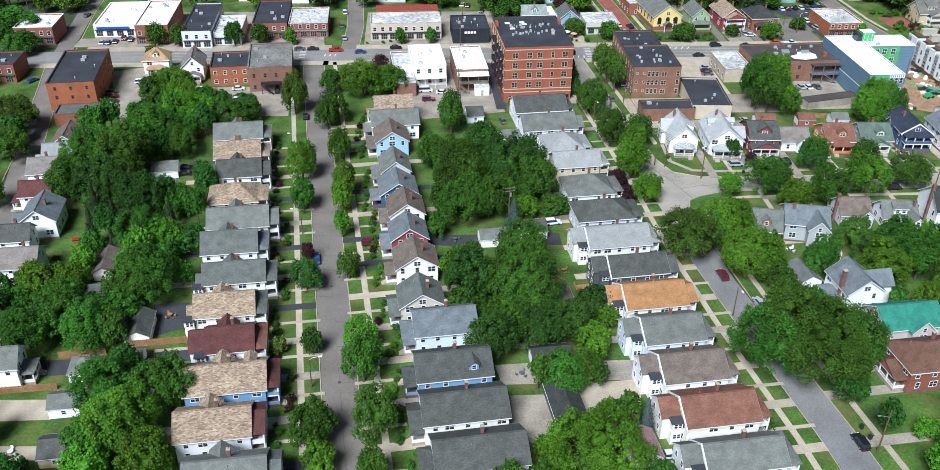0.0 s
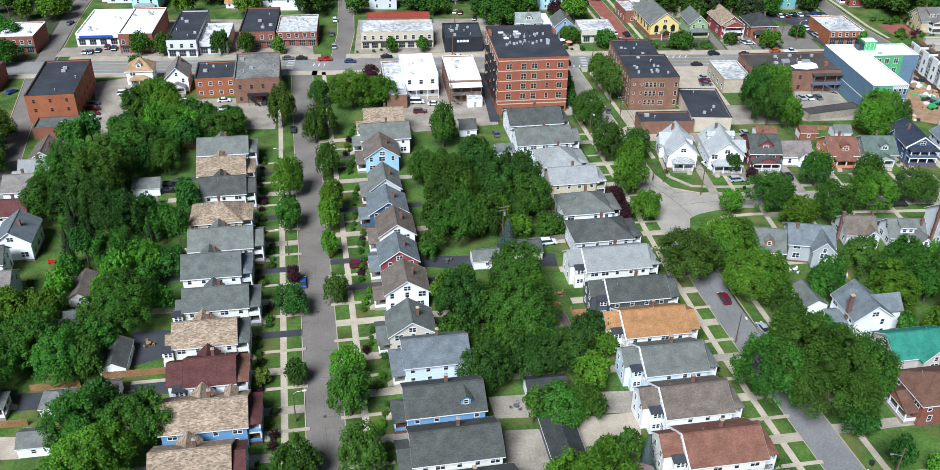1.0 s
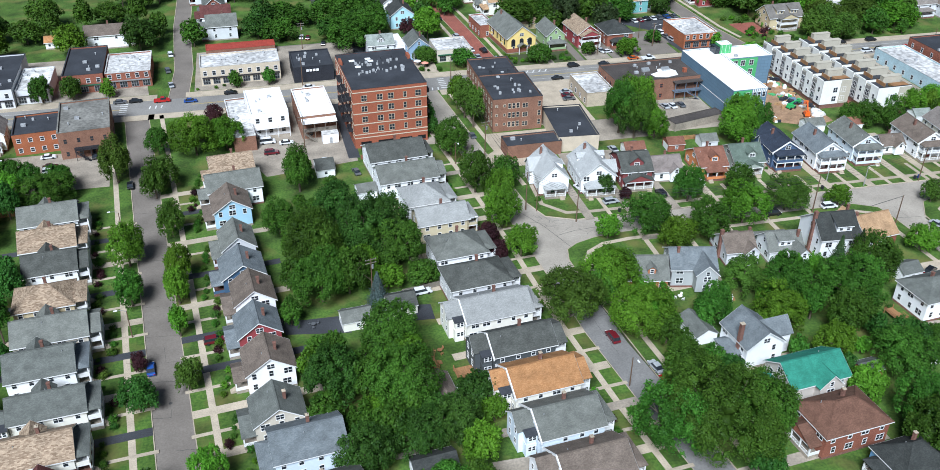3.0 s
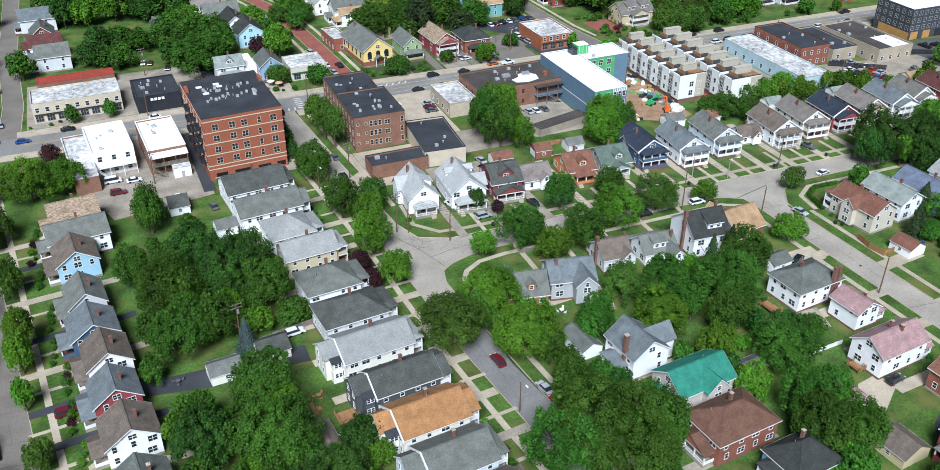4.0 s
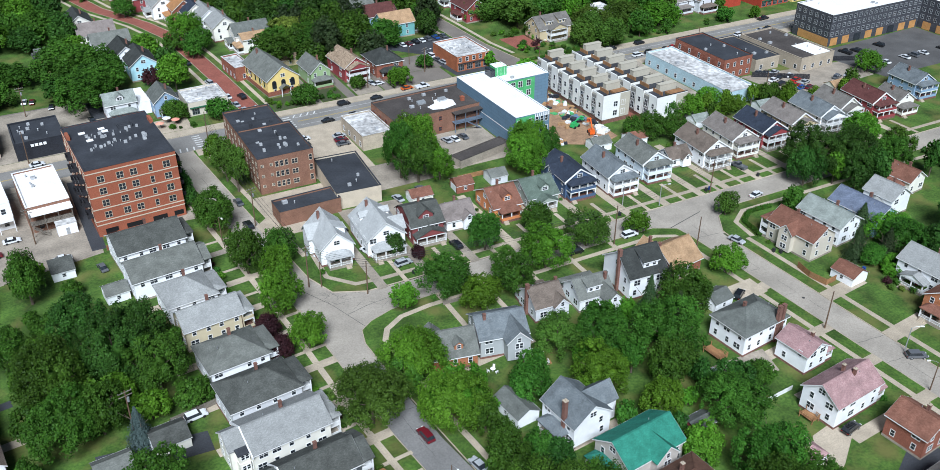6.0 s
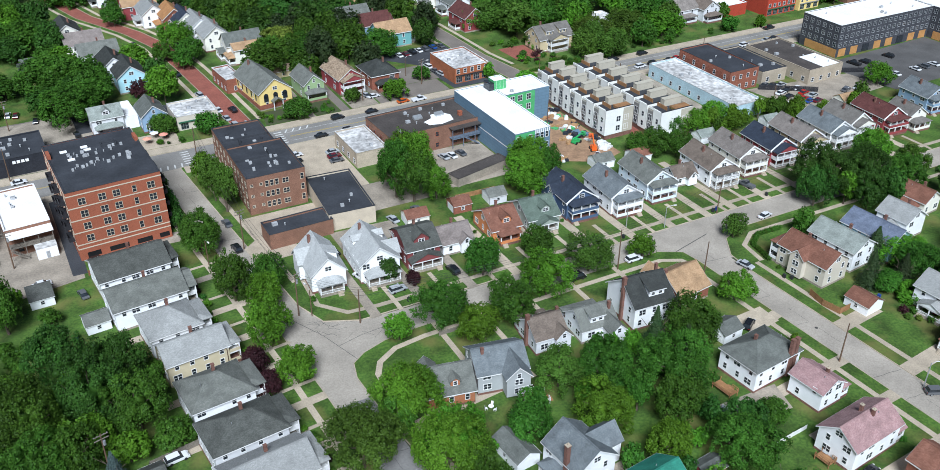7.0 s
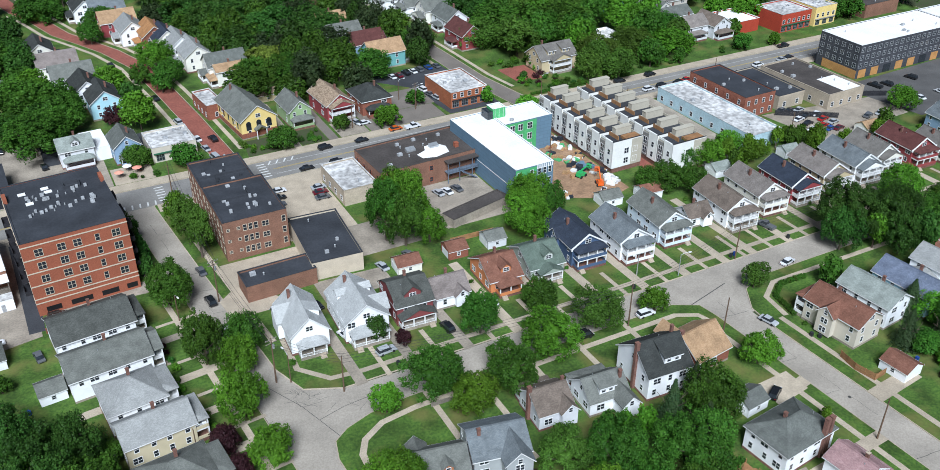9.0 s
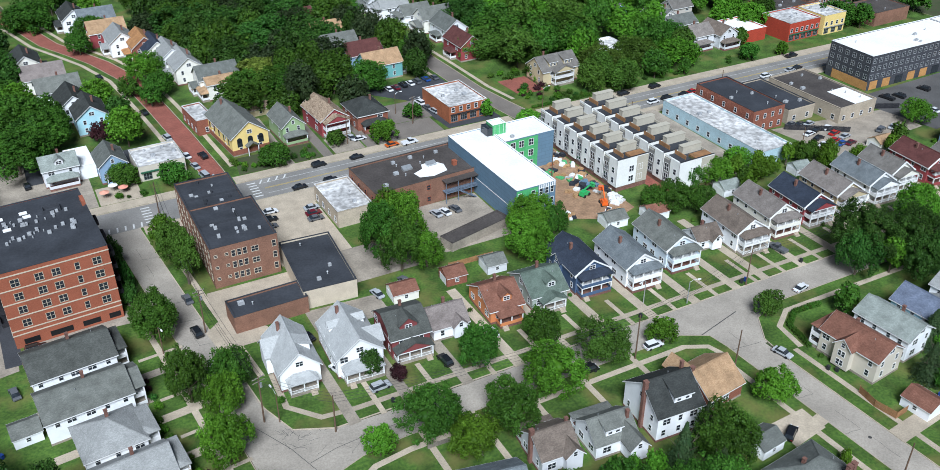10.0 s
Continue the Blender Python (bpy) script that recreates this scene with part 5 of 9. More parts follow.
def blue_building():
    lab = "unfinished blue-panelled building with green sheathing and white membrane roof"
    w, d, h = 12.8, 40.0, 11.3
    b = FB("new_building", 164.9, 310.6, 1.0, w, d, h, BLUEP, FLAT_W, lab, cap=FLAT_W, parapet=0.25, units=0)
    g = Geo()
    g.box(-w / 2 - 0.03, -d / 2, 5.0, -w / 2 + 0.02, d / 2, 5.25)
    part("trim_band", g, TRIM, b)
    g = Geo()
    g.box(-w / 2 + 0.0, -d / 2 - 0.05, 7.6, 0.6, -d / 2 + 0.01, 11.2)
    part("sheathing", g, GREENP, b, "bare green sheathing boards")
    for k, z in enumerate((1.2, 4.8, 8.4)):
        for x in (-5.4, -1.0, 1.6, 3.4, 5.2):
            add_window(b, x, -d / 2 - 0.05, z, 0, 1.0, 1.9)
    for i in range(8):
        g = Geo()
        g.box(0.8 + i * 0.72, -d / 2 - 0.06, 10.2, 1.2 + i * 0.72, -d / 2, 11.4)
        part("parapet_clip", g, TRIM, b)
    c = FB("new_building", 180.2, 324.8, 1.0, 17.6, 11.8, h, BLUEP, FLAT_W, lab, cap=FLAT_W, parapet=0.25, units=2)
    g = Geo()
    g.box(-8.8, -5.95, 0.5, 3.0, -5.89, 11.2)
    part("sheathing", g, GREENP, c, "bare green sheathing boards")
    for z in (1.2, 4.8, 8.4):
        for x in (-6, -3, 0.5):
            add_window(c, x, -5.95, z, 0, 1.6, 2.0, TRIM, 2)
    e = FB("stair_tower", 172.6, 326.5, 1.0, 4.6, 4.0, 14.6, GREENP, FLAT_W, "green-sheathed stair tower on the new building", units=0, parapet=0.2)
    for x in (-1.5, 0, 1.5):
        g = Geo()
        g.box(x - 0.04, -2.03, 11.6, x + 0.04, -1.98, 14.6)
        part("seam", g, TRIM, e)
    g = Geo()
    g.box(-4.2, -2, 11.6, -2.3, 2, 14.0)
    part("stair_glazing", g, GLASS, e)


def town_house(x, y, mirror, end, w, p, roof_garden):
    """One town house: w from back to front (x), p along the row."""
    FOOT.append((x, y, 0, w + 2, p + 2))
    h = 9.6
    t = thing("town_house", x, y, 1.0, "white and tan stucco town house with a roof terrace", "house", "town houses")
    s = -1 if mirror else 1
    g = Geo()
    g.box(-w / 2, -p / 2, 1.6, w / 2, p / 2, h)
    part("wall", g, TANP, t)
    g = Geo()
    g.box(-w / 2 - 0.05, -p / 2, -0.1, w / 2 + 0.05, p / 2, 1.6)
    part("brick_base", g, OLD_BRICK, t)
    g = Geo()
    g.box(-w / 2 - 0.45, -p / 2 - 0.02, 1.6, -w / 2 + 0.02, -p / 2 + p * 0.55, h + 0.9)
    part("white_bay", g, WHITEP, t, "white stucco bay")
    g = Geo()
    g.box(-w / 2 - 0.25, p * 0.1, 1.6, -w / 2 + 0.02, p / 2 - 0.3, h - 0.4)
    part("gray_bay", g, GRAYP, t, "gray stucco bay")
    g = Geo()
    g.box(-w / 2 - 0.45, -p / 2 - 0.16, 1.6, w / 2, -p / 2 + 0.16, h + 1.0)
    part("party_wall", g, WHITEP, t, "white party wall")
    g = Geo()
    g.box(-w / 2 - 0.5, -p / 2 - 0.22, h + 1.0, w / 2 + 0.05, -p / 2 + 0.22, h + 1.1)
    part("coping", g, AWNING[1], t)
    g = Geo()
    g.box(-w / 2, -p / 2 + 0.17, h + 0.004, w / 2, p / 2 - 0.17, h + 0.06)
    part("roof_deck", g, FLAT_B, t)
    for a in ((-w / 2, -p / 2 + 0.17, -w / 2 + 0.2, p / 2), (w / 2 - 0.2, -p / 2 + 0.17, w / 2, p / 2)):
        g = Geo()
        g.box(a[0], a[1], h + 0.06, a[2], a[3], h + 0.8)
        part("parapet", g, WHITEP if a[0] < 0 else TANP, t)
    g = Geo()
    g.box(-w * 0.12, p * 0.2, h + 0.06, w / 2 - 0.6, p / 2 - 0.35, h + 2.5)
    ph = part("penthouse", g, TANP, t, "tan stair penthouse")
    g = Geo()
    g.box(-w * 0.12 - 0.1, p * 0.2 - 0.1, h + 2.5, w / 2 - 0.5, p / 2 - 0.25, h + 2.62)
    part("penthouse_roof", g, TANP, ph)
    g = Geo()
    g.box(-w * 0.22, -p * 0.2, h + 0.06, -w * 0.2, p / 2 - 0.3, h + 1.3)
    part("screen", g, WOOD, t, "red-brown timber screen")
    for z in (2.3, 5.6):
        add_window(t, -w / 2 - 0.45, -p * 0.25, z + 0.3, -90, 1.1, 1.7)
        add_window(t, -w / 2 - 0.25, p * 0.27, z, -90, 1.7, 2.3, TRIM, 2)
        if end:
            for xx in (-w * 0.05, w * 0.25):
                add_window(t, xx, -p / 2 - 0.16, z + 0.3, 0, 1.6, 1.8, TRIM, 2)
    if end:
        g = Geo()
        g.box(w * 0.12, -p / 2 - 0.2, 1.6, w / 2 + 0.04, -p / 2 - 0.165, h + 0.7)
        part("end_panel", g, TANP, t, "tan stucco end panel")
    if roof_garden:
        g = Geo()
        g.box(-0.5, -p / 2 + 0.4, h + 0.06, w / 2 - 0.5, -p * 0.02, h + 0.9)
        part("planter", g, WOOD, t, "timber planter full of plants")


def dark_apartments():
    b = FB("apartment_building", 350.5, 323.8, 0.5, 55, 19.6, 13.2, CHAR, FLAT_W, "four-storey charcoal apartment building with cedar ground floor", units=6, cap=FLAT_W, parapet=0.3, cols=(0, 0, 0, 0))
    c = FB("apartment_building", 386.5, 306, 0.5, 17, 56, 13.2, CHAR, FLAT_W, "four-storey charcoal apartment wing with cedar ground floor", units=4, cap=FLAT_W, parapet=0.3)
    for o, w, d in ((b, 55, 19.6), (c, 17, 56)):
        for z in (4.3, 7.5, 10.6):
            for side, n in ((0, int(w / 3)), (3, int(d / 3.2))):
                span = w if side == 0 else d
                for i in range(n):
                    u = -span / 2 + span * (i + 0.5) / n
                    if o is c and side == 0:
                        continue
                    pos = (u, -d / 2, 0) if side == 0 else (-w / 2, -u, -90)
                    add_window(o, pos[0], pos[1], z, pos[2], 1.5, 1.7, UNIT, 2)
        for i in range(8):
            span = w if o is b else d
            g = Geo()
            u = -span / 2 + span * (i + 0.5) / 8
            if o is b:
                g.box(u - 2.0, -d / 2 - 0.06, 0.1, u + 2.0, -d / 2, 3.4)
            else:
                g.box(-w / 2 - 0.06, u - 2.0, 0.1, -w / 2, u + 2.0, 3.4)
            part("cedar_panel", g, CEDAR if i % 3 != 2 else GLASS, o)
        g = Geo()
        if o is b:
            g.box(-w / 2 - 0.06, -d / 2, 0.1, -w / 2, d / 2 - 3, 3.4)
            part("cedar_panel", g, CEDAR, o)


def rear_gallery(b, w, d, material, annex):
    """A first-floor gallery with a railing, posts and an outside stair behind a shop, and with annex a white lean-to under it."""
    q = thing_part(b, "rear_gallery", 0, -d / 2, 0)
    g = Geo()
    g.box(-w / 2, -2.6, 3.5, w / 2, -0.01, 3.7)
    part("deck", g, material, q)
    for k in range(4):
        g = Geo()
        x = -w / 2 + 0.15 + (w - 0.3) * k / 3
        g.box(x - 0.09, -2.6, 0, x + 0.09, -2.42, 6.6 if annex else 4.6)
        part("post", g, material, q)
    g = Geo()
    g.box(-w / 2, -2.6, 4.62, w / 2, -2.52, 4.72)
    for k in range(int(w / 0.4)):
        g.box(-w / 2 + k * 0.4, -2.58, 3.7, -w / 2 + k * 0.4 + 0.05, -2.54, 4.62)
    part("railing", g, material, q)
    g = Geo()
    for k in range(13):
        g.box(-w / 2 + 0.3 + k * 0.3, -3.7, 3.4 - k * 0.27, -w / 2 + 0.62 + k * 0.3, -2.65, 3.46 - k * 0.27)
    g.bar((-w / 2 + 0.3, -3.7, 4.3), (-w / 2 + 4.2, -3.7, 0.9), 0.07)
    g.bar((-w / 2 + 0.3, -3.7, 3.3), (-w / 2 + 4.2, -3.7, 0.0), 0.07, 0.25)
    part("stair_flight", g, material, q)
    if annex:
        g = Geo()
        g.slab([(-w / 2 - 0.2, -3.0, 6.6), (w / 2 + 0.2, -3.0, 6.6), (w / 2 + 0.2, 0, 7.2), (-w / 2 - 0.2, 0, 7.2)], 0.15)
        part("gallery_roof", g, FLAT_W, q)
        g = Geo()
        g.box(0.2, -5.4, -0.1, w / 2 - 0.1, -2.65, 3.3)
        part("annex", g, WALL["white"], q, "white boarded annex")
        g = Geo()
        g.box(0.1, -5.5, 3.3, w / 2, -2.62, 3.45)
        part("annex_roof", g, FLAT_G, q)
        g = Geo()
        g.box(w * 0.22, -5.44, 0, w * 0.22 + 0.9, -5.38, 2.1)
        part("annex_door", g, UNIT, q)


red_apartments()
brown_apartments()
FB("garage_building", 101.6, 292.8, -4, 13.4, 24.4, 4.8, CREAM_STONE, FLAT_B, "low garage building with cream walls and black flat roof", units=4)
FB("store_building", 85.6, 283.4, 1, 18, 7.6, 4.2, BRICK_B, FLAT_B, "low brown brick store with a black flat roof", units=2, cols=(0, 0, 0, 0))
FB("store_building", 120.2, 322.5, 1, 10.6, 18.5, 4.8, CONC, FLAT_G, "low painted store with a stained white roof", units=2, cols=(0, 0, 0, 4), storeys=1)
dark_block()
FB("carport", 147, 292.3, 14, 21, 5.0, 2.6, CONC_OLD, FLAT_D, "long low carport with a dark tar roof", units=0, parapet=0.15)
blue_building()
for k in range(6):
    town_house(201.0, 297.6 + k * 7.15, False, k == 0, 10.8, 7.1, k == 0)
for k in range(7):
    town_house(217.0, 288.0 + k * 7.5, False, k == 0, 12.6, 7.4, k == 0)
FB("shop_building", 250.5, 309.5, 1, 13, 47, 4.8, mat("pale_cyan_block", (0.46, 0.63, 0.69), 0.7, 0, 0.1, 3, 0.4, 0.15, "brick", (0.4, 0.2), (0.42, 0.58, 0.64)), FLAT_G, "long low pale blue shop with a streaked white roof", units=4, cols=(0, 0, 0, 9), storeys=1)
FB("shop_building", 266.2, 320, 1, 14, 28.5, 7.6, WALL["brick"], FLAT_B, "two-storey red brick shop with a black roof", cols=(4, 5, 3, 5), win=(1.0, 1.6))
FB("shop_building", 281.8, 319, 1, 12.4, 26, 4.8, CONC, FLAT_B, "low gray rendered shop with a black roof", cols=(2, 0, 0, 0), storeys=1)
w = FB("shop_building", 300, 314.5, 2, 18, 33, 5.2, CONC, FLAT_D, "low pale workshop with a rusty patched roof", cols=(4, 0, 0, 6), storeys=1, units=7, cap=CONC)
g = Geo()
g.box(-0.5, -15.8, 5.255, 8.4, -3.0, 5.29)
part("roof_patch", g, FLAT_W, w, "white coated roof patch")
dark_apartments()
FB("shop_building", -119, 311, 6, 15.5, 31.5, 9.6, BRICK_C, FLAT_B, "three-storey orange brick building with black flat roof", cols=(3, 6, 3, 6), storeys=3, win=(0.8, 1.2), trim=BRICK_C)
FB("shop_building", -68.5, 323.5, 6, 13.8, 15.5, 6.7, BRICK_C, FLAT_B, "orange brick garage building with black flat roof", cols=(4, 0, 0, 0), storeys=2, win=(1.1, 1.3))
rear_gallery(FB("shop_building", -53.5, 322.5, 6, 15.6, 25, 8.6, BRICK_B, FLAT_GR, "old brown brick building with stained flat roof", cols=(4, 4, 4, 2), win=(0.9, 1.5), trim=BRICK_B), 7.0, 25, AWNING[1], False)
rear_gallery(FB("shop_building", 19.5, 320.5, 4, 11.4, 24, 7.6, BRICK_B, FLAT_W, "two-storey brick shop with a clean white roof", cols=(2, 0, 0, 4), trim=BRICK_B), 11.0, 24, WOOD_G, True)
rear_gallery(FB("shop_building", 4, 324, 5, 12.3, 21, 7.6, WALL["white"], FLAT_W, "two-storey white shop with a white roof", cols=(3, 0, 0, 3)), 12.0, 21, TRIM, False)
FB("shop_building", -5, 319, 5, 7, 32, 4.7, BRICK_B, FLAT_G, "narrow low brick shop with a pale roof")
for x, y, w, d, h, wl, rf, word in ((-124, 384, 16.5, 30, 4.7, WALL["white"], FLAT_W, "low white car repair shop with a white roof"), (-106.5, 376, 13, 32, 7.5, WALL["brick"], FLAT_W, "two-storey red brick shop with a white roof"), (-88, 373, 11.4, 36, 6.6, WALL["palegray"], FLAT_B, "two-storey gray shop with a black roof"), (-76.3, 369, 11, 22, 4.7, WALL["palegray"], FLAT_G, "low gray shop with a streaked roof"), (-60, 379, 14, 30, 6.6, WALL["brick"], FLAT_B, "two-storey brick shop with a dark roof"), (-44.5, 376.5, 16, 21, 5.6, WALL["brick"], FLAT_G, "brick shop with a pale stained roof"), (-4, 369.5, 29, 14, 6.6, CREAM_STONE, FLAT_G, "long cream two-storey shop row"), (78.5, 374, 14, 13.6, 4.6, WALL["beige"], FLAT_G, "low beige corner store with an awning"), (-153, 369, 15, 17, 6.6, WALL["brick"], FLAT_W, "two-storey red brick corner shop"), (-153, 327, 14, 14, 6.6, WALL["brick"], FLAT_B, "two-storey brick corner shop with dark roof"), (181, 371, 15, 20, 5.6, BRICK_C, FLAT_G, "low orange brick shop with a pale roof"), (345, 375, 18, 16, 7.5, mat("red_paint", (0.5, 0.07, 0.04), 0.7, 0, 0.1), FLAT_G, "red two-storey corner shop"), (362, 374, 13, 15, 8, WALL["yellow"], FLAT_G, "yellow two-storey corner shop"), (385, 400, 30, 20, 6, BRICK_B, FLAT_D, "brown brick shop with a dark roof"), (372, 430, 26, 16, 6, BRICK_B, FLAT_G, "low brick workshop with a pale roof")):
    FB("shop_building", x, y, 2, w, d, h, wl, rf, word, cols=(max(2, int(w / 3)), 0, 0, 0) if h > 5 else (0, 0, 0, 0), storeys=1, z1=3.9, shop=0, units=5)
BLACKWALL = mat("black_wall_paint", (0.028, 0.031, 0.040), 0.6, 0, 0.15, 3, 0.4, 0.1)
RED_PAINT = bpy.data.materials["red_paint"]
FB("shop_building", 324, 382, 2, 13, 16, 5.0, RED_PAINT, FLAT_W, "low red shop annex with a white roof", units=1)
FB("shop_building", 361, 396, 2, 27, 16, 5.6, BRICK_C, FLAT_D, "low orange brick workshop with a dark roof", units=3, cols=(6, 0, 0, 3), storeys=1, z1=2.0)
FB("shop_building", 395, 372, 2, 22, 16, 5.6, BRICK_B, FLAT_D, "brown brick shop with a dark roof and painted side", units=2)
FB("garage_building", 262, 394, 2, 12, 10, 3.4, WALL["white"], FLAT_G, "low white garage building with a pale roof", units=0)
FB("store_building", -3.5, 394, 2, 27, 7, 3.4, BRICK_B, mat("red_metal_roof", (0.42, 0.07, 0.05), 0.6, 0, 0.12, 3, 0.4, 0.1), "long low brick store with a red metal roof", units=0, parapet=0.1)
FB("restaurant", 22.5, 366.5, 2, 15, 17.5, 5.6, BLACKWALL, FLAT_B, "black painted restaurant with a black roof", units=9)
FB("church_hall", 97.6, 399.0, 6, 6.4, 15.0, 5.0, WALL["brick"], FLAT_G, "low red brick hall behind a yellow church", cols=(1, 0, 0, 4), storeys=1, win=(0.9, 1.5), units=2)
FB("shop_building", 57.0, 384.0, 3, 7.0, 14.0, 4.0, WALL["white"], FLAT_W, "small white annex with a white roof between two houses", units=2)
FB("garage_building", -112.8, 287.5, 6, 15.0, 8.5, 3.6, WALL["brick"], ROOF["slate"], "low brick garage building with a gray shingle roof", units=1)
# signs
for x, y, z, w, h, c, word in ((-124, 368.7, 3.5, 13, 0.9, (0.02, 0.09, 0.5), "blue shop sign board"), (22.5, 357.5, 4.2, 5.0, 0.9, (0.8, 0.8, 0.8), "white shop sign bars on a black wall")):
    s = thing("shop_sign", x, y, 2, word, "sign")
    n = 1 if w > 6 else 4
    for k in range(n):
        g = Geo()
        g.box(-w / 2 + k * w / n, -0.12, z, -w / 2 + (k + 0.75 if n > 1 else 1) * w / n, 0, z + h)
        part("sign_bar", g, paint("sign_paint", c), s)


# ---- trees ----
CROWNS = {}
kb = bmesh.new()
bmesh.ops.create_icosphere(kb, subdivisions=1, radius=1)
KNOT = (np.array([tuple(v.co) for v in kb.verts]), [tuple(v.index for v in f.verts) for f in kb.faces])
kb.free()
ARRAYS = {}


def crown_arrays(size, shape, seed, leaf=0.27, dense=360):
    """Corners and faces of a crown of size metres radius: boughs set round an uneven dome, each a tuft of small leaves that face outward."""
    key = (size, shape, seed, leaf, dense)
    if key in ARRAYS:
        return ARRAYS[key]
    rs = np.random.RandomState(seed * 37 + size * 5 + (11 if shape == "cone" else 0))
    n_leaf = int(dense * size ** 1.75)
    if shape == "round":
        mean = (0.5 + 0.135 * size) * (1.3 if leaf > 0.4 else 1)
        m = int(4.2 * (size / mean) ** 2)
        k = np.arange(m) + 0.5
        z = 1 - 1.5 * k / m
        a = k * 2.39996 + rs.uniform(-0.35, 0.35, m)
        flat = np.sqrt(np.maximum(1 - z * z, 0))
        out = np.stack([flat * np.cos(a), flat * np.sin(a), z], 1)
        lobe = 1 + 0.13 * np.sin(a * 2 + seed * 2.1) * flat + 0.09 * np.sin(a * 3 + z * 4 + seed) + rs.uniform(-0.17, 0.10, m)
        rad = mean * rs.uniform(0.5, 1.3, m)
        c = out * (size * lobe - rad * 0.85)[:, None]
        inner = rs.normal(size=(m // 6, 3))
        inner *= (0.42 * size * rs.uniform(0.3, 1, (m // 6, 1))) / np.linalg.norm(inner, axis=1)[:, None]
        cores = np.concatenate([c, inner])
        core_r = np.concatenate([rad * 0.5, np.full(m // 6, mean * 1.15)])
        pick = rs.choice(m, n_leaf, p=rad ** 2 / (rad ** 2).sum())
        d = rs.normal(size=(n_leaf, 3))
        d /= np.linalg.norm(d, axis=1)[:, None]
        d += out[pick] * 0.75 + np.array([0, 0, 0.3])
        d /= np.linalg.norm(d, axis=1)[:, None]
        rise = np.array([0.88, 0.88, 1.25])
        p = c[pick] + d * rise * rad[pick][:, None] * (rs.uniform(0.74, 1.0, (n_leaf, 1)) + 0.45 * rs.uniform(0, 1, (n_leaf, 1)) ** 3)
        n = d * 0.8 + np.array([0, 0, 0.2]) + rs.normal(size=(n_leaf, 3)) * 0.5
    else:
        z = rs.uniform(0, 1, n_leaf) ** 1.4
        a = rs.uniform(0, 2 * math.pi, n_leaf)
        tier = 0.72 + 0.28 * np.abs(np.sin(z * 26 + np.sin(a * 5) * 1.3))
        r = (1.02 - z) * tier * rs.uniform(0.55, 1.0, n_leaf) * (0.85 + 0.3 * np.sin(a * 7 + z * 9) ** 2)
        p = np.stack([r * np.cos(a) * size, r * np.sin(a) * size, (z - 0.35) * size * 3.4], 1)
        n = np.stack([np.cos(a), np.sin(a), np.full(n_leaf, 0.7)], 1) + rs.normal(size=(n_leaf, 3)) * 0.4
        cores = np.array([(0, 0, (q - 0.35) * size * 3.4) for q in (0.08, 0.22, 0.36, 0.5, 0.64)])
        core_r = np.array([0.62, 0.54, 0.44, 0.33, 0.22]) * size
    n /= np.linalg.norm(n, axis=1)[:, None]
    u = np.cross(n, rs.normal(size=(n_leaf, 3)))
    u /= np.linalg.norm(u, axis=1)[:, None]
    v = np.cross(n, u)
    s = leaf * rs.uniform(0.6, 1.35, (n_leaf, 1))
    corners = np.stack([p - u * s * 0.62 - v * s * 0.3, p + u * s * 0.62 - v * s * 0.3, p + v * s + n * s * 0.2], 1).reshape(-1, 3)
    parts, faces = [corners], np.arange(n_leaf * 3).reshape(-1, 3).tolist()
    i = len(corners)
    for cc, rr in zip(cores, core_r):
        parts.append(cc + KNOT[0] * rr * rs.uniform(0.85, 1.12, (len(KNOT[0]), 1)))
        faces += [tuple(i + q for q in f) for f in KNOT[1]]
        i += len(KNOT[0])
    ARRAYS[key] = (np.concatenate(parts), faces)
    return ARRAYS[key]


def crown_mesh(kind, size, shape, seed, fine=2):
    """fine: 2 beside the path, 1 beyond the main street, 0 for shrubs."""
    key = (kind, size, shape, seed, fine)
    if key not in CROWNS:
        leaf, dense = ((0.3, 95), (0.46, 150), (0.27, 360))[fine]
        verts, faces = crown_arrays(size, shape, seed, leaf, dense)
        me = bpy.data.meshes.new("crown")
        me.from_pydata(verts.tolist(), [], faces)
        me.polygons.foreach_set("use_smooth", [True] * len(faces))
        me.materials.append(LEAVES[kind])
        CROWNS[key] = me
    return CROWNS[key]


TRUNKS = {}


def trunk_mesh(h, r, seed):
    key = (round(h), round(r, 1), seed)
    if key not in TRUNKS:
        rs = random.Random(seed * 7 + round(h))
        g = Geo()
        r0 = 0.10 + h * 0.018
        g.tube((0, 0, -0.2), (0, 0, h * 0.4), r0, r0 * 0.72)
        g.tube((0, 0, h * 0.4), (0.1, 0.05, h * 0.8), r0 * 0.72, r0 * 0.25)
        for i in range(6):
            a = i * 1.05 + rs.uniform(-0.3, 0.3)
            z = h * rs.uniform(0.28, 0.5)
            e = Vector((math.cos(a) * r * 0.7, math.sin(a) * r * 0.7, z + h * rs.uniform(0.15, 0.3)))
            g.tube((0, 0, z), e, r0 * 0.42, r0 * 0.1, 6)
            g.tube(e * 0.6 + Vector((0, 0, z * 0.4)), e + Vector((rs.uniform(-1, 1), rs.uniform(-1, 1), h * 0.1)), r0 * 0.2, 0.03, 5)
        TRUNKS[key] = g.mesh("trunk", BARK)
    return TRUNKS[key]


TREE_N = [0]
TREE_AT = []


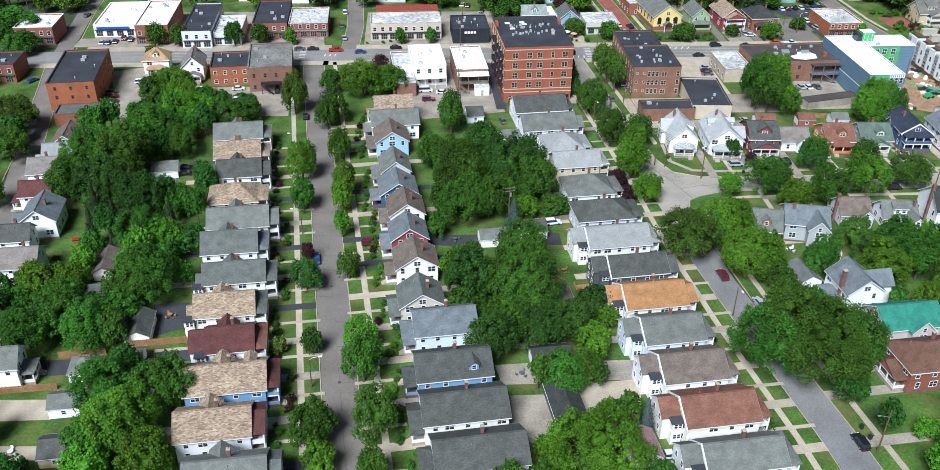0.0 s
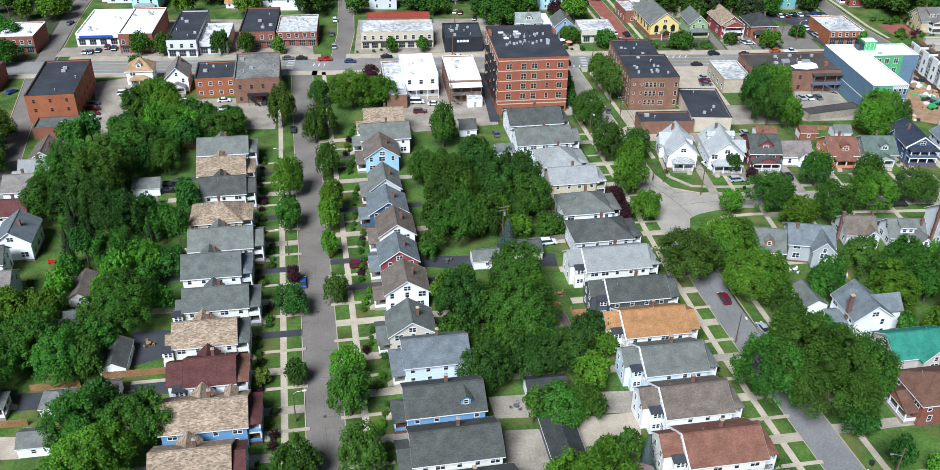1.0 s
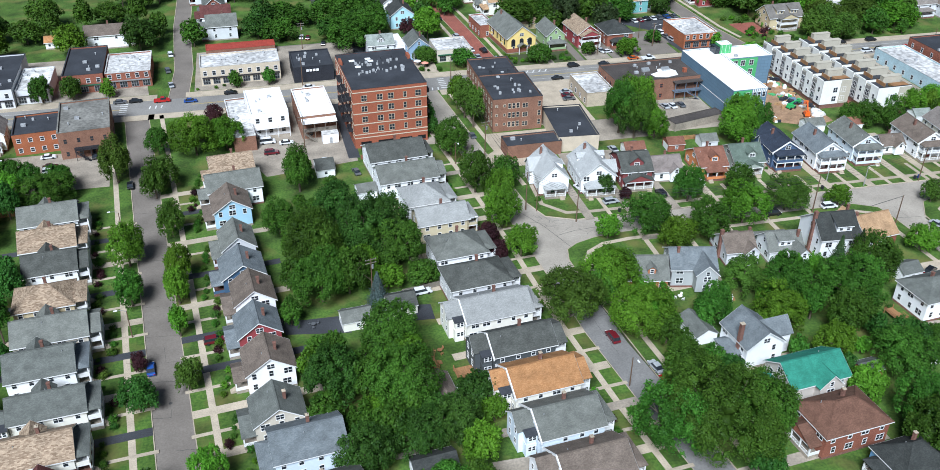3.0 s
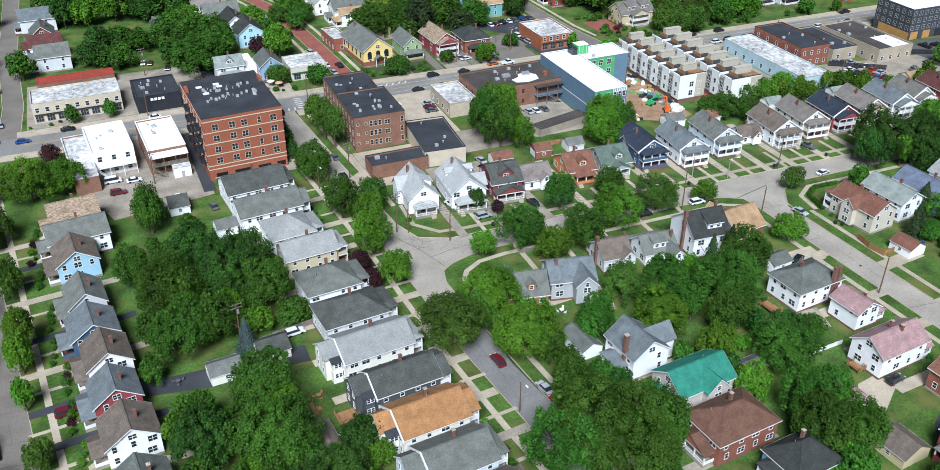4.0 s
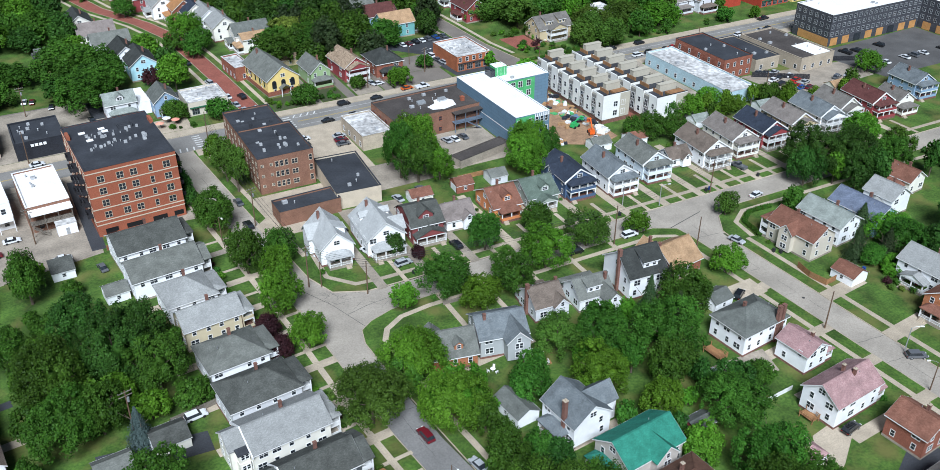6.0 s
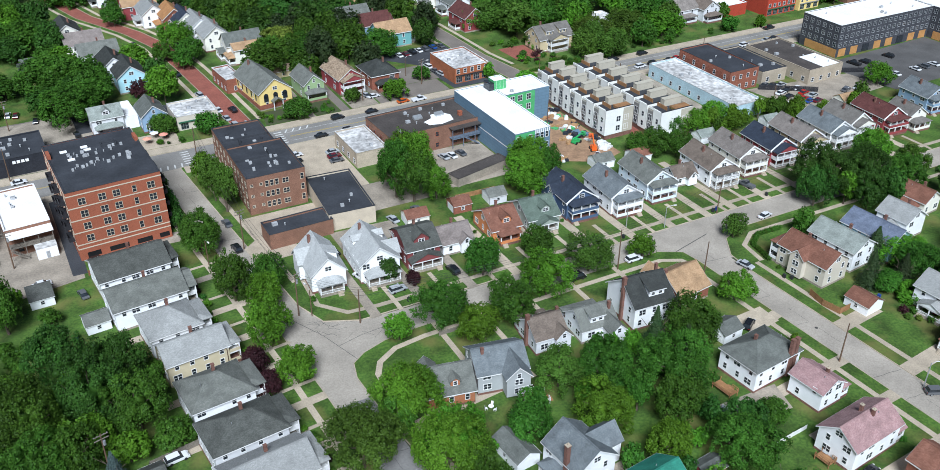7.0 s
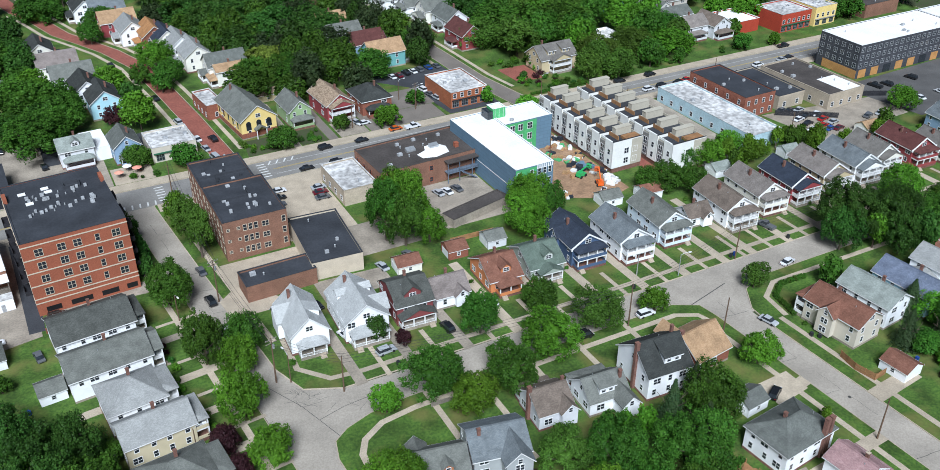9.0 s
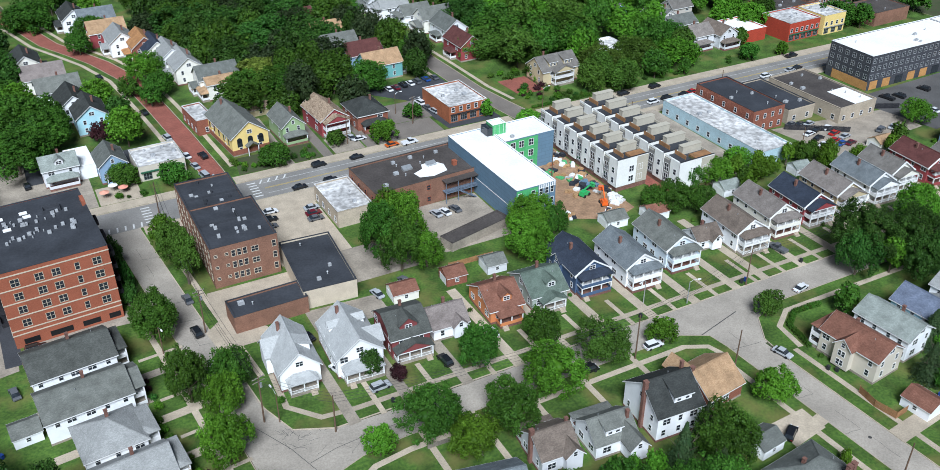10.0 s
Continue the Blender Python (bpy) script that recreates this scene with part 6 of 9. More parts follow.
def tree(x, y, R, h, kind="mid"):
    TREE_N[0] += 1
    k = TREE_N[0]
    TREE_AT.append((x, y, R))
    cone = kind in ("spruce", "conifer")
    word = "spruce tree" if cone else "tree"
    size_word = "tall" if h > 12 else "small" if h < 7 else "middling"
    t = thing("spruce_tree" if cone else "tree", x, y, (k * 77) % 360, f"{size_word} {LEAF_WORDS[kind]} {word} rooted in the ground", "tree", "garden trees")
    size = max(2, min(12 if y < 330 else 8, round(R)))
    part("trunk", trunk_mesh(h, size, k % 3), None, t)
    if cone:
        me = crown_mesh(kind, 4, "cone", k % 2, 2 if y < 330 else 1)
        m = Matrix.Translation((0, 0, h * 0.38)) @ Matrix.Diagonal((R / 4, R / 4, h / 13.6, 1))
    else:
        me = crown_mesh(kind, size, "round", k % 4, 2 if y < 330 else 1)
        vert = min(max(h * 0.49 / R, 0.68), 1.5)
        m = Matrix.Translation((0, 0, h - R * vert * 0.98)) @ Matrix.Diagonal((R / size, R / size, R * vert / size, 1))
    part("crown", me, None, t, m=m)
    return t


# ---- driveways, paths, yards ----
def drive(x0, y0, x1, y1, w, material, label, name="driveway", z=0.03):
    strip(name, [(x0, y0), (x1, y1)], w, z, material, label, "driveway")


KINDS = ((ASPHALT_D, "dark sealed asphalt driveway"), (CONC, "pale concrete driveway"), (CONC_OLD, "stained old concrete driveway"))
ROW_L = (257, 244.5, 231, 217, 204.5, 191, 178, 165, 152.5, 139.5, 126.5, 113, 100, 87)
ROW_M = (278, 266, 250, 233, 220, 207, 195, 181, 168, 155.8, 142, 129.5, 116, 103, 90)
ROW_R = (275, 259.5, 246.5, 233, 218, 204.5, 190.8, 177.6, 165, 152, 139.3, 126.4, 113, 100)
for i, y in enumerate(ROW_L):
    m, word = KINDS[(0, 1, 0, 1, 0, 1, 0, 1, 2, 2, 0, 1, 0, 1)[i]]
    x = s1(y) - 4
    drive(x, y, x - 36, y - 36 * 0.096, 2.4, m, word)
    drive(x, y + 7, x - 10.5, y + 6, 0.95, CONC, "narrow concrete garden path", "path", 0.026)
for i, y in enumerate(ROW_M):
    m, word = KINDS[(1, 0, 1, 0, 1, 0, 0, 1, 1, 1, 2, 1, 1, 0, 1)[i]]
    x = s1(y) + 4
    drive(x, y, x + 27, y + 27 * 0.113, 2.4, m, word)
    drive(x, y - 6.5, x + 9.5, y - 5.5, 0.95, CONC, "narrow concrete garden path", "path", 0.026)
for i, y in enumerate(ROW_R):
    m, word = KINDS[(2, 1, 1, 1, 1, 1, 1, 1, 2, 1, 1, 1, 1, 1)[i]]
    x = s2(y) - 4
    drive(x, y, x - 32, y - 32 * 0.105, 2.4, m, word)
    drive(x, y + 6, x - 10, y + 5, 0.95, CONC, "narrow concrete garden path", "path", 0.026)
for y in (200, 168, 154, 141, 127, 114):
    x = s2(y) + 4
    drive(x, y, x + 34, y + 34 * 0.1, 2.7, CONC_OLD if y < 160 else CONC, "concrete driveway between houses")
for x in (90, 103, 116.5, 129.5, 142, 154.5, 167, 180, 193, 202.5, 215.5, 228.5, 241, 254, 267, 280):
    drive(x, 238.6, x - 0.5, 272, 2.6, CONC if x > 125 else CONC_OLD, "pale concrete driveway")
    drive(x + 6.5, 238.6, x + 6.3, 250, 1.2, CONC, "concrete front path with steps", "path", 0.026)
for y in (194.5, 174.6, 161, 147, 133, 120):
    x = s4(y) - 4.3
    drive(x, y, x - 26 + (16 if y > 190 else 0), y - 2, 3.0, CONC, "pale concrete driveway")
for y in (183.5, 165, 150, 137):
    x = s4(y) + 4.3
    drive(x, y, x + 14, y + 1.5, 4.0, CONC, "pale concrete driveway")
for x in (101, 113, 126, 139, 153):
    drive(x, 230.3, x, 214, 1.4, CONC, "concrete front path", "path", 0.026)

YARD_N = [0]


def yard(name, pts, material, label):
    """A paved or bare plot laid on the lawn."""
    plate(name, pts, 0.034 + 0.0006 * YARD_N[0], material, label, "paving")
    YARD_N[0] += 1
    xs, ys = [p[0] for p in pts], [p[1] for p in pts]
    FOOT.append(((min(xs) + max(xs)) / 2, (min(ys) + max(ys)) / 2, 0, max(xs) - min(xs), max(ys) - min(ys)))


yard("driveway", ((146, 127), (152, 134), (162, 139), (166, 136), (163, 128)), ASPHALT_D, "fresh dark asphalt driveway behind a house")
yard("driveway", ((146, 149.5), (152, 150.5), (153.5, 146), (146, 141), (140, 138), (139, 141)), CONC, "pale concrete court before a pink garage")
yard("yard", ((141, 176), (157, 175.5), (155, 168), (139, 168.5)), CONC_OLD, "bare trodden yard behind a white house")
yard("parking_lot", ((-115, 330), (-99, 336), (-91, 296), (-99, 283)), CONC_OLD, "cracked pale gray asphalt parking lot")
yard("parking_lot", ((-78, 314), (-46, 314), (-44, 288), (-73, 288)), CONC_OLD, "cracked pale gray asphalt parking lot")
yard("yard", ((-92, 147.5), (-76.5, 147), (-75.5, 141), (-90, 141)), CONC, "concrete yard before a garage")
yard("yard", ((-86, 134), (-74.5, 133.5), (-74, 129.8), (-85, 129.8)), CONC, "concrete yard before a garage")
yard("yard", ((-88, 160), (-75.5, 160), (-76, 155), (-87, 154)), ASPHALT_D, "dark asphalt yard before a garage")
yard("yard", ((-64, 180), (-55.5, 180.5), (-54, 171), (-61, 167.5)), ASPHALT_D, "dark asphalt yard behind a house")
yard("yard", ((-61.3, 161.5), (-50, 162.5), (-50, 158.5), (-61, 157.8)), ASPHALT_D, "dark asphalt yard behind a house")
yard("parking_lot", ((-9, 336), (30.5, 336), (30.5, 289), (2, 284), (-4, 300)), CONC_OLD, "worn concrete yard behind the shops")
yard("alley", ((26.8, 335), (31.4, 335), (31.4, 291), (27.8, 291)), ASPHALT_D, "dark asphalt alley beside a building")
yard("yard", ((33.5, 147), (47, 148), (45, 136), (33, 136)), CONC, "concrete yard between garages")
yard("yard", ((39.5, 154.5), (48.5, 154.5), (47.5, 147.8), (39, 148)), CONC_OLD, "broken old asphalt yard")
yard("yard", ((16, 154), (25, 154.5), (25, 147.5), (17, 147.5)), CONC_OLD, "bare dusty yard")
yard("yard", ((17, 144), (28, 144), (27.5, 130), (17.5, 130)), CONC_OLD, "stained concrete yard")
yard("yard", ((1.5, 209), (16, 208.5), (18, 201.5), (3, 204)), ASPHALT_D, "dark asphalt yard behind a house")
yard("parking_lot", ((74.5, 299), (96, 299), (95, 287.5), (74, 287.5)), CONC, "concrete court behind a brick building")
yard("apron", ((70.4, 283), (76, 288), (84, 279), (84, 274.5), (71.5, 274.5)), CONC, "concrete driveway apron")
yard("parking_lot", ((94.5, 338), (125, 338), (125, 331), (114.5, 331), (114.5, 302), (112.5, 302), (95, 302)), CONC, "concrete parking court beside a store")
yard("parking_lot", ((127, 313.5), (158, 313.5), (158, 288), (136, 288), (131, 298)), CONC_OLD, "stained concrete parking court behind shops")
yard("yard", ((171.5, 336), (195, 336), (195, 284), (186, 281), (172, 289)), mat("bare_dirt", (0.36, 0.22, 0.13), 0.95, 0, 0.25, 1.5, 0.3, 0.6, second=(0.26, 0.16, 0.10)), "bare dirt construction yard")
yard("yard", ((206.5, 337), (210.5, 337), (210.5, 284), (206.5, 284)), BRICKROAD, "red brick court between town houses")
yard("yard", ((224, 337), (243.5, 337), (243.5, 284), (224, 284)), CONC_OLD, "stained concrete lane behind shops")
yard("parking_lot", ((268, 305), (316, 299), (316, 283), (272, 280)), CONC_OLD, "stained concrete car yard")
yard("parking_lot", ((312, 311), (377, 314), (377, 279), (318, 279)), ASPHALT_M, "dark asphalt parking lot with painted bays")
yard("parking_lot", ((155, 402), (189.5, 402), (190.5, 385), (192.5, 357.5), (172, 357.5), (170, 385)), ASPHALT_D, "dark asphalt parking lot beside a shop")
yard("parking_lot", ((5, 399), (42, 399), (42, 377), (5, 377)), ASPHALT, "gray asphalt parking lot behind a restaurant")
yard("parking_lot", ((-137, 367), (-114, 367), (-114, 357), (-137, 357)), CONC_OLD, "concrete forecourt with parked cars")
yard("yard", ((-133, 400), (-42, 400), (-37, 357.2), (-131, 357.2)), CONC_OLD, "stained concrete yards behind the shops")
yard("yard", ((-21, 398), (58, 398), (58, 357.2), (-21, 357.2)), CONC_OLD, "stained concrete yards behind the shops")
yard("yard", ((97, 302), (130, 302), (130, 286), (97, 286)), CONC_OLD, "stained concrete court behind a brick building")
yard("yard", ((33, 304), (64, 300), (63, 295), (33, 297)), CONC_OLD, "concrete strip behind a brick apartment building")
yard("driveway", ((114.5, 396), (117.2, 396), (117.2, 357), (114.8, 357)), CONC_OLD, "narrow concrete driveway beside a church")
yard("driveway", ((126.6, 394), (130.0, 394), (130.0, 357), (126.8, 357)), ASPHALT, "gray asphalt driveway between houses")
yard("driveway", ((141.6, 394), (145.4, 394), (145.4, 357), (141.8, 357)), ASPHALT, "gray asphalt driveway between houses")
yard("garden", ((101.0, 369.0), (113.5, 369.0), (113.5, 357.5), (99.5, 357.5)), SOIL, "planted front garden of a church")
yard("garden", ((117.6, 369.0), (126.4, 369.0), (126.4, 357.5), (117.6, 357.5)), SOIL, "planted front garden of a green house")
yard("yard", ((131.0, 369.0), (141.2, 369.0), (141.2, 357.2), (131.0, 357.2)), CONC_OLD, "paved forecourt before a house")
yard("yard", ((146.0, 369.0), (170.0, 369.0), (170.0, 357.2), (146.0, 357.2)), ASPHALT, "worn asphalt forecourt beside a shop")
yard("yard", ((58.5, 368.5), (70.5, 368.5), (70.5, 357.2), (58.5, 357.2)), CONC, "paved cafe terrace")
yard("yard", ((41.0, 396), (66.0, 396), (66.0, 380), (41.0, 380)), ASPHALT_D, "dark asphalt yard behind a shop")
yard("yard", ((16.5, 211.5), (38, 208.5), (38, 202.5), (17, 204)), ASPHALT_D, "dark gray ground behind garden trees")
yard("yard", ((93.5, 280.2), (112, 279), (112, 270.5), (93.5, 270.5)), CONC_OLD, "stained concrete court behind corner houses")
yard("yard", ((156, 385), (171.5, 385), (171.5, 369.3), (156, 369.3)), ASPHALT, "worn asphalt forecourt beside a shop")
yard("driveway", ((165.5, 198.2), (174.5, 198.6), (174.6, 192.2), (165.2, 190.8)), CONC, "broad pale concrete driveway apron")
yard("patio", ((207, 386), (219, 386), (219, 371), (208, 371)), BRICKROAD, "red brick garden patio among planting")
yard("yard", ((66, 392), (84, 392), (84, 382), (66, 382)), ASPHALT_D, "dark asphalt yard behind a store")

# road paint
PAINT_W = mat("worn_white_road_paint", (0.68, 0.68, 0.66), 0.8, 0, 0.15, 4, 0.6, 0.05, second=(0.5, 0.5, 0.48))
PAINT_Y = mat("worn_yellow_road_paint", (0.55, 0.38, 0.06), 0.8, 0, 0.15, 4, 0.6, 0.05, second=(0.42, 0.30, 0.07))


def marking(x, y, yaw, L, w, m, word):
    g = Geo()
    g.box(-L / 2, -w / 2, 0, L / 2, w / 2, 0.006)
    ob = tagged(new("road_marking", g.mesh("road_marking", m)), word, "marking", "", "structure")
    ob.matrix_basis = pose(x, y, LOW + 0.008, 0, 0, yaw)


for x0, x1 in ((-130, -46), (-22, 52), (104, 192), (210, 400)):
    for dy in (-0.2, 0.2):
        marking((x0 + x1) / 2, 346 + dy, 0, x1 - x0, 0.14, PAINT_Y, "double yellow centre line on the road")
for x0, x1 in ((-130, -46), (104, 190), (212, 400)):
    for y in (342.6, 349.4):
        marking((x0 + x1) / 2, y, 0, x1 - x0, 0.12, PAINT_W, "white edge line on the road")
for xs, ys in (((-36, -34, -32), 346), ((56, 58.2, 60.4, 62.6, 64.8, 67), 341.5), ((104, 106.5, 109, 111.5), 350.5)):
    for x in xs:
        marking(x, ys, 60 if ys > 348 else 84, 2.6, 0.45, PAINT_W, "white crosswalk bar on the road")
for y in (342, 343.7, 345.4, 347.1, 348.8, 350.5):
    for x in (-45, 69.5, 101):
        marking(x, y, 0, 2.6, 0.5, PAINT_W, "white crosswalk bar on the road")
marking(s1(336), 336.5, 0, 3.6, 0.4, PAINT_W, "white stop line on the road")
for k in range(11):
    marking(320 + k * 3.0, 309, 92, 5, 0.12, PAINT_Y, "yellow parking bay line")
    marking(322 + k * 2.9, 290, 92, 5, 0.12, PAINT_W, "white parking bay line")
# cracks and joints of the streets
CRACK = mat("dark_crack_filler", (0.09, 0.085, 0.08), 0.9, 0, 0.2)
rng = random.Random(21)


CRACKS = Geo()


def crack(pts, w=0.09):
    l, r = strip_points(pts, w)
    for i in range(len(pts) - 1):
        CRACKS.slab([p + Vector((0, 0, LOW + 0.0095)) for p in (r[i], r[i + 1], l[i + 1], l[i])], 0.002)


for f, y0, y1, step in ((s1, 60, 330, 9.5), (s2, 60, 215, 10.5), (s4, 90, 222, 10), (s2, 256, 330, 11)):
    y = y0
    while y < y1:
        c = f(y)
        if rng.random() < 0.75:
            n = 6
            a, b = rng.choice(((-3.9, 3.9), (-3.9, 0), (0, 3.9)))
            crack([(c + a + (b - a) * i / n, y + rng.uniform(-0.12, 0.12) - 0.1 * (a + (b - a) * i / n)) for i in range(n + 1)], rng.uniform(0.05, 0.11))
        if rng.random() < 0.5:
            crack([(f(y + k * 1.6) + rng.uniform(-0.1, 0.1), y + k * 1.6) for k in range(5)], 0.06)
        y += step * rng.uniform(0.7, 1.3)
for k in range(6):
    x, y = rng.uniform(76, 92), rng.uniform(230, 241)
    a = rng.uniform(0, 3)
    crack([(x + math.cos(a) * i * 0.9 + rng.uniform(-0.25, 0.25), y + math.sin(a) * i * 0.5 + rng.uniform(-0.25, 0.25)) for i in range(6)], 0.06)
crack([(168, 226.5), (172, 228), (178, 229.5), (186, 231.5)], 0.25)
for x, y in ((170.5, 236), (166, 233.5), (s1(186), 186), (s1(150), 150), (180.5, 186)):
    g = Geo()
    g.tube((0, 0, 0), (0, 0, 0.012), 0.4, 0.4, 14)
    ob = tagged(new("manhole_cover", g.mesh("manhole_cover", CRACK)), "dark round iron manhole cover", "manhole", "", "structure")
    ob.matrix_basis = pose(x, y, LOW + 0.005)


def garage(x, y, yaw, w, d, roof, wall, kind="gable"):
    """A garage, ridge along its own x."""
    FOOT.append((x, y, yaw, d + 1, w + 1))
    t = thing("garage", x, y, yaw, f"small {WALL_COL[wall][1]} garage with a {ROOF_COL[roof][2]} roof", "garage", "garages")
    he, hr = 2.5, 2.5 + w * 0.28
    g, r = Geo(), Geo()
    if kind == "hip":
        wall_body(g, d - 0.5, w - 0.5, he + 0.1)
        hip_roof(r, d, w, he, hr + 0.3, 0.12)
    else:
        wall_body(g, d - 0.5, w - 0.5, he + 0.1, hr - 0.12)
        gable_roof(r, d, w, he, hr, t=0.12)
    part("wall", g, WALL[wall], t)
    part("roof", r, ROOF[roof], t)
    k = Geo()
    for i in range(4):
        k.box(-d / 2 + 0.2, -w * 0.32, 0.05 + i * 0.52, -d / 2 + 0.26, w * 0.32, 0.54 + i * 0.52)
    part("garage_door", k, TRIM, t, "white panelled garage door")
    for s in (-1, 1):
        f = Geo()
        f.box(-d / 2, s * w / 2 - 0.03, he - 0.14, d / 2, s * w / 2 + 0.05, he - 0.02)
        part("fascia", f, TRIM, t)
    add_window(t, 0, -w / 2 + 0.25, 1.0, 0, 0.8, 0.9)


def fence(pts, h=1.8, material=None, label="cedar board fence round a garden"):
    f = thing("fence", pts[0][0], pts[0][1], 0, label, "fence")
    o = Vector((*pts[0], 0))
    for a, b in zip(pts, pts[1:]):
        A, B = Vector((*a, 0)) - o, Vector((*b, 0)) - o
        n = max(1, round((B - A).length / 2.4))
        for i in range(n):
            p, q = A.lerp(B, i / n), A.lerp(B, (i + 1) / n)
            g = Geo()
            g.bar(p + Vector((0, 0, 0)), p + Vector((0, 0, h + 0.1)), 0.12)
            part("post", g, material or WOOD, f)
            g = Geo()
            for k in range(10):
                c, d = p.lerp(q, (k + 0.06) / 10), p.lerp(q, (k + 0.94) / 10)
                top = h + 0.02 * math.sin(k * 2.1 + i)
                g.bar(c + Vector((0, 0, top / 2)), d + Vector((0, 0, top / 2)), 0.03, top)
            tagged(part("board_panel", g, material or WOOD, f), kind="stuff")


fence([(-80, 160.5), (-70, 161.5)])
fence([(-66, 163.8), (-53, 165)])
fence([(-92, 149), (-77, 150.2)])
fence([(-73, 275), (-62, 276)])
fence([(-86, 269), (-75, 270)])
fence([(189.1, 196.6), (188.4, 191.9), (189.4, 187.2), (193.2, 187.6)], 1.8, WOOD, "red-brown cedar fence round a back garden")
fence([(133, 281), (146, 280.5)], 1.6)
fence([(31.5, 289.5), (38, 290.5)], 1.6, WALL["brick"], "low red screen wall at the alley end")
fence([(272, 303), (290, 291)], 2.0, AWNING[1], "black screen fence round a car yard")
fence([(305, 305), (321, 297)], 2.0, AWNING[1], "black screen fence beside a parking lot")
fence([(26, 201), (32, 214), (44, 216)], 1.6, WOOD_G, "gray weathered board fence behind houses")
fence([(18, 191), (28, 192.5), (30, 184)], 1.6, WOOD_G, "gray weathered board fence behind houses")
fence([(48, 182), (44, 180), (42, 172)], 1.5, TRIM, "white picket fence round a yard")


# ---- cars ----
CAR_COL = {"black": (0.012, 0.013, 0.015), "white": (0.75, 0.76, 0.77), "gray": (0.12, 0.125, 0.135), "silver": (0.42, 0.44, 0.46), "red": (0.45, 0.015, 0.012), "maroon": (0.14, 0.012, 0.02), "blue": (0.02, 0.08, 0.30), "orange": (0.62, 0.12, 0.02), "aqua": (0.05, 0.3, 0.4)}
CAR_PAINT = {k: paint("car_paint_" + k, c, 0.25, 0.0, 0.8) for k, c in CAR_COL.items()}
CAR_SHAPE = {
    # length, width, bonnet height, roof height, cabin: rear foot, rear top, front top, front foot
    "sedan": (4.7, 1.82, 0.86, 1.44, -1.75, -1.05, 0.45, 1.15),
    "suv": (4.8, 1.9, 1.02, 1.74, -2.3, -2.0, 0.5, 1.15),
    "van": (5.2, 2.0, 1.15, 2.05, -2.5, -2.4, 1.1, 1.75),
    "pickup": (5.7, 1.98, 1.12, 1.86, -0.55, -0.35, 0.85, 1.5),
}
CAR_MESH = {}
LAMP_W, LAMP_R = paint("headlamp_glass", (0.7, 0.7, 0.7), 0.1), paint("tail_lamp_red", (0.35, 0.01, 0.01), 0.2)


def car_meshes(kind):
    if kind in CAR_MESH:
        return CAR_MESH[kind]
    L, W, hb, hr, rf, rt, ft, ff = CAR_SHAPE[kind]
    prof = [(-L / 2, 0.35), (-L / 2, hb * 0.82), (-L / 2 + 0.12, hb), (rf, hb), (ff, hb), (L / 2 - 0.35, hb * 0.9), (L / 2 - 0.05, hb * 0.66), (L / 2, 0.35)]
    b = Geo()
    w = W / 2
    for (x0, z0), (x1, z1) in zip(prof, prof[1:]):
        b.poly((x0, w * 0.96, z0), (x1, w * 0.96, z1), (x1, -w * 0.96, z1), (x0, -w * 0.96, z0))
    for s in (-1, 1):
        q = [(x, s * w * 0.96, z) for x, z in prof]
        b.poly(*(q if s < 0 else q[::-1]))
        belt = [(-L / 2 + 0.1, s * w, 0.42), (L / 2 - 0.1, s * w, 0.42), (L / 2 - 0.35, s * w, hb * 0.82), (-L / 2 + 0.12, s * w, hb * 0.86)]
        b.poly(*(belt if s < 0 else belt[::-1]))
    if kind == "pickup":
        b.box(-L / 2 + 0.1, -w * 0.94, hb, -L / 2 + 0.2, w * 0.94, hb + 0.03)
    top = Geo()
    wt = w * 0.78
    top.box(rt, -wt, hr - 0.06, ft, wt, hr)
    gl = Geo()
    c = [(rf, hb), (rt, hr - 0.05), (ft, hr - 0.05), (ff, hb)]
    gl.poly((c[0][0], -w * 0.92, c[0][1]), (c[1][0], -wt + 0.02, c[1][1]), (c[1][0], wt - 0.02, c[1][1]), (c[0][0], w * 0.92, c[0][1]))
    gl.poly((c[3][0], w * 0.92, c[3][1]), (c[2][0], wt - 0.02, c[2][1]), (c[2][0], -wt + 0.02, c[2][1]), (c[3][0], -w * 0.92, c[3][1]))
    for s in (-1, 1):
        q = [(c[0][0], s * w * 0.92, hb), (c[3][0], s * w * 0.92, hb), (c[2][0], s * (wt - 0.02), c[2][1]), (c[1][0], s * (wt - 0.02), c[1][1])]
        gl.poly(*(q if s < 0 else q[::-1]))
    wh, rim, lm = Geo(), Geo(), Geo()
    wh.tube((0, -0.11, 0), (0, 0.11, 0), 0.34, 0.34, 14)
    rim.tube((0, -0.125, 0), (0, 0.125, 0), 0.2, 0.2, 10)
    lm.box(-0.06, -0.2, -0.07, 0.05, 0.2, 0.07)
    CAR_MESH[kind] = (b.mesh("body", CAR_PAINT["gray"]), top.mesh("roof", CAR_PAINT["gray"]), gl.mesh("glass", GLASS), wh.mesh("tyre", RUBBER), rim.mesh("rim", METAL), lm.mesh("headlight", LAMP_W), lm.mesh("tail_light", LAMP_R))
    return CAR_MESH[kind]


CAR_WORDS = {"sedan": "sedan car", "suv": "sport utility car", "van": "delivery van", "pickup": "pickup truck"}


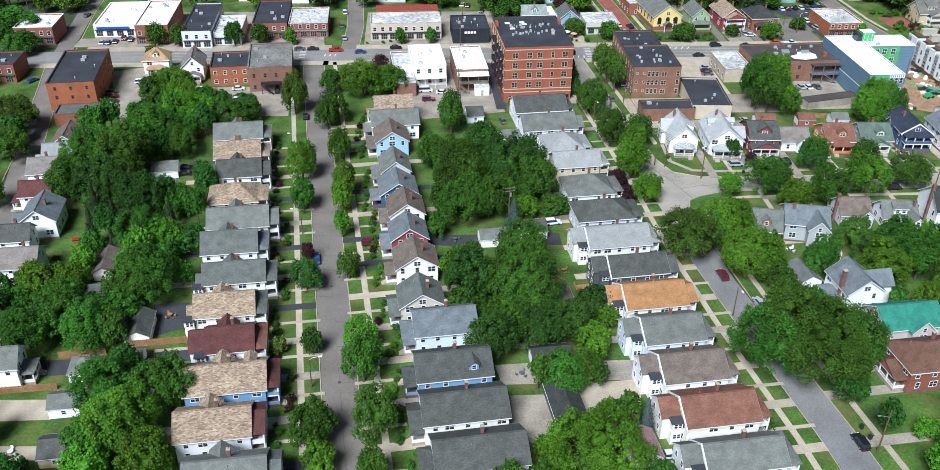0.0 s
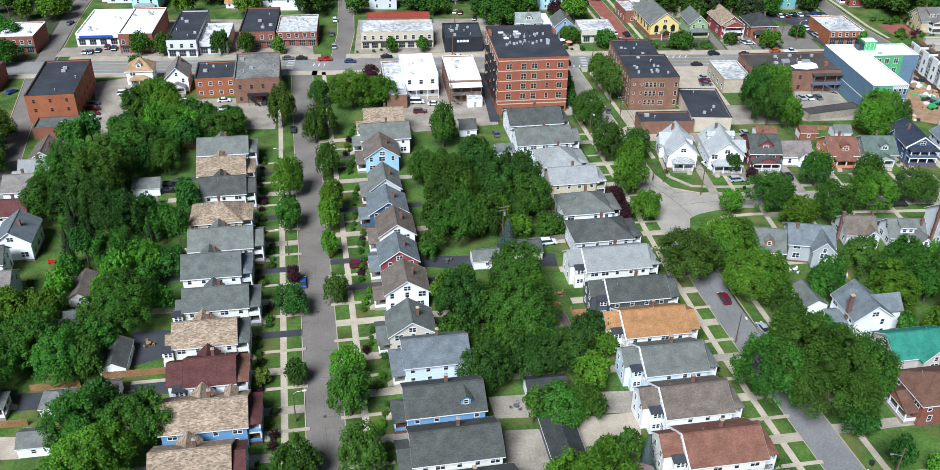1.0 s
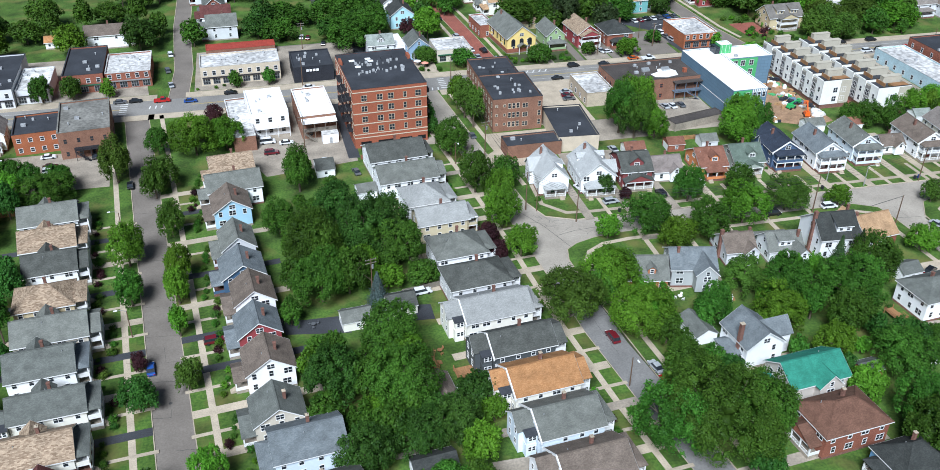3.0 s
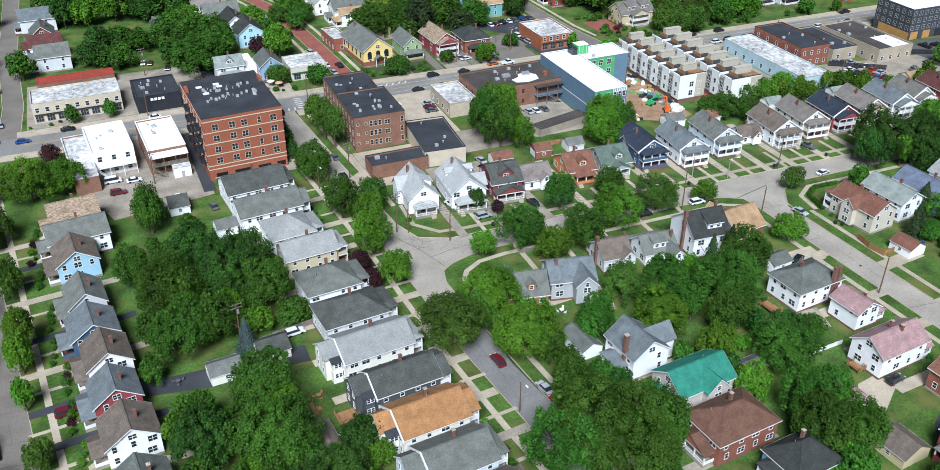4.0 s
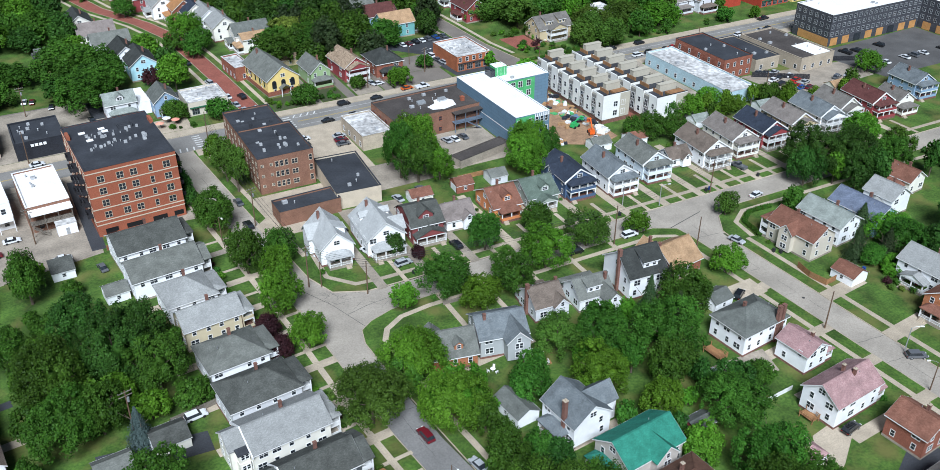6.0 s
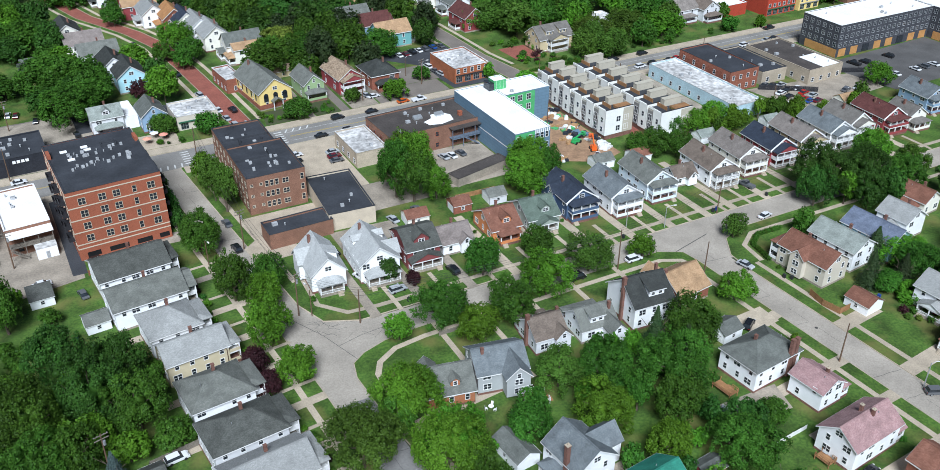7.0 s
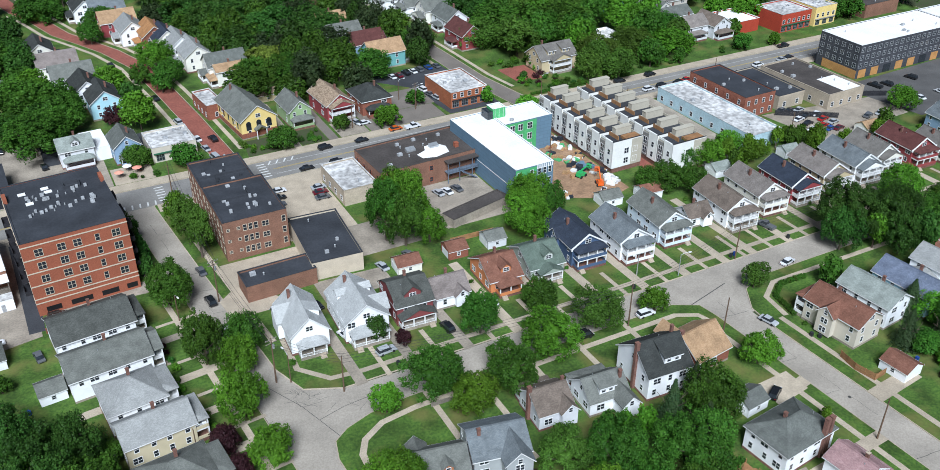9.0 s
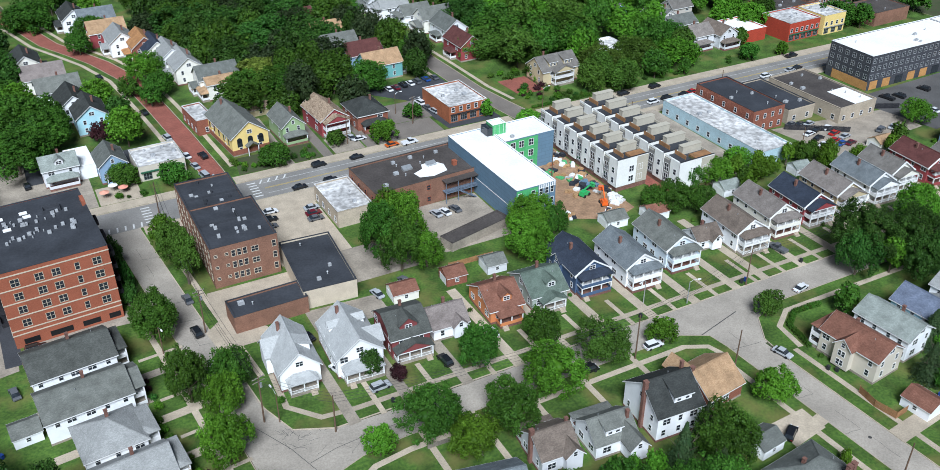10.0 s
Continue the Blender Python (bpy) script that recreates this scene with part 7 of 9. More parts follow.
def car(x, y, yaw, colour, kind):
    L, W, hb, hr, *_ = CAR_SHAPE[kind]
    on_road = abs(x - s1(y)) < 4 or (abs(x - s2(y)) < 4) or (abs(x - s4(y)) < 4.3 and y < 236) or 230.4 < y < 238.7 and 80 < x or abs(y - 346) < 6.3 or y > 360 and 50 < x < 97
    c = thing("pickup_truck" if kind == "pickup" else "van" if kind == "van" else "car", x, y, yaw, f"{colour} {CAR_WORDS[kind]} parked on {'the street' if on_road else 'paving'}", "car", "parked cars", z=-0.145 if on_road else 0.04)
    body, top, glass, tyre, rim, head, tail = car_meshes(kind)
    for n, me in (("body", body), ("roof", top)):
        o = part(n, me, None, c)
        o.material_slots[0].link = "OBJECT"
        o.material_slots[0].material = CAR_PAINT[colour]
    part("glass", glass, None, c)
    for sx in (-1, 1):
        for sy in (-1, 1):
            w = part("wheel", tyre, None, c, m=pose(sx * L * 0.3, sy * (W / 2 - 0.1), 0.34))
            if y < 190:
                part("rim", rim, None, w)
    for s in (-1, 1) if y < 240 else ():
        part("headlight", head, None, c, m=pose(L / 2 - 0.06, s * W * 0.34, hb * 0.7))
        part("tail_light", tail, None, c, m=pose(-L / 2 + 0.03, s * W * 0.36, hb * 0.75))


# ---- poles, lamps, wires ----
def utility_pole(x, y, h, kind):
    p = thing("utility_pole", x, y, (x * 7) % 20, "tall brown wooden utility pole beside the street", "pole", "utility poles")
    g = Geo()
    g.tube((0, 0, -0.2), (0.15, 0.05, h), 0.19, 0.12, 10)
    part("shaft", g, POLE, p)
    if kind == "arm":
        for z in (h - 0.4, h - 1.3):
            g = Geo()
            g.box(-1.3, -0.07, z - 0.07, 1.5, 0.07, z + 0.07)
            part("crossarm", g, WOOD_G, p)
        for xx in (-1.2, -0.5, 0.7, 1.4):
            g = Geo()
            g.tube((xx, 0, h - 0.33), (xx, 0, h - 0.1), 0.06, 0.04, 6)
            part("insulator", g, METAL, p)
        g = Geo()
        g.tube((0.45, 0, h - 2.9), (0.45, 0, h - 1.9), 0.3, 0.3, 10)
        part("transformer", g, METAL, p, "gray transformer can")
    elif kind == "lampN":
        g = Geo()
        g.tube((0.1, 0, h - 1.8), (-1.8, 0.2, h - 1.3), 0.05, 0.04, 6)
        g.box(-2.3, 0.05, h - 1.4, -1.7, 0.35, h - 1.25)
        part("lamp_arm", g, METAL, p)


def street_lamp(x, y, h, turn):
    p = thing("street_lamp", x, y, turn, "brown street lamp pole with a gray metal arm" if h > 7.5 else "gray metal street lamp with a curved arm", "lamp", "street lamps")
    g = Geo()
    g.tube((0, 0, -0.1), (0, 0, h - 0.6), 0.15, 0.10, 8)
    part("shaft", g, POLE if h > 7.5 else METAL, p)
    g = Geo()
    g.tube((0, 0, h - 0.7), (0.8, 0, h - 0.15), 0.05, 0.045, 6)
    g.tube((0.8, 0, h - 0.15), (2.0, 0, h), 0.045, 0.04, 6)
    part("arm", g, METAL, p)
    g = Geo()
    g.box(1.9, -0.16, h - 0.08, 2.7, 0.16, h + 0.1)
    part("lantern", g, TRIM, p)


def wire(a, b, sag=0.8, n=10):
    """One sagging cable from a to b, swept as a single closed tube."""
    A, B = Vector(a), Vector(b)
    y = (B - A).cross(Vector((0, 0, 1))).normalized() * 0.035
    z = Vector((0, 0, 0.035))
    rings = []
    for i in range(n + 1):
        p = A.lerp(B, i / n) - Vector((0, 0, sag * 4 * (i / n) * (1 - i / n)))
        rings.append([tuple(p + o) for o in (y, z, -y, -z)])
    verts = [p for r in rings for p in r]
    faces = [(4 * i + k, 4 * i + (k + 1) % 4, 4 * i + 4 + (k + 1) % 4, 4 * i + 4 + k) for i in range(n) for k in range(4)]
    faces += [(3, 2, 1, 0), tuple(4 * n + k for k in range(4))]
    me = bpy.data.meshes.new("power_line")
    me.from_pydata(verts, [], faces)
    me.materials.append(AWNING[1])
    tagged(new("power_line", me), "thin black power line strung between poles", "cable")


# ---- shrubs and small yard things ----
SHRUB_N = [0]


def shrub(x, y, r, kind="mid", h=None):
    SHRUB_N[0] += 1
    hh = h or r * 1.5
    s = new("shrub", crown_mesh(kind, 2, "round", SHRUB_N[0] % 3, 0))
    s.matrix_basis = pose(x, y, hh * 0.42, 0, 0, (SHRUB_N[0] * 61) % 360) @ Matrix.Diagonal((r / 2, r / 2, hh / 3.6, 1))
    tagged(s, f"rounded {LEAF_WORDS[kind]} garden shrub", "shrub", "garden shrubs")


def inside(x, y, margin=0.0):
    for fx, fy, a, l, w in FOOT:
        dx, dy = x - fx, y - fy
        if abs(dx) > l + w or abs(dy) > l + w:
            continue
        c, s = math.cos(radians(a)), math.sin(radians(a))
        if abs(dx * c + dy * s) < l / 2 + margin and abs(-dx * s + dy * c) < w / 2 + margin:
            return True
    return False


BRICK_X, BRICK_Y = [p[0] for p in BRICK_LINE], [p[1] for p in BRICK_LINE]


SIDE_X, SIDE_Y = [p[0] for p in SIDE_LINE], [p[1] for p in SIDE_LINE]


def near_road(x, y, m=7.0):
    return abs(x - s1(y)) < m and y < 345 or abs(x - s2(y)) < m and y < 345 or abs(x - s4(y)) < m + 1 and y < 240 or abs(y - 234.5) < m + 1 and x > 68 or abs(y - 346) < 11 or abs(x - np.interp(y, BRICK_Y, BRICK_X)) < m + 6 and y > 346 or abs(x - np.interp(y, SIDE_Y, SIDE_X)) < m and y > 346


PLANTED = []
KIND_LIST = list(LEAVES)


def wood(x0, y0, x1, y1, n, r0, r1, h0, h1, kinds, seed, leaf=0.36, dense=200, gap=0.7):
    """Garden trees that fill a stretch of back gardens, clear of buildings and streets, as one growth."""
    rs = random.Random(seed)
    V, Fc, Mi, base, done = [], [], [], 0, 0
    bark = len(KIND_LIST)
    for _ in range(n * 14):
        if done >= n:
            break
        x, y, r = rs.uniform(x0, x1), rs.uniform(y0, y1), rs.uniform(r0, r1)
        if y > np.interp(x, (-200, -70, -30, 55, 182, 315, 420), (440, 450, 530, 570, 530, 445, 395)):
            continue
        if inside(x, y, r * 0.25) or y > 350 and (inside(x, y + 5, 1) or inside(x, y + 10, 0) or inside(x, y + 16, -1)) or near_road(x, y, 6 + r * 0.5) or any((x - a) ** 2 + (y - b) ** 2 < (gap * (r + c)) ** 2 for a, b, c in PLANTED):
            continue
        PLANTED.append((x, y, r))
        h, kind = rs.uniform(h0, h1), rs.choice(kinds)
        size = max(2, min(7, round(r)))
        v, f = crown_arrays(size, "round", rs.randrange(3), leaf, dense)
        vert = min(max(h * 0.46 / r, 0.62), 1.35)
        a = rs.uniform(0, 6.28)
        rot = np.array([[math.cos(a), -math.sin(a), 0], [math.sin(a), math.cos(a), 0], [0, 0, 1]])
        w = (v * np.array([r / size, r / size, r * vert / size])) @ rot.T + np.array([x, y, h - r * vert * 0.98])
        V.append(w)
        Fc += [tuple(base + k for k in q) for q in f]
        Mi += [KIND_LIST.index(kind)] * len(f)
        base += len(w)
        ring = [(x + 0.25 * math.cos(k * 1.047) * (1 if z < 1 else 0.6), y + 0.25 * math.sin(k * 1.047) * (1 if z < 1 else 0.6), z) for z in (-0.1, h * 0.7) for k in range(6)]
        V.append(np.array(ring))
        Fc += [(base + k, base + (k + 1) % 6, base + 6 + (k + 1) % 6, base + 6 + k) for k in range(6)]
        Mi += [bark] * 6
        base += 12
        done += 1
    me = bpy.data.meshes.new("garden_trees")
    me.from_pydata(np.concatenate(V).tolist(), [], Fc)
    for k in KIND_LIST:
        me.materials.append(LEAVES[k])
    me.materials.append(BARK)
    me.polygons.foreach_set("material_index", Mi)
    me.polygons.foreach_set("use_smooth", [True] * len(Fc))
    tagged(new("garden_trees", me), "dense growth of green trees filling back gardens", "trees", "", "stuff")


# ---- garages ----
garage(-72.4, 155.2, 5.5, 6, 6.5, "gray", "white", "hip")
garage(-63.7, 157.8, 5.5, 6, 6.5, "brown", "white", "gable")
garage(-64.2, 168.9, 95, 6, 10, "dark", "cream", "gable")
garage(-73.0, 144.2, 5.5, 6, 6.5, "gray", "white", "gable")
garage(-70.4, 131.0, 5.5, 7, 6.5, "dark", "ochre", "gable")
garage(-75.7, 247.1, 5.5, 7, 8, "gray", "white", "gable")
garage(-73.2, 236.5, 5.5, 5, 6, "gray", "white", "gable")
garage(-70.7, 211.2, 5.5, 5, 6, "gray", "white", "hip")
garage(-79.2, 195.9, 95, 5, 11, "brown", "beige", "gable")
garage(-77.5, 183.2, 5.5, 6, 7, "slate", "white", "gable")
garage(29.4, 138.7, 96, 7, 13, "black", "charcoal", "gable")
garage(28.2, 154.8, 6, 6, 9, "black", "graywall", "gable")
garage(34.2, 175.6, 96, 5, 9, "brown", "cream", "gable")
garage(42.5, 126.2, 96, 6.5, 8, "pink", "white", "gable")
garage(19.4, 205.0, 6, 6, 7.5, "gray", "cream", "gable")
garage(30.5, 208.5, 6, 7, 7.5, "dark", "cream", "gable")
garage(96.4, 183.7, -84, 6, 9, "slate", "white", "gable")
garage(126.5, 161.8, 6, 4.5, 6, "slate", "redwall", "gable")
garage(139.1, 130.7, -84, 8, 8, "brown", "ochre", "gable")
garage(138.7, 145.3, 6, 6, 8, "pink", "white", "hip")
garage(196.9, 187.0, -84, 6.5, 7, "redbrown", "white", "gable")
garage(159.2, 194.2, 6, 6, 6.5, "slate", "white", "gable")
garage(117.4, 275.5, -3, 6, 7, "redbrown", "cream", "gable")
garage(131.7, 276.0, -3, 6, 6, "redbrown", "brick", "gable")
garage(143.3, 275.9, -3, 6, 6, "gray", "palegray", "gable")
garage(196.8, 277.4, -3, 6, 7, "redbrown", "white", "gable")
garage(184.0, 279.6, -3, 6, 7, "gray", "white", "gable")
garage(225.0, 278.7, -3, 6, 7, "sage", "white", "gable")
garage(253.2, 278.1, -3, 5, 6, "sage", "white", "gable")
garage(19.5, 283.8, 3, 8, 6, "dark", "white", "gable")
garage(30.0, 266.2, 6, 6, 6, "gray", "white", "gable")
garage(118.6, 400.6, 2, 6, 8, "tan", "ochre", "gable")
garage(32.9, 452.7, 2, 7, 6, "slate", "cream", "gable")
garage(249.0, 295.7, 0, 6, 7, "orangetan", "cream", "gable")
garage(290.2, 278.7, 0, 6, 7, "orangetan", "cream", "gable")


# ---- parked cars ----
car(86.9, 126.9, 96, "black", "suv")
car(47.9, 125.0, 6, "white", "sedan")
car(-26.7, 197.8, 96, "blue", "sedan")
car(76.6, 186.2, 96, "maroon", "suv")
car(36.9, 213.4, 8, "white", "suv")
car(-70.6, 249.8, 6, "black", "sedan")
car(-69.9, 246.2, 6, "black", "sedan")
car(-13.1, 204.8, 6, "maroon", "suv")
car(92.2, 231.6, 3, "white", "sedan")
car(141.4, 229.6, 0, "black", "van")
car(-93.9, 240.3, 30, "blue", "sedan")
car(-100.7, 318.6, 6, "white", "suv")
car(-109.1, 309.9, 6, "gray", "sedan")
car(-107.9, 305.5, 6, "maroon", "suv")
car(-106.8, 301.2, 6, "maroon", "sedan")
car(-105.8, 297.6, 6, "white", "suv")
car(-64.4, 311.3, 6, "white", "sedan")
car(-62.8, 304.1, 6, "black", "sedan")
car(-50.3, 309.2, 96, "black", "sedan")
car(-37.9, 286.4, 96, "black", "sedan")
car(-62.3, 300.9, 6, "white", "suv")
car(-46.5, 352.1, 2, "gray", "sedan")
car(-41.2, 351.9, 2, "black", "sedan")
car(-32.0, 350.3, 2, "red", "pickup")
car(-22.1, 348.0, 2, "blue", "sedan")
car(-8.1, 352.4, 2, "black", "sedan")
car(4.2, 299.4, 2, "maroon", "suv")
car(9.3, 305.8, 2, "white", "sedan")
car(3.3, 307.6, 2, "white", "van")
car(-140.7, 321.4, 60, "blue", "sedan")
car(-126.8, 361.0, 96, "silver", "sedan")
car(-124.4, 360.9, 96, "blue", "sedan")
car(-121.9, 362.3, 96, "black", "sedan")
car(-119.2, 365.8, 96, "maroon", "suv")
car(-116.2, 364.3, 96, "black", "suv")
car(-143.0, 396.1, 80, "gray", "sedan")
car(-31.2, 397.0, 100, "white", "suv")
car(-31.4, 379.3, 100, "gray", "suv")
car(-29.5, 364.3, 100, "silver", "sedan")
car(92.9, 255.3, 105, "white", "pickup")
car(90.8, 270.2, 105, "black", "sedan")
car(91.6, 286.9, 105, "gray", "suv")
car(115.1, 247.5, 95, "black", "suv")
car(159.7, 229.8, 0, "white", "suv")
car(206.9, 231.0, 12, "white", "sedan")
car(183.9, 213.9, -76, "silver", "sedan")
car(166.6, 193.9, 30, "black", "suv")
car(214.9, 247.4, 100, "gray", "pickup")
car(129.0, 251.7, 100, "white", "suv")
car(98.9, 246.1, 5, "silver", "suv")
car(28.9, 280.7, 100, "gray", "sedan")
car(34.7, 295.1, 2, "black", "suv")
car(123.3, 352.0, 6, "black", "suv")
car(123.0, 340.4, 6, "black", "suv")
car(113.2, 340.8, 6, "black", "sedan")
car(135.9, 351.5, 6, "black", "sedan")
car(149.4, 354.2, 4, "orange", "sedan")
car(155.2, 353.1, 4, "white", "pickup")
car(100.7, 330.4, 0, "white", "sedan")
car(99.3, 326.2, 0, "black", "sedan")
car(98.1, 322.3, 0, "gray", "sedan")
car(112.1, 327.1, 0, "silver", "sedan")
car(111.5, 323.9, 0, "maroon", "sedan")
car(111.1, 320.7, 0, "gray", "sedan")
car(142.2, 307.1, 100, "silver", "sedan")
car(144.9, 306.8, 100, "white", "sedan")
car(148.3, 307.0, 100, "gray", "sedan")
car(82.7, 418.6, 100, "black", "suv")
car(85.4, 394.5, 100, "silver", "suv")
car(92.6, 375.5, 100, "black", "suv")
car(87.9, 378.0, 100, "white", "sedan")
car(88.7, 369.5, 100, "silver", "sedan")
car(89.7, 361.3, 100, "silver", "van")
car(74.2, 461.3, 100, "black", "sedan")
car(69.6, 438.2, 100, "black", "sedan")
car(172.1, 381.1, 100, "white", "suv")
car(172.6, 376.0, 100, "gray", "sedan")
car(173.4, 372.0, 100, "silver", "suv")
car(175.1, 368.7, 100, "black", "sedan")
car(175.3, 364.0, 100, "maroon", "sedan")
car(167.2, 397.7, 95, "white", "sedan")
car(170.2, 398.0, 95, "maroon", "sedan")
car(173.6, 398.9, 95, "black", "suv")
car(176.7, 399.2, 95, "white", "sedan")
car(179.7, 399.7, 95, "gray", "suv")
car(183.7, 400.2, 95, "blue", "sedan")
car(187.2, 400.3, 95, "gray", "sedan")
car(139.4, 365.7, 100, "silver", "sedan")
car(141.7, 363.4, 4, "white", "sedan")
car(241.8, 353.3, 4, "black", "suv")
car(256.3, 353.5, 4, "black", "suv")
car(226.4, 352.2, 4, "black", "suv")
car(247.1, 342.4, 4, "white", "suv")
car(253.6, 342.7, 4, "black", "suv")
car(261.7, 342.8, 4, "black", "sedan")
car(265.7, 343.2, 4, "red", "sedan")
car(300.8, 342.0, 4, "white", "suv")
car(313.6, 342.3, 4, "silver", "sedan")
car(318.0, 342.8, 4, "black", "sedan")
car(325.2, 353.3, 4, "black", "pickup")
car(324.3, 305.0, 100, "black", "pickup")
car(329.5, 304.1, 100, "black", "suv")
car(343.2, 304.5, 100, "black", "suv")
rng = random.Random(31)
for k in range(9):
    if k not in (2, 6):
        car(round(324 + k * 5.6 + rng.uniform(-0.4, 0.4), 1), 289.6, 92 + rng.uniform(-3, 3), rng.choice(("white", "silver", "black", "gray", "blue")), rng.choice(("sedan", "suv")))
car(276.6, 304.4, 10, "gray", "sedan")
car(279.3, 303.0, 10, "black", "sedan")
car(282.4, 301.9, 10, "silver", "sedan")
car(280.7, 296.8, 10, "black", "sedan")
car(285.2, 296.5, 10, "white", "sedan")
car(284.1, 292.3, 10, "red", "sedan")
car(279.8, 288.3, 10, "red", "sedan")
car(285.4, 288.9, 10, "silver", "sedan")
car(280.3, 285.4, 10, "blue", "sedan")
car(274.4, 287.6, 10, "white", "sedan")
car(276.3, 295.9, 10, "white", "sedan")
car(276.6, 292.0, 10, "black", "sedan")
car(283.2, 284.4, 10, "maroon", "sedan")
car(273.4, 284.1, 10, "black", "suv")
car(300.2, 286.9, 20, "gray", "suv")
car(305.8, 286.7, 20, "silver", "sedan")
car(283.4, 416.6, 20, "aqua", "suv")
car(333.6, 403.9, 6, "black", "sedan")
car(249.1, 451.8, 100, "red", "sedan")
car(40.8, 379.4, 96, "black", "sedan")
car(82.1, 173.9, 100, "silver", "sedan")
car(82.7, 168.9, 100, "red", "sedan")
car(140.7, 173.1, 40, "silver", "sedan")
car(154.1, 147.1, 10, "black", "suv")
car(185.8, 157.0, -26, "gray", "suv")
car(20.4, 290.0, 5, "white", "sedan")
car(21.6, 406.9, 80, "white", "sedan")
car(24.1, 405.6, 80, "maroon", "sedan")
car(29.8, 397.5, 80, "black", "sedan")
car(20.4, 352.0, 5, "white", "sedan")
car(224.4, 212.3, 0, "silver", "sedan")
car(229.7, 205.9, 100, "silver", "suv")
car(252.2, 313.8, 5, "white", "sedan")
car(111.8, 278.5, 100, "silver", "sedan")
car(120.2, 280.5, 100, "gray", "sedan")


# ---- poles and street lamps ----
utility_pole(73.6, 248.0, 12, "arm")
utility_pole(85.6, 238.4, 9.5, "plain")
utility_pole(70.4, 283.7, 12, "arm")
utility_pole(153.5, 228.4, 12, "plain")
utility_pole(171.0, 215.3, 10.5, "plain")
utility_pole(175.5, 174.4, 10.5, "plain")
utility_pole(195.9, 238.8, 11, "plain")
utility_pole(255.0, 238.6, 11, "arm")
utility_pole(89.3, 124.4, 11, "lampN")
utility_pole(131.4, 452.5, 11, "plain")
utility_pole(-80.1, 222.3, 11, "arm")
utility_pole(24.7, 215.1, 11, "arm")
utility_pole(14.8, 302.0, 11, "arm")
utility_pole(18.1, 354.7, 11, "plain")
utility_pole(20.9, 393.8, 11, "arm")
utility_pole(137.0, 362.4, 10, "plain")
utility_pole(182.8, 309.6, 10, "plain")
utility_pole(226.0, 328.2, 10, "plain")
utility_pole(263.7, 287.4, 9, "plain")
utility_pole(272.3, 335.8, 10, "plain")
utility_pole(72.6, 345.6, 10, "plain")
utility_pole(162.7, 366.7, 10, "arm")
street_lamp(74.3, 169.8, 8.5, -84)
street_lamp(-37.5, 257.6, 8, 186)
street_lamp(-31.6, 210.9, 8, 186)
street_lamp(-23.6, 148.7, 8, 6)
street_lamp(60.0, 280.2, 8, -80)
street_lamp(76.4, 246.5, 8, 100)
street_lamp(177.6, 239.6, 7, -20)
street_lamp(179.0, 147.9, 8, 150)
street_lamp(185.2, 159.7, 7, -30)
street_lamp(168.3, 244.8, 7, 200)
street_lamp(53.2, 233.7, 8, 0)
street_lamp(209.2, 357.1, 8, 0)
street_lamp(-76.0, 295.7, 8, 0)
street_lamp(160.8, 377.0, 8, 0)
street_lamp(164.3, 369.4, 8, 0)


# ---- trees, street by street ----
tree(-95.4, 243.3, 8.5, 16, "mid")
tree(-86.1, 243, 9.3, 17, "mid")
tree(-98.4, 231.4, 6.5, 13, "mid")
tree(-86.6, 226.5, 8.0, 15, "dark")
tree(-75.9, 221.4, 6.6, 13, "dark")
tree(-88.2, 219.6, 2.6, 13, "conifer")
tree(-73.3, 205.8, 5.6, 11, "mid")
tree(-65.1, 183.0, 7.6, 13, "mid")
tree(-70.8, 179.4, 4.2, 10, "mid")
tree(-91.4, 183.2, 5.1, 10, "bright")
tree(-84.4, 183.7, 4.4, 9, "bright")
tree(-82.1, 170.1, 6.7, 12, "mid")
tree(-87.5, 164.4, 5.9, 11, "mid")
tree(-74.4, 163.9, 5.5, 11, "mid")
tree(-69.1, 165.1, 4.0, 9, "mid")
tree(-64.8, 143.9, 5.6, 12, "mid")
tree(-52.5, 142.8, 5.8, 13, "mid")
tree(-58.7, 132.7, 6.9, 13, "bright")
tree(-51.6, 123.3, 5.1, 11, "bright")
tree(-84.1, 269.4, 7.7, 12, "mid")
tree(-84.8, 302.8, 7.2, 11, "bright")
tree(-73.4, 282.0, 6.3, 11, "bright")
tree(-59.6, 280.6, 7.0, 9, "mid")
tree(-73.4, 258.3, 5.5, 10, "mid")
tree(-129.8, 277.7, 7.4, 12, "olive")
tree(-124.8, 257.9, 6.2, 10, "mid")
tree(-164.2, 370.3, 10.6, 12, "mid")
tree(-153.8, 349.9, 6.6, 9, "mid")
tree(-34.4, 241.8, 4.6, 12, "bright")
tree(-41.6, 290, 4.8, 14, "olive")
tree(-32.4, 223.6, 3.6, 10, "mid")
tree(-27.9, 184.7, 3.7, 8, "dark")
tree(-24.2, 159.8, 2.2, 6.5, "dark")
tree(-31.8, 159.9, 1.9, 4, "yellow")
tree(-21.7, 131.6, 4.3, 10, "mid")
tree(-19.9, 123.7, 3.3, 8, "bright")
tree(-28.7, 197.6, 1.7, 5, "purple")
tree(-30.7, 306.7, 3.5, 9, "mid")
tree(-28.0, 282.8, 4.5, 10, "mid")
tree(-24.2, 254.5, 3.8, 10, "mid")
tree(-21.3, 231, 3.6, 11, "bright")
tree(-21.4, 222, 3.2, 10, "bright")
tree(-20.7, 208.9, 2.3, 8, "bright")
tree(-17.9, 189.1, 2.7, 8, "olive")
tree(-13.6, 160.5, 3.5, 9, "bright")
tree(-12.6, 150, 4.2, 12, "mid")
tree(-9.6, 132.7, 4.6, 12, "olive")
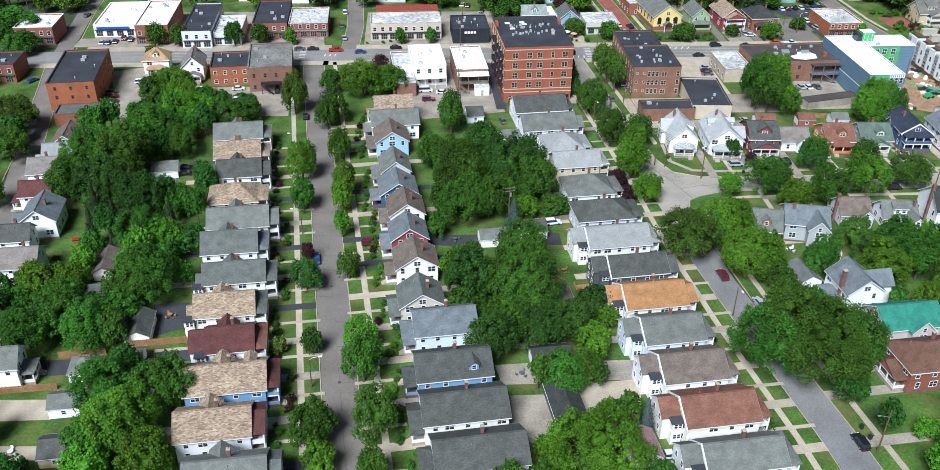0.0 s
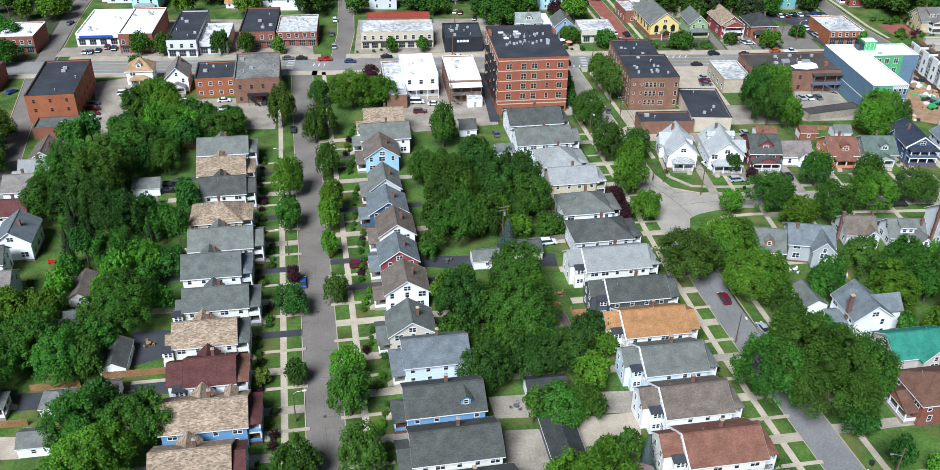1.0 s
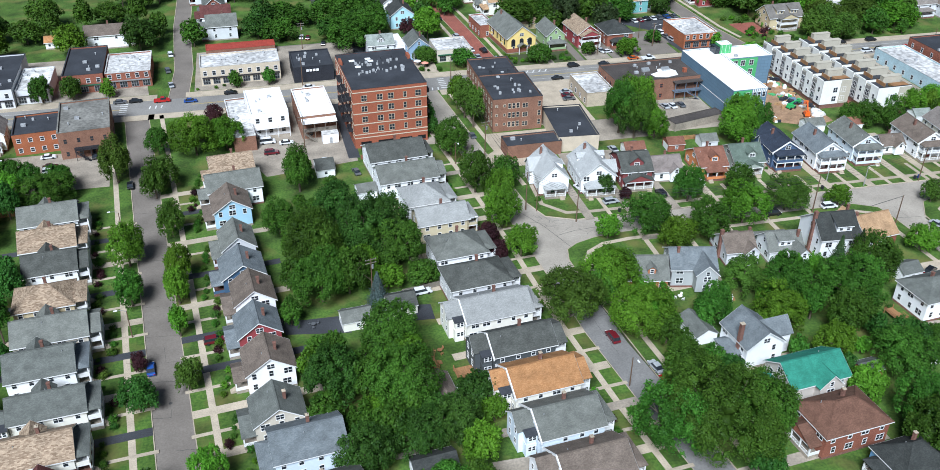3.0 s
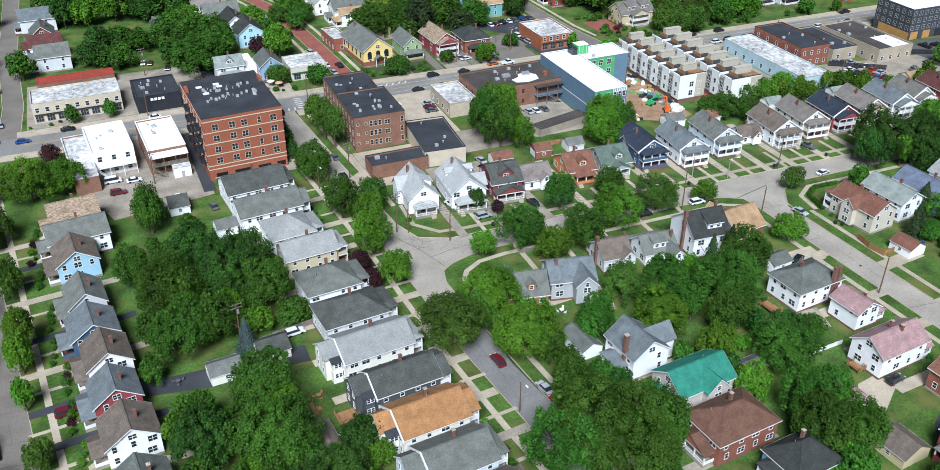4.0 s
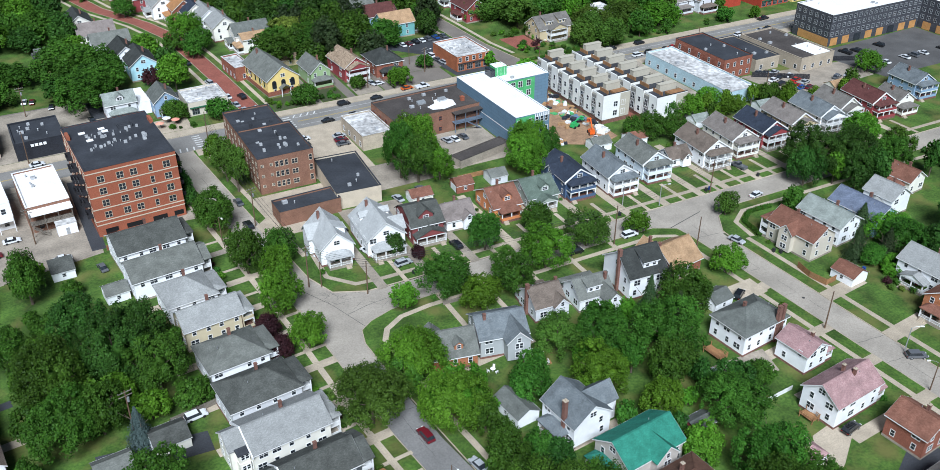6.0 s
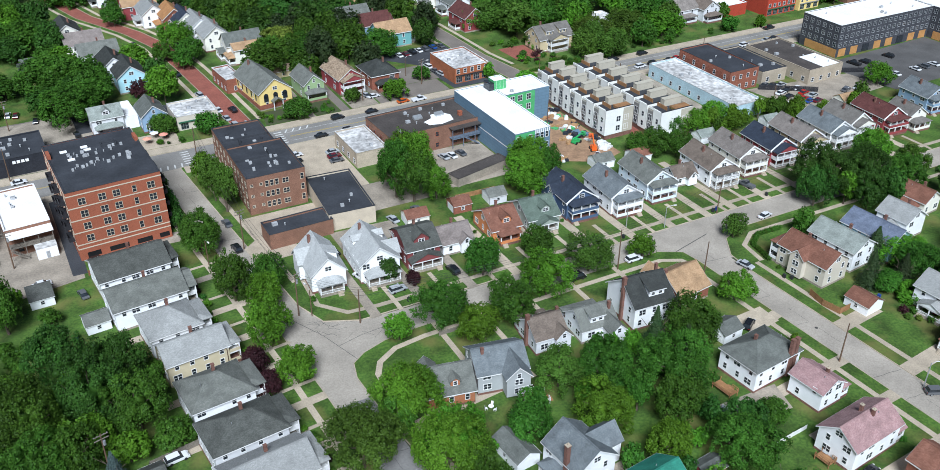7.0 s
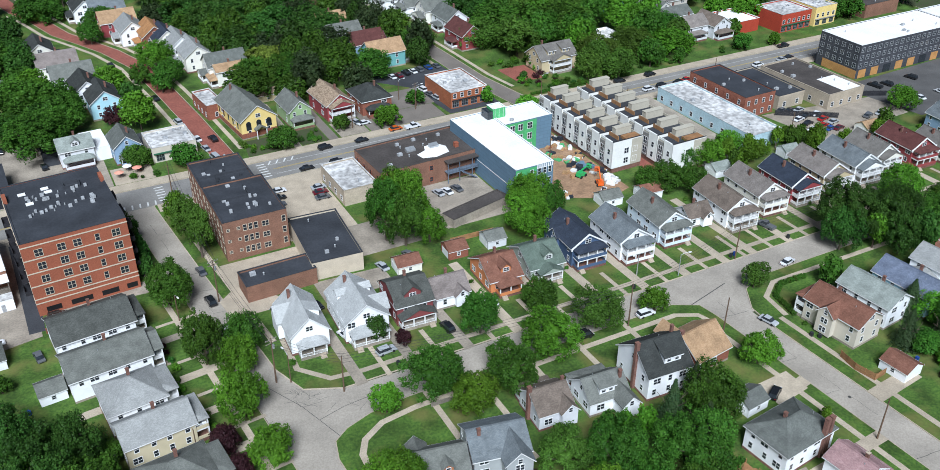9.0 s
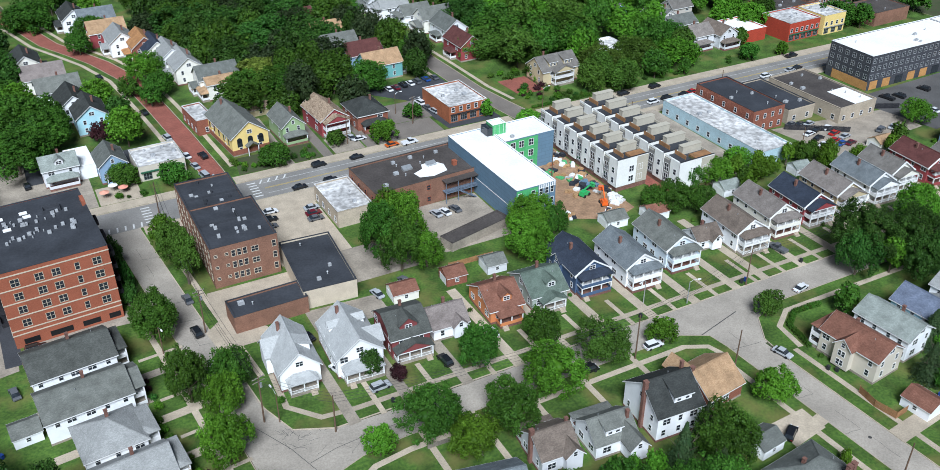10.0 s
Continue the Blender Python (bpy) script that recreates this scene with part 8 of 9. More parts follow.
tree(-9.5, 120.9, 2.8, 9, "mid")
tree(-19.0, 303.7, 7.2, 13, "bright")
tree(-9.5, 305.1, 5.7, 11, "bright")
tree(-13.3, 326.6, 2.8, 7, "purple")
tree(11.2, 272.5, 4.4, 14, "mid")
tree(12.2, 228.5, 8.2, 17, "mid")
tree(25.2, 230.5, 7.6, 17, "dark")
tree(32.4, 225, 6.6, 14, "mid")
tree(19.5, 248.5, 6.2, 14, "dark")
tree(12.6, 215.4, 6.4, 14, "mid")
tree(11.3, 178.6, 6.5, 13, "dark")
tree(25.6, 189.6, 7.2, 14, "mid")
tree(25.9, 174.7, 6.8, 14, "mid")
tree(15.6, 156.8, 5.3, 11, "dark")
tree(26.3, 159.6, 4.8, 11, "dark")
tree(34.0, 161.4, 4.9, 11, "dark")
tree(29.8, 146.1, 5.2, 8, "mid")
tree(35.7, 146.8, 3.4, 8, "mid")
tree(25.6, 211, 3.4, 9.5, "spruce")
tree(32.6, 120.8, 8.7, 14, "bright")
tree(44.4, 132.0, 2.4, 9, "spruce")
tree(4.2, 249.4, 4.8, 10, "mid")
tree(60.0, 286.6, 5.7, 12, "mid")
tree(61.8, 261, 4.7, 13, "mid")
tree(67.4, 253.6, 3.8, 10, "bright")
tree(64.4, 240, 4.9, 12, "bright")
tree(65.5, 224.6, 4.4, 9, "bright")
tree(58.7, 231.5, 2.5, 6, "purple")
tree(68.7, 194.6, 7.0, 14, "olive")
tree(82.0, 202.5, 6.6, 13, "bright")
tree(82.8, 186.4, 6.6, 13, "bright")
tree(121.8, 285.5, 5.2, 15, "mid")
tree(128.4, 284.2, 4.6, 10, "bright")
tree(153.6, 274.6, 6.3, 12, "bright")
tree(83.6, 149.0, 11.3, 18, "mid")
tree(74.5, 150.4, 6.9, 15, "mid")
tree(93.0, 148.6, 7.1, 15, "mid")
tree(84.2, 165.0, 5.3, 11, "mid")
tree(118.4, 290.5, 5.8, 18, "mid")
tree(125.8, 292, 5.6, 18, "bright")
tree(125.6, 300, 5.0, 15, "bright")
tree(160.6, 285.8, 5.6, 12, "bright")
tree(166.2, 282.4, 3.6, 9, "mid")
tree(121.2, 242.4, 4.6, 11, "mid")
tree(137.7, 242.8, 4.1, 9, "mid")
tree(99.1, 251.2, 2.4, 6, "dark")
tree(162.9, 230.6, 3.4, 6, "bright")
tree(171, 203.6, 4.2, 7.5, "bright")
tree(170, 183, 1.2, 3.5, "bright")
tree(139.9, 196.3, 4.1, 13, "conifer")
tree(149.7, 195.3, 6.4, 12, "mid")
tree(71.8, 305.5, 3.8, 14, "olive")
tree(70.6, 261.4, 4.4, 10, "mid")
tree(70.6, 313.5, 3.8, 14, "olive")
tree(205.3, 192.7, 3.8, 10, "conifer")
tree(204.4, 278.4, 5.3, 8, "mid")
tree(216.4, 287.6, 4.8, 9, "mid")
tree(224.3, 283.4, 4.5, 9, "bright")
tree(236.2, 287.3, 4.3, 8, "bright")
tree(243.9, 281.0, 3.1, 6, "bright")
tree(198.7, 280.6, 3.9, 7, "mid")
tree(103.6, 246.9, 1.9, 4, "purple")
tree(315.7, 286.1, 5.1, 8, "bright")
tree(209.3, 273.8, 4.6, 8, "mid")
tree(38, 417, 11.4, 15, "mid")
tree(50, 402.5, 8.0, 13, "mid")
tree(40.0, 389.0, 9.8, 14, "mid")
tree(57.0, 533.6, 11.2, 12, "mid")
tree(71.6, 490.9, 4.6, 9, "mid")
tree(79.0, 509.5, 7.0, 9, "mid")
tree(89.9, 451.0, 6.9, 10, "bright")
tree(91.3, 431.5, 5.1, 9, "mid")
tree(86.7, 424.5, 4.1, 9, "mid")
tree(81.5, 436.6, 3.8, 7, "mid")
tree(127.1, 472.8, 13.6, 15, "dark")
tree(114.2, 485.9, 12.9, 14, "dark")
tree(138.0, 454.6, 13.1, 15, "dark")
tree(151.8, 447.2, 12.0, 15, "dark")
tree(125.8, 423.3, 8.8, 11, "yellow")
tree(132.5, 405.0, 8.9, 12, "mid")
tree(117.9, 415.8, 5.9, 10, "mid")
tree(126.7, 398.5, 3.1, 6, "mid")
tree(160.4, 401.5, 8.1, 11, "mid")
tree(188.4, 420.6, 7.8, 10, "mid")
tree(189.3, 446.4, 6.7, 9, "bright")
tree(228.7, 414.4, 13.1, 15, "mid")
tree(250.2, 407.2, 13.2, 15, "mid")
tree(215.5, 413.1, 9.4, 11, "olive")
tree(223.7, 383.5, 5.6, 8, "mid")
tree(244.1, 372.6, 8.9, 12, "olive")
tree(262.2, 374.1, 8.7, 12, "olive")
tree(286.7, 382.5, 6.7, 11, "mid")
tree(244.8, 358.1, 6.4, 10, "olive")
tree(346.1, 392.9, 6.9, 10, "mid")
tree(308.2, 359.7, 4.1, 6, "mid")
tree(316.2, 373.9, 3.2, 7, "mid")
tree(80.7, 360.2, 4.2, 7, "mid")
tree(111.3, 358.4, 4.6, 7, "mid")
tree(148.5, 358.5, 4.4, 7, "bright")
tree(194.7, 343.6, 4.1, 7, "bright")
tree(188.2, 361.2, 2.5, 5, "bright")
tree(66.6, 402.4, 3.9, 6, "purple")
tree(67.3, 368.5, 4.7, 6, "mid")
tree(372.9, 373.8, 8.8, 10, "mid")
tree(323.6, 357.2, 2.6, 5, "bright")
tree(162.4, 448.7, 7.6, 11, "dark")
tree(154.5, 482.4, 13.6, 14, "dark")
tree(177.7, 478.7, 11.0, 12, "mid")
tree(226.2, 446.1, 12.3, 13, "dark")
tree(241.6, 452.4, 11.0, 13, "dark")
tree(260.5, 442.3, 13.8, 13, "dark")
tree(133.3, 363.0, 3.2, 5, "mid")
tree(164.9, 370.7, 3.4, 5, "mid")
tree(141.5, 187.9, 5.5, 13, "conifer")
tree(148.2, 199.6, 3.3, 12, "conifer")
tree(86.2, 189.5, 5.4, 11, "bright")
tree(83.6, 204.8, 4.8, 11, "bright")
tree(78.3, 199.7, 3.9, 9, "mid")
tree(219.6, 189.3, 6.1, 9, "mid")
tree(212.8, 189.3, 4.2, 9, "conifer")
tree(207.7, 189.2, 3.8, 5, "mid")
tree(209.8, 184.0, 3.8, 4, "bright")
tree(87.3, 172.7, 3.8, 9, "mid")
tree(88.0, 181.8, 3.2, 8, "mid")
tree(215.6, 200.6, 4.5, 10, "conifer")
tree(220.3, 195.9, 5.7, 8, "bright")
tree(102.2, 228.5, 6.4, 11, "mid")
tree(107.5, 219.5, 4.8, 9, "bright")
tree(118, 222.5, 5.9, 11, "mid")
tree(131, 227.5, 6.4, 12, "bright")
tree(146.5, 231.6, 5.9, 10, "olive")
tree(91, 228, 3.2, 7, "bright")
tree(114.8, 196.8, 5.6, 9, "olive")
tree(124, 192.4, 6.2, 11, "mid")
tree(101.2, 186.5, 4.8, 8, "mid")
tree(116, 181.5, 6, 10.5, "bright")
tree(135.5, 184, 7.8, 15, "mid")
tree(131, 176.5, 5.2, 11, "mid")
tree(122.3, 168.6, 4.6, 9, "bright")
tree(121.5, 155, 4.3, 8, "bright")
tree(134, 160.5, 6.6, 11, "mid")
tree(139.5, 166.5, 4.3, 9, "dark")
tree(147, 166.8, 3.4, 6, "mid")
tree(129.8, 145.2, 6.6, 12, "mid")
tree(124.6, 138, 6.4, 12, "mid")
tree(133, 136.5, 5.7, 10, "mid")
tree(229.5, 233.2, 8.0, 16, "dark")
tree(223.8, 229.2, 5.0, 12, "dark")
tree(241.5, 227.6, 7.2, 15, "dark")
tree(236, 220.5, 5.2, 12, "dark")
tree(256.2, 238, 6.3, 13, "bright")
tree(254.2, 223.4, 5.8, 11, "mid")
tree(263, 228.5, 5.0, 10, "mid")
tree(191, 226.6, 3.0, 7, "olive")
tree(19.4, 217.4, 5.2, 12, "mid")
tree(30.8, 238, 6.0, 15, "dark")
tree(4.6, 207.6, 2.8, 7, "mid")
tree(-65.8, 211, 2.8, 11, "conifer")
tree(-85.4, 207, 2.8, 12, "conifer")
tree(-82, 214.6, 2.4, 10, "conifer")
tree(-29.8, 277.5, 3.6, 10, "mid")
for x, y, r, h in ((57, 303, 2.0, 6), (57, 309, 2.4, 8), (56.6, 315, 2.2, 7), (56.2, 321.5, 2.6, 8), (56, 328, 2.0, 6)):
    tree(x, y, r, h, "dark")
tree(69.8, 321.5, 3.4, 12, "bright")
tree(-88, 310, 4.5, 9, "bright")
tree(-82.5, 304, 5, 10, "mid")
tree(-91, 299, 5, 10, "mid")
tree(-79, 296, 4.6, 9, "bright")
tree(-72, 297, 3.6, 7, "mid")
tree(-86, 288, 5, 10, "mid")
tree(-76, 286, 4.5, 9, "bright")
tree(-66, 292, 3.8, 7, "mid")
tree(-57, 288, 4.2, 8, "mid")
tree(-104, 358, 3.6999999999999997, 8.5, "mid")
tree(-95, 357.4, 3.5, 8.5, "mid")
tree(-73, 357.6, 3.6999999999999997, 9.5, "mid")
tree(-63, 358, 3.5, 8.5, "mid")
tree(-51, 358, 2.4, 6, "bright")
tree(-6, 357.8, 2.2, 6, "mid")
tree(6, 357.8, 2.2, 6, "mid")
tree(-101, 338.5, 2.8, 7, "mid")
tree(233, 362, 5, 11, "olive")
tree(240, 366, 5, 12, "olive")
tree(248, 360.5, 4.4, 10, "mid")
tree(262, 361, 4.5, 11, "mid")
tree(275, 359, 2.6, 6, "mid")
tree(58.1, 232.6, 2.8, 6, "purple")
tree(59.1, 223.4, 2.8, 6, "purple")


# ---- building site ----
def pile(x, y, n, w, materials, word, seed):
    """A heap of stacked goods, each piece its own part."""
    t = thing("material_stack", x, y, seed * 23 % 90, word, "building materials")
    rs = random.Random(seed)
    for i in range(n):
        g = Geo()
        sx, sy, sz = rs.uniform(0.5, 1.3), rs.uniform(0.4, 0.9), rs.uniform(0.3, 0.8)
        px, py, z = rs.uniform(-w, w), rs.uniform(-w, w), 0.03
        m = pose(px, py, z, 0, rs.uniform(-4, 4), rs.uniform(0, 90))
        g.box(-sx, -sy, 0, sx, sy, sz, m)
        if i % 3 == 0:
            g.box(-sx * 0.8, -sy * 0.8, sz, sx * 0.7, sy * 0.8, sz + 0.35, m)
        part("wrapped_pack", g, materials[i % len(materials)], t)


WRAP_W, WRAP_B, CARD = paint("white_wrap", (0.75, 0.76, 0.76), 0.4), paint("black_tarp", (0.03, 0.035, 0.045), 0.45), mat("cardboard_board", (0.5, 0.3, 0.15), 0.9, 0, 0.2)
pile(192.5, 290, 16, 3.0, (WRAP_W, WRAP_W, FLAT_G), "white wrapped bundles of building materials", 1)
pile(190.5, 301, 14, 2.6, (WRAP_B, WRAP_B, BLUEP), "black tarpaulin-covered stacks of materials", 2)
pile(185.0, 312, 12, 3.0, (CARD, WRAP_B, GREENP), "stacks of boards and boxes on a building site", 3)
pile(184.5, 299, 8, 2.2, (CARD, CARD, WRAP_W), "brown stacks of boards on bare dirt", 4)
pile(189.0, 320, 9, 2.5, (CARD, WRAP_W, BRICK_C), "pallets of brick on a building site", 5)
for k, (x, y) in enumerate(((188, 284.5), (193, 296), (189.5, 306.5), (193.2, 309), (186.5, 305.5), (192.6, 315.5), (187.8, 326), (193, 323), (190.5, 331), (175.5, 288.5))):
    pile(x, y, 7, 1.9, ((CARD, WRAP_W, WRAP_B), (WRAP_B, CARD, FLAT_G), (WRAP_W, CARD, GREENP))[k % 3], ("brown boards and wrapped goods stacked on bare dirt", "black covered goods stacked on bare dirt", "white and brown goods stacked on bare dirt")[k % 3], 20 + k)
GREEN_M, ORANGE_M = paint("lift_green", (0.03, 0.4, 0.12), 0.35, 0, 0.4), paint("lift_orange", (0.75, 0.13, 0.02), 0.35, 0, 0.4)


def lift(x, y, yaw, material, word, up):
    t = thing("boom_lift", x, y, yaw, word, "machine")
    g = Geo()
    g.box(-1.6, -0.9, 0.5, 1.6, 0.9, 1.1)
    part("chassis", g, material, t)
    g = Geo()
    g.box(-1.5, -0.8, 1.1, 0.3, 0.8, 1.9)
    part("engine_cover", g, material, t)
    for sx in (-1.1, 1.1):
        for sy in (-0.95, 0.95):
            g = Geo()
            g.tube((sx, sy - 0.17, 0.5), (sx, sy + 0.17, 0.5), 0.5, 0.5, 12)
            part("wheel", g, RUBBER, t)
    g = Geo()
    g.bar((-1.0, 0, 2.0), (2.2, 0, 2.0 + up), 0.35)
    g.bar((2.2, 0, 2.0 + up), (3.6, 0, 1.6 + up * 0.6), 0.25)
    part("boom", g, material, t)
    g = Geo()
    for z in (0.0, 0.5, 1.0):
        g.box(3.3, -0.8, 1.4 + up * 0.6 + z, 4.4, 0.8, 1.46 + up * 0.6 + z)
    part("basket", g, material, t)


lift(186.0, 296.5, 20, GREEN_M, "green telescopic handler on a building site", 0.6)
lift(188.0, 289.5, 70, ORANGE_M, "orange boom lift on a building site", 2.6)

# bins on the verges
BIN = paint("bin_plastic", (0.025, 0.028, 0.03), 0.5)
BIN_B = paint("bin_plastic_blue", (0.02, 0.06, 0.25), 0.5)
for x, y, c in ((189.0, 205.2, 0), (190.2, 203.8, 0), (164.0, 240.3, 0), (195.5, 240.0, 0), (197.0, 240.2, 1), (216, 240.0, 0), (99.5, 240.8, 0), (88.9, 131, 0), (89.4, 128, 0), (47.5, 152, 1), (25, 262, 1), (203.2, 187.5, 1), (134, 240.8, 0)):
    b = thing("wheelie_bin", x, y, x * 3 % 40, ("blue" if c else "black") + " plastic wheelie bin standing on a verge", "bin", "bins")
    g = Geo()
    g.slab([(-0.3, -0.35, 1.0), (0.3, -0.35, 1.0), (0.3, 0.35, 1.0), (-0.3, 0.35, 1.0)], 0.98)
    part("body", g, BIN_B if c else BIN, b)
    g = Geo()
    g.slab([(-0.34, -0.4, 1.05), (0.34, -0.4, 1.05), (0.34, 0.4, 1.12), (-0.34, 0.4, 1.12)], 0.06)
    part("lid", g, BIN_B if c else BIN, b)

# cafe umbrellas before the blue house
for k, (x, y, c) in enumerate(((60.5, 361.5, (0.75, 0.35, 0.25)), (66.0, 362.5, (0.75, 0.30, 0.22)), (63.5, 365.0, (0.75, 0.75, 0.72)), (36, 357.8, (0.75, 0.72, 0.6)), (33, 358, (0.75, 0.72, 0.6)))):
    u = thing("parasol", x, y, k * 20, "open cafe parasol on a terrace", "parasol", "parasols")
    g = Geo()
    g.tube((0, 0, 0), (0, 0, 2.6), 0.03, 0.03, 6)
    part("pole", g, METAL, u)
    g = Geo()
    n = 8
    for i in range(n):
        a, b = 2 * math.pi * i / n, 2 * math.pi * (i + 1) / n
        g.poly((1.5 * math.cos(a), 1.5 * math.sin(a), 2.1), (1.5 * math.cos(b), 1.5 * math.sin(b), 2.1), (0, 0, 2.7))
    part("canopy", g, paint("parasol_cloth", c, 0.8), u)

# clipped hedges
def hedge(pts, h=1.1, w=0.9):
    for a, b in zip(pts, pts[1:]):
        n = max(2, int(math.dist(a, b) / 0.9))
        for i in range(n):
            shrub(round(a[0] + (b[0] - a[0]) * (i + 0.5) / n, 2), round(a[1] + (b[1] - a[1]) * (i + 0.5) / n, 2), w, "mid", h)


hedge([(191.5, 213), (193, 221), (198, 224.3), (206, 224)])

# wires along the streets
POLES = {"corner": (85.6, 238.4, 9.4), "south": (73.6, 248.0, 11.6), "store": (70.4, 283.7, 11.6), "main": (72.6, 345.6, 9.8), "east": (153.5, 228.4, 11.8), "bend": (195.9, 238.8, 10.8), "far": (255.0, 238.6, 10.8)}
for a, b, sag in (("corner", "south", 0.6), ("south", "store", 1.0), ("store", "main", 1.6), ("corner", "east", 1.8), ("east", "bend", 1.2), ("bend", "far", 1.4)):
    p, q = POLES[a], POLES[b]
    side = Vector((q[1] - p[1], p[0] - q[0], 0)).normalized()
    for k, dz in ((-0.9, 0), (0.0, 0), (0.9, 0), (0.1, -1.6)):
        o = side * k
        wire((p[0] + o.x, p[1] + o.y, p[2] + dz), (q[0] + o.x, q[1] + o.y, q[2] + dz), sag, 14)


# ---- decks, garden sheds, yard furniture ----
def deck(x, y, yaw, w, d, h, pergola=False, material=None):
    t = thing("wooden_deck", x, y, yaw, "brown wooden deck with railings behind a house", "deck", "decks")
    for i in range(int(w / 0.5)):
        g = Geo()
        g.box(-w / 2 + i * 0.5, -d / 2, h - 0.06, -w / 2 + i * 0.5 + 0.46, d / 2, h)
        part("deck_board", g, material or WOOD, t)
    for sx in (-1, 1):
        for sy in (-1, 1):
            g = Geo()
            g.box(sx * (w / 2 - 0.1) - 0.07, sy * (d / 2 - 0.1) - 0.07, 0, sx * (w / 2 - 0.1) + 0.07, sy * (d / 2 - 0.1) + 0.07, h + (2.4 if pergola and sx < 0 else 0.95))
            part("post", g, TRIM if pergola else WOOD, t)
    m = TRIM if pergola else WOOD
    for p, q in (((-w / 2, -d / 2), (w / 2, -d / 2)), ((-w / 2, -d / 2), (-w / 2, d / 2)), ((w / 2, -d / 2), (w / 2, -0.7))):
        g = Geo()
        P, Q = Vector((*p, 0)), Vector((*q, 0))
        n = max(2, int((Q - P).length / 0.5))
        for i in range(n + 1):
            c = P.lerp(Q, i / n)
            g.box(c.x - 0.03, c.y - 0.03, h - 0.02, c.x + 0.03, c.y + 0.03, h + 0.9)
        g.bar(P + Vector((0, 0, h + 0.9)), Q + Vector((0, 0, h + 0.9)), 0.1, 0.06)
        g.bar(P + Vector((0, 0, h + 0.45)), Q + Vector((0, 0, h + 0.45)), 0.08, 0.05)
        part("railing", g, m, t)
    if pergola:
        for i in range(6):
            g = Geo()
            g.box(-w / 2 - 0.2, -d / 2 + i * d / 5.5, h + 2.4, 0.1, -d / 2 + i * d / 5.5 + 0.1, h + 2.52)
            part("rafter", g, TRIM, t)
    g = Geo()
    for i in range(4):
        g.box(w / 2 + 0.28 * i, -0.6, 0, w / 2 + 0.28 * (i + 1), 0.6, max(h - 0.2 * (i + 1), 0.1))
    part("steps", g, WOOD, t)


deck(107.6, 195.0, -12, 6.0, 3.6, 1.1, True)
deck(145.6, 178.6, 6, 2.6, 5.0, 1.2)
deck(40.5, 181.5, 6, 4.5, 3.5, 0.6)
deck(33.6, 186.2, 6, 3.2, 4.2, 0.5)
deck(-57.5, 128.5, 6, 3.0, 4.0, 0.5, material=WOOD_G)
deck(20.5, 172.5, 6, 3.0, 3.6, 0.5, material=WOOD_G)
deck(149.0, 153.6, 6, 2.2, 3.4, 1.0)


def garden_table(x, y, yaw, c):
    t = thing("garden_table", x, y, yaw, "small pale garden table on a patio", "table", "garden tables")
    g = Geo()
    g.tube((0, 0, 0.70), (0, 0, 0.74), 0.6, 0.6, 14)
    part("tabletop", g, c, t)
    g = Geo()
    g.tube((0, 0, 0), (0, 0, 0.7), 0.06, 0.05, 6)
    part("leg", g, c, t)


def garden_chair(x, y, yaw, c):
    t = thing("garden_chair", x, y, yaw, "plain garden chair on a patio", "chair", "garden chairs")
    g = Geo()
    g.box(-0.26, -0.26, 0.40, 0.26, 0.26, 0.45)
    part("seat", g, c, t)
    g = Geo()
    g.box(-0.26, 0.22, 0.45, 0.26, 0.27, 0.95)
    part("backrest", g, c, t)
    for sx in (-0.22, 0.22):
        for sy in (-0.22, 0.22):
            g = Geo()
            g.box(sx - 0.03, sy - 0.03, 0, sx + 0.03, sy + 0.03, 0.42)
            part("leg", g, c, t)


for k, (x, y) in enumerate(((36.5, 176.5), (36.5, 190), (21.5, 150.5), (-80, 131.8), (-59, 175), (9.5, 206), (98.6, 197.6), (143.6, 170.5))):
    c = (TRIM, WOOD, CAR_PAINT["gray"])[k % 3]
    garden_table(x, y, k * 30, c)
    for a in (20, 140, 260):
        garden_chair(x + 1.1 * math.cos(radians(a + k * 25)), y + 1.1 * math.sin(radians(a + k * 25)), a + k * 25 - 90, c)

fence([(138.8, 172.4), (150.0, 172.0)], 1.2, TRIM, "white picket fence beside a yard")
fence([(139.5, 161.0), (152.8, 162.0)], 1.2, TRIM, "white picket fence beside a yard")
fence([(36.0, 173.5), (28.0, 172.6)], 1.7, WOOD_G, "gray weathered board fence between gardens")
fence([(16.0, 158.6), (29.0, 160.2)], 1.7, WOOD_G, "gray weathered board fence between gardens")
fence([(-60.0, 209.6), (-78.0, 208.0)], 1.8, WOOD, "cedar board fence between gardens")
fence([(100.0, 225.0), (108.5, 224.6), (108.8, 218.0)], 1.2, WOOD_G, "gray weathered board fence between gardens")
for k, (x, y, r, kind) in enumerate(((203.5, 180.5, 1.3, "purple"), (205.6, 179.2, 1.1, "mid"), (207.4, 177.2, 1.2, "olive"), (204.4, 176.6, 0.9, "yellow"), (206.2, 174.6, 1.2, "mid"), (208.8, 174.2, 1.3, "bright"), (210.4, 172.0, 1.1, "purple"), (207.6, 171.6, 1.0, "olive"), (212.4, 173.6, 1.2, "dark"), (202.4, 178.2, 0.9, "olive"))):
    shrub(x, y, r, kind)

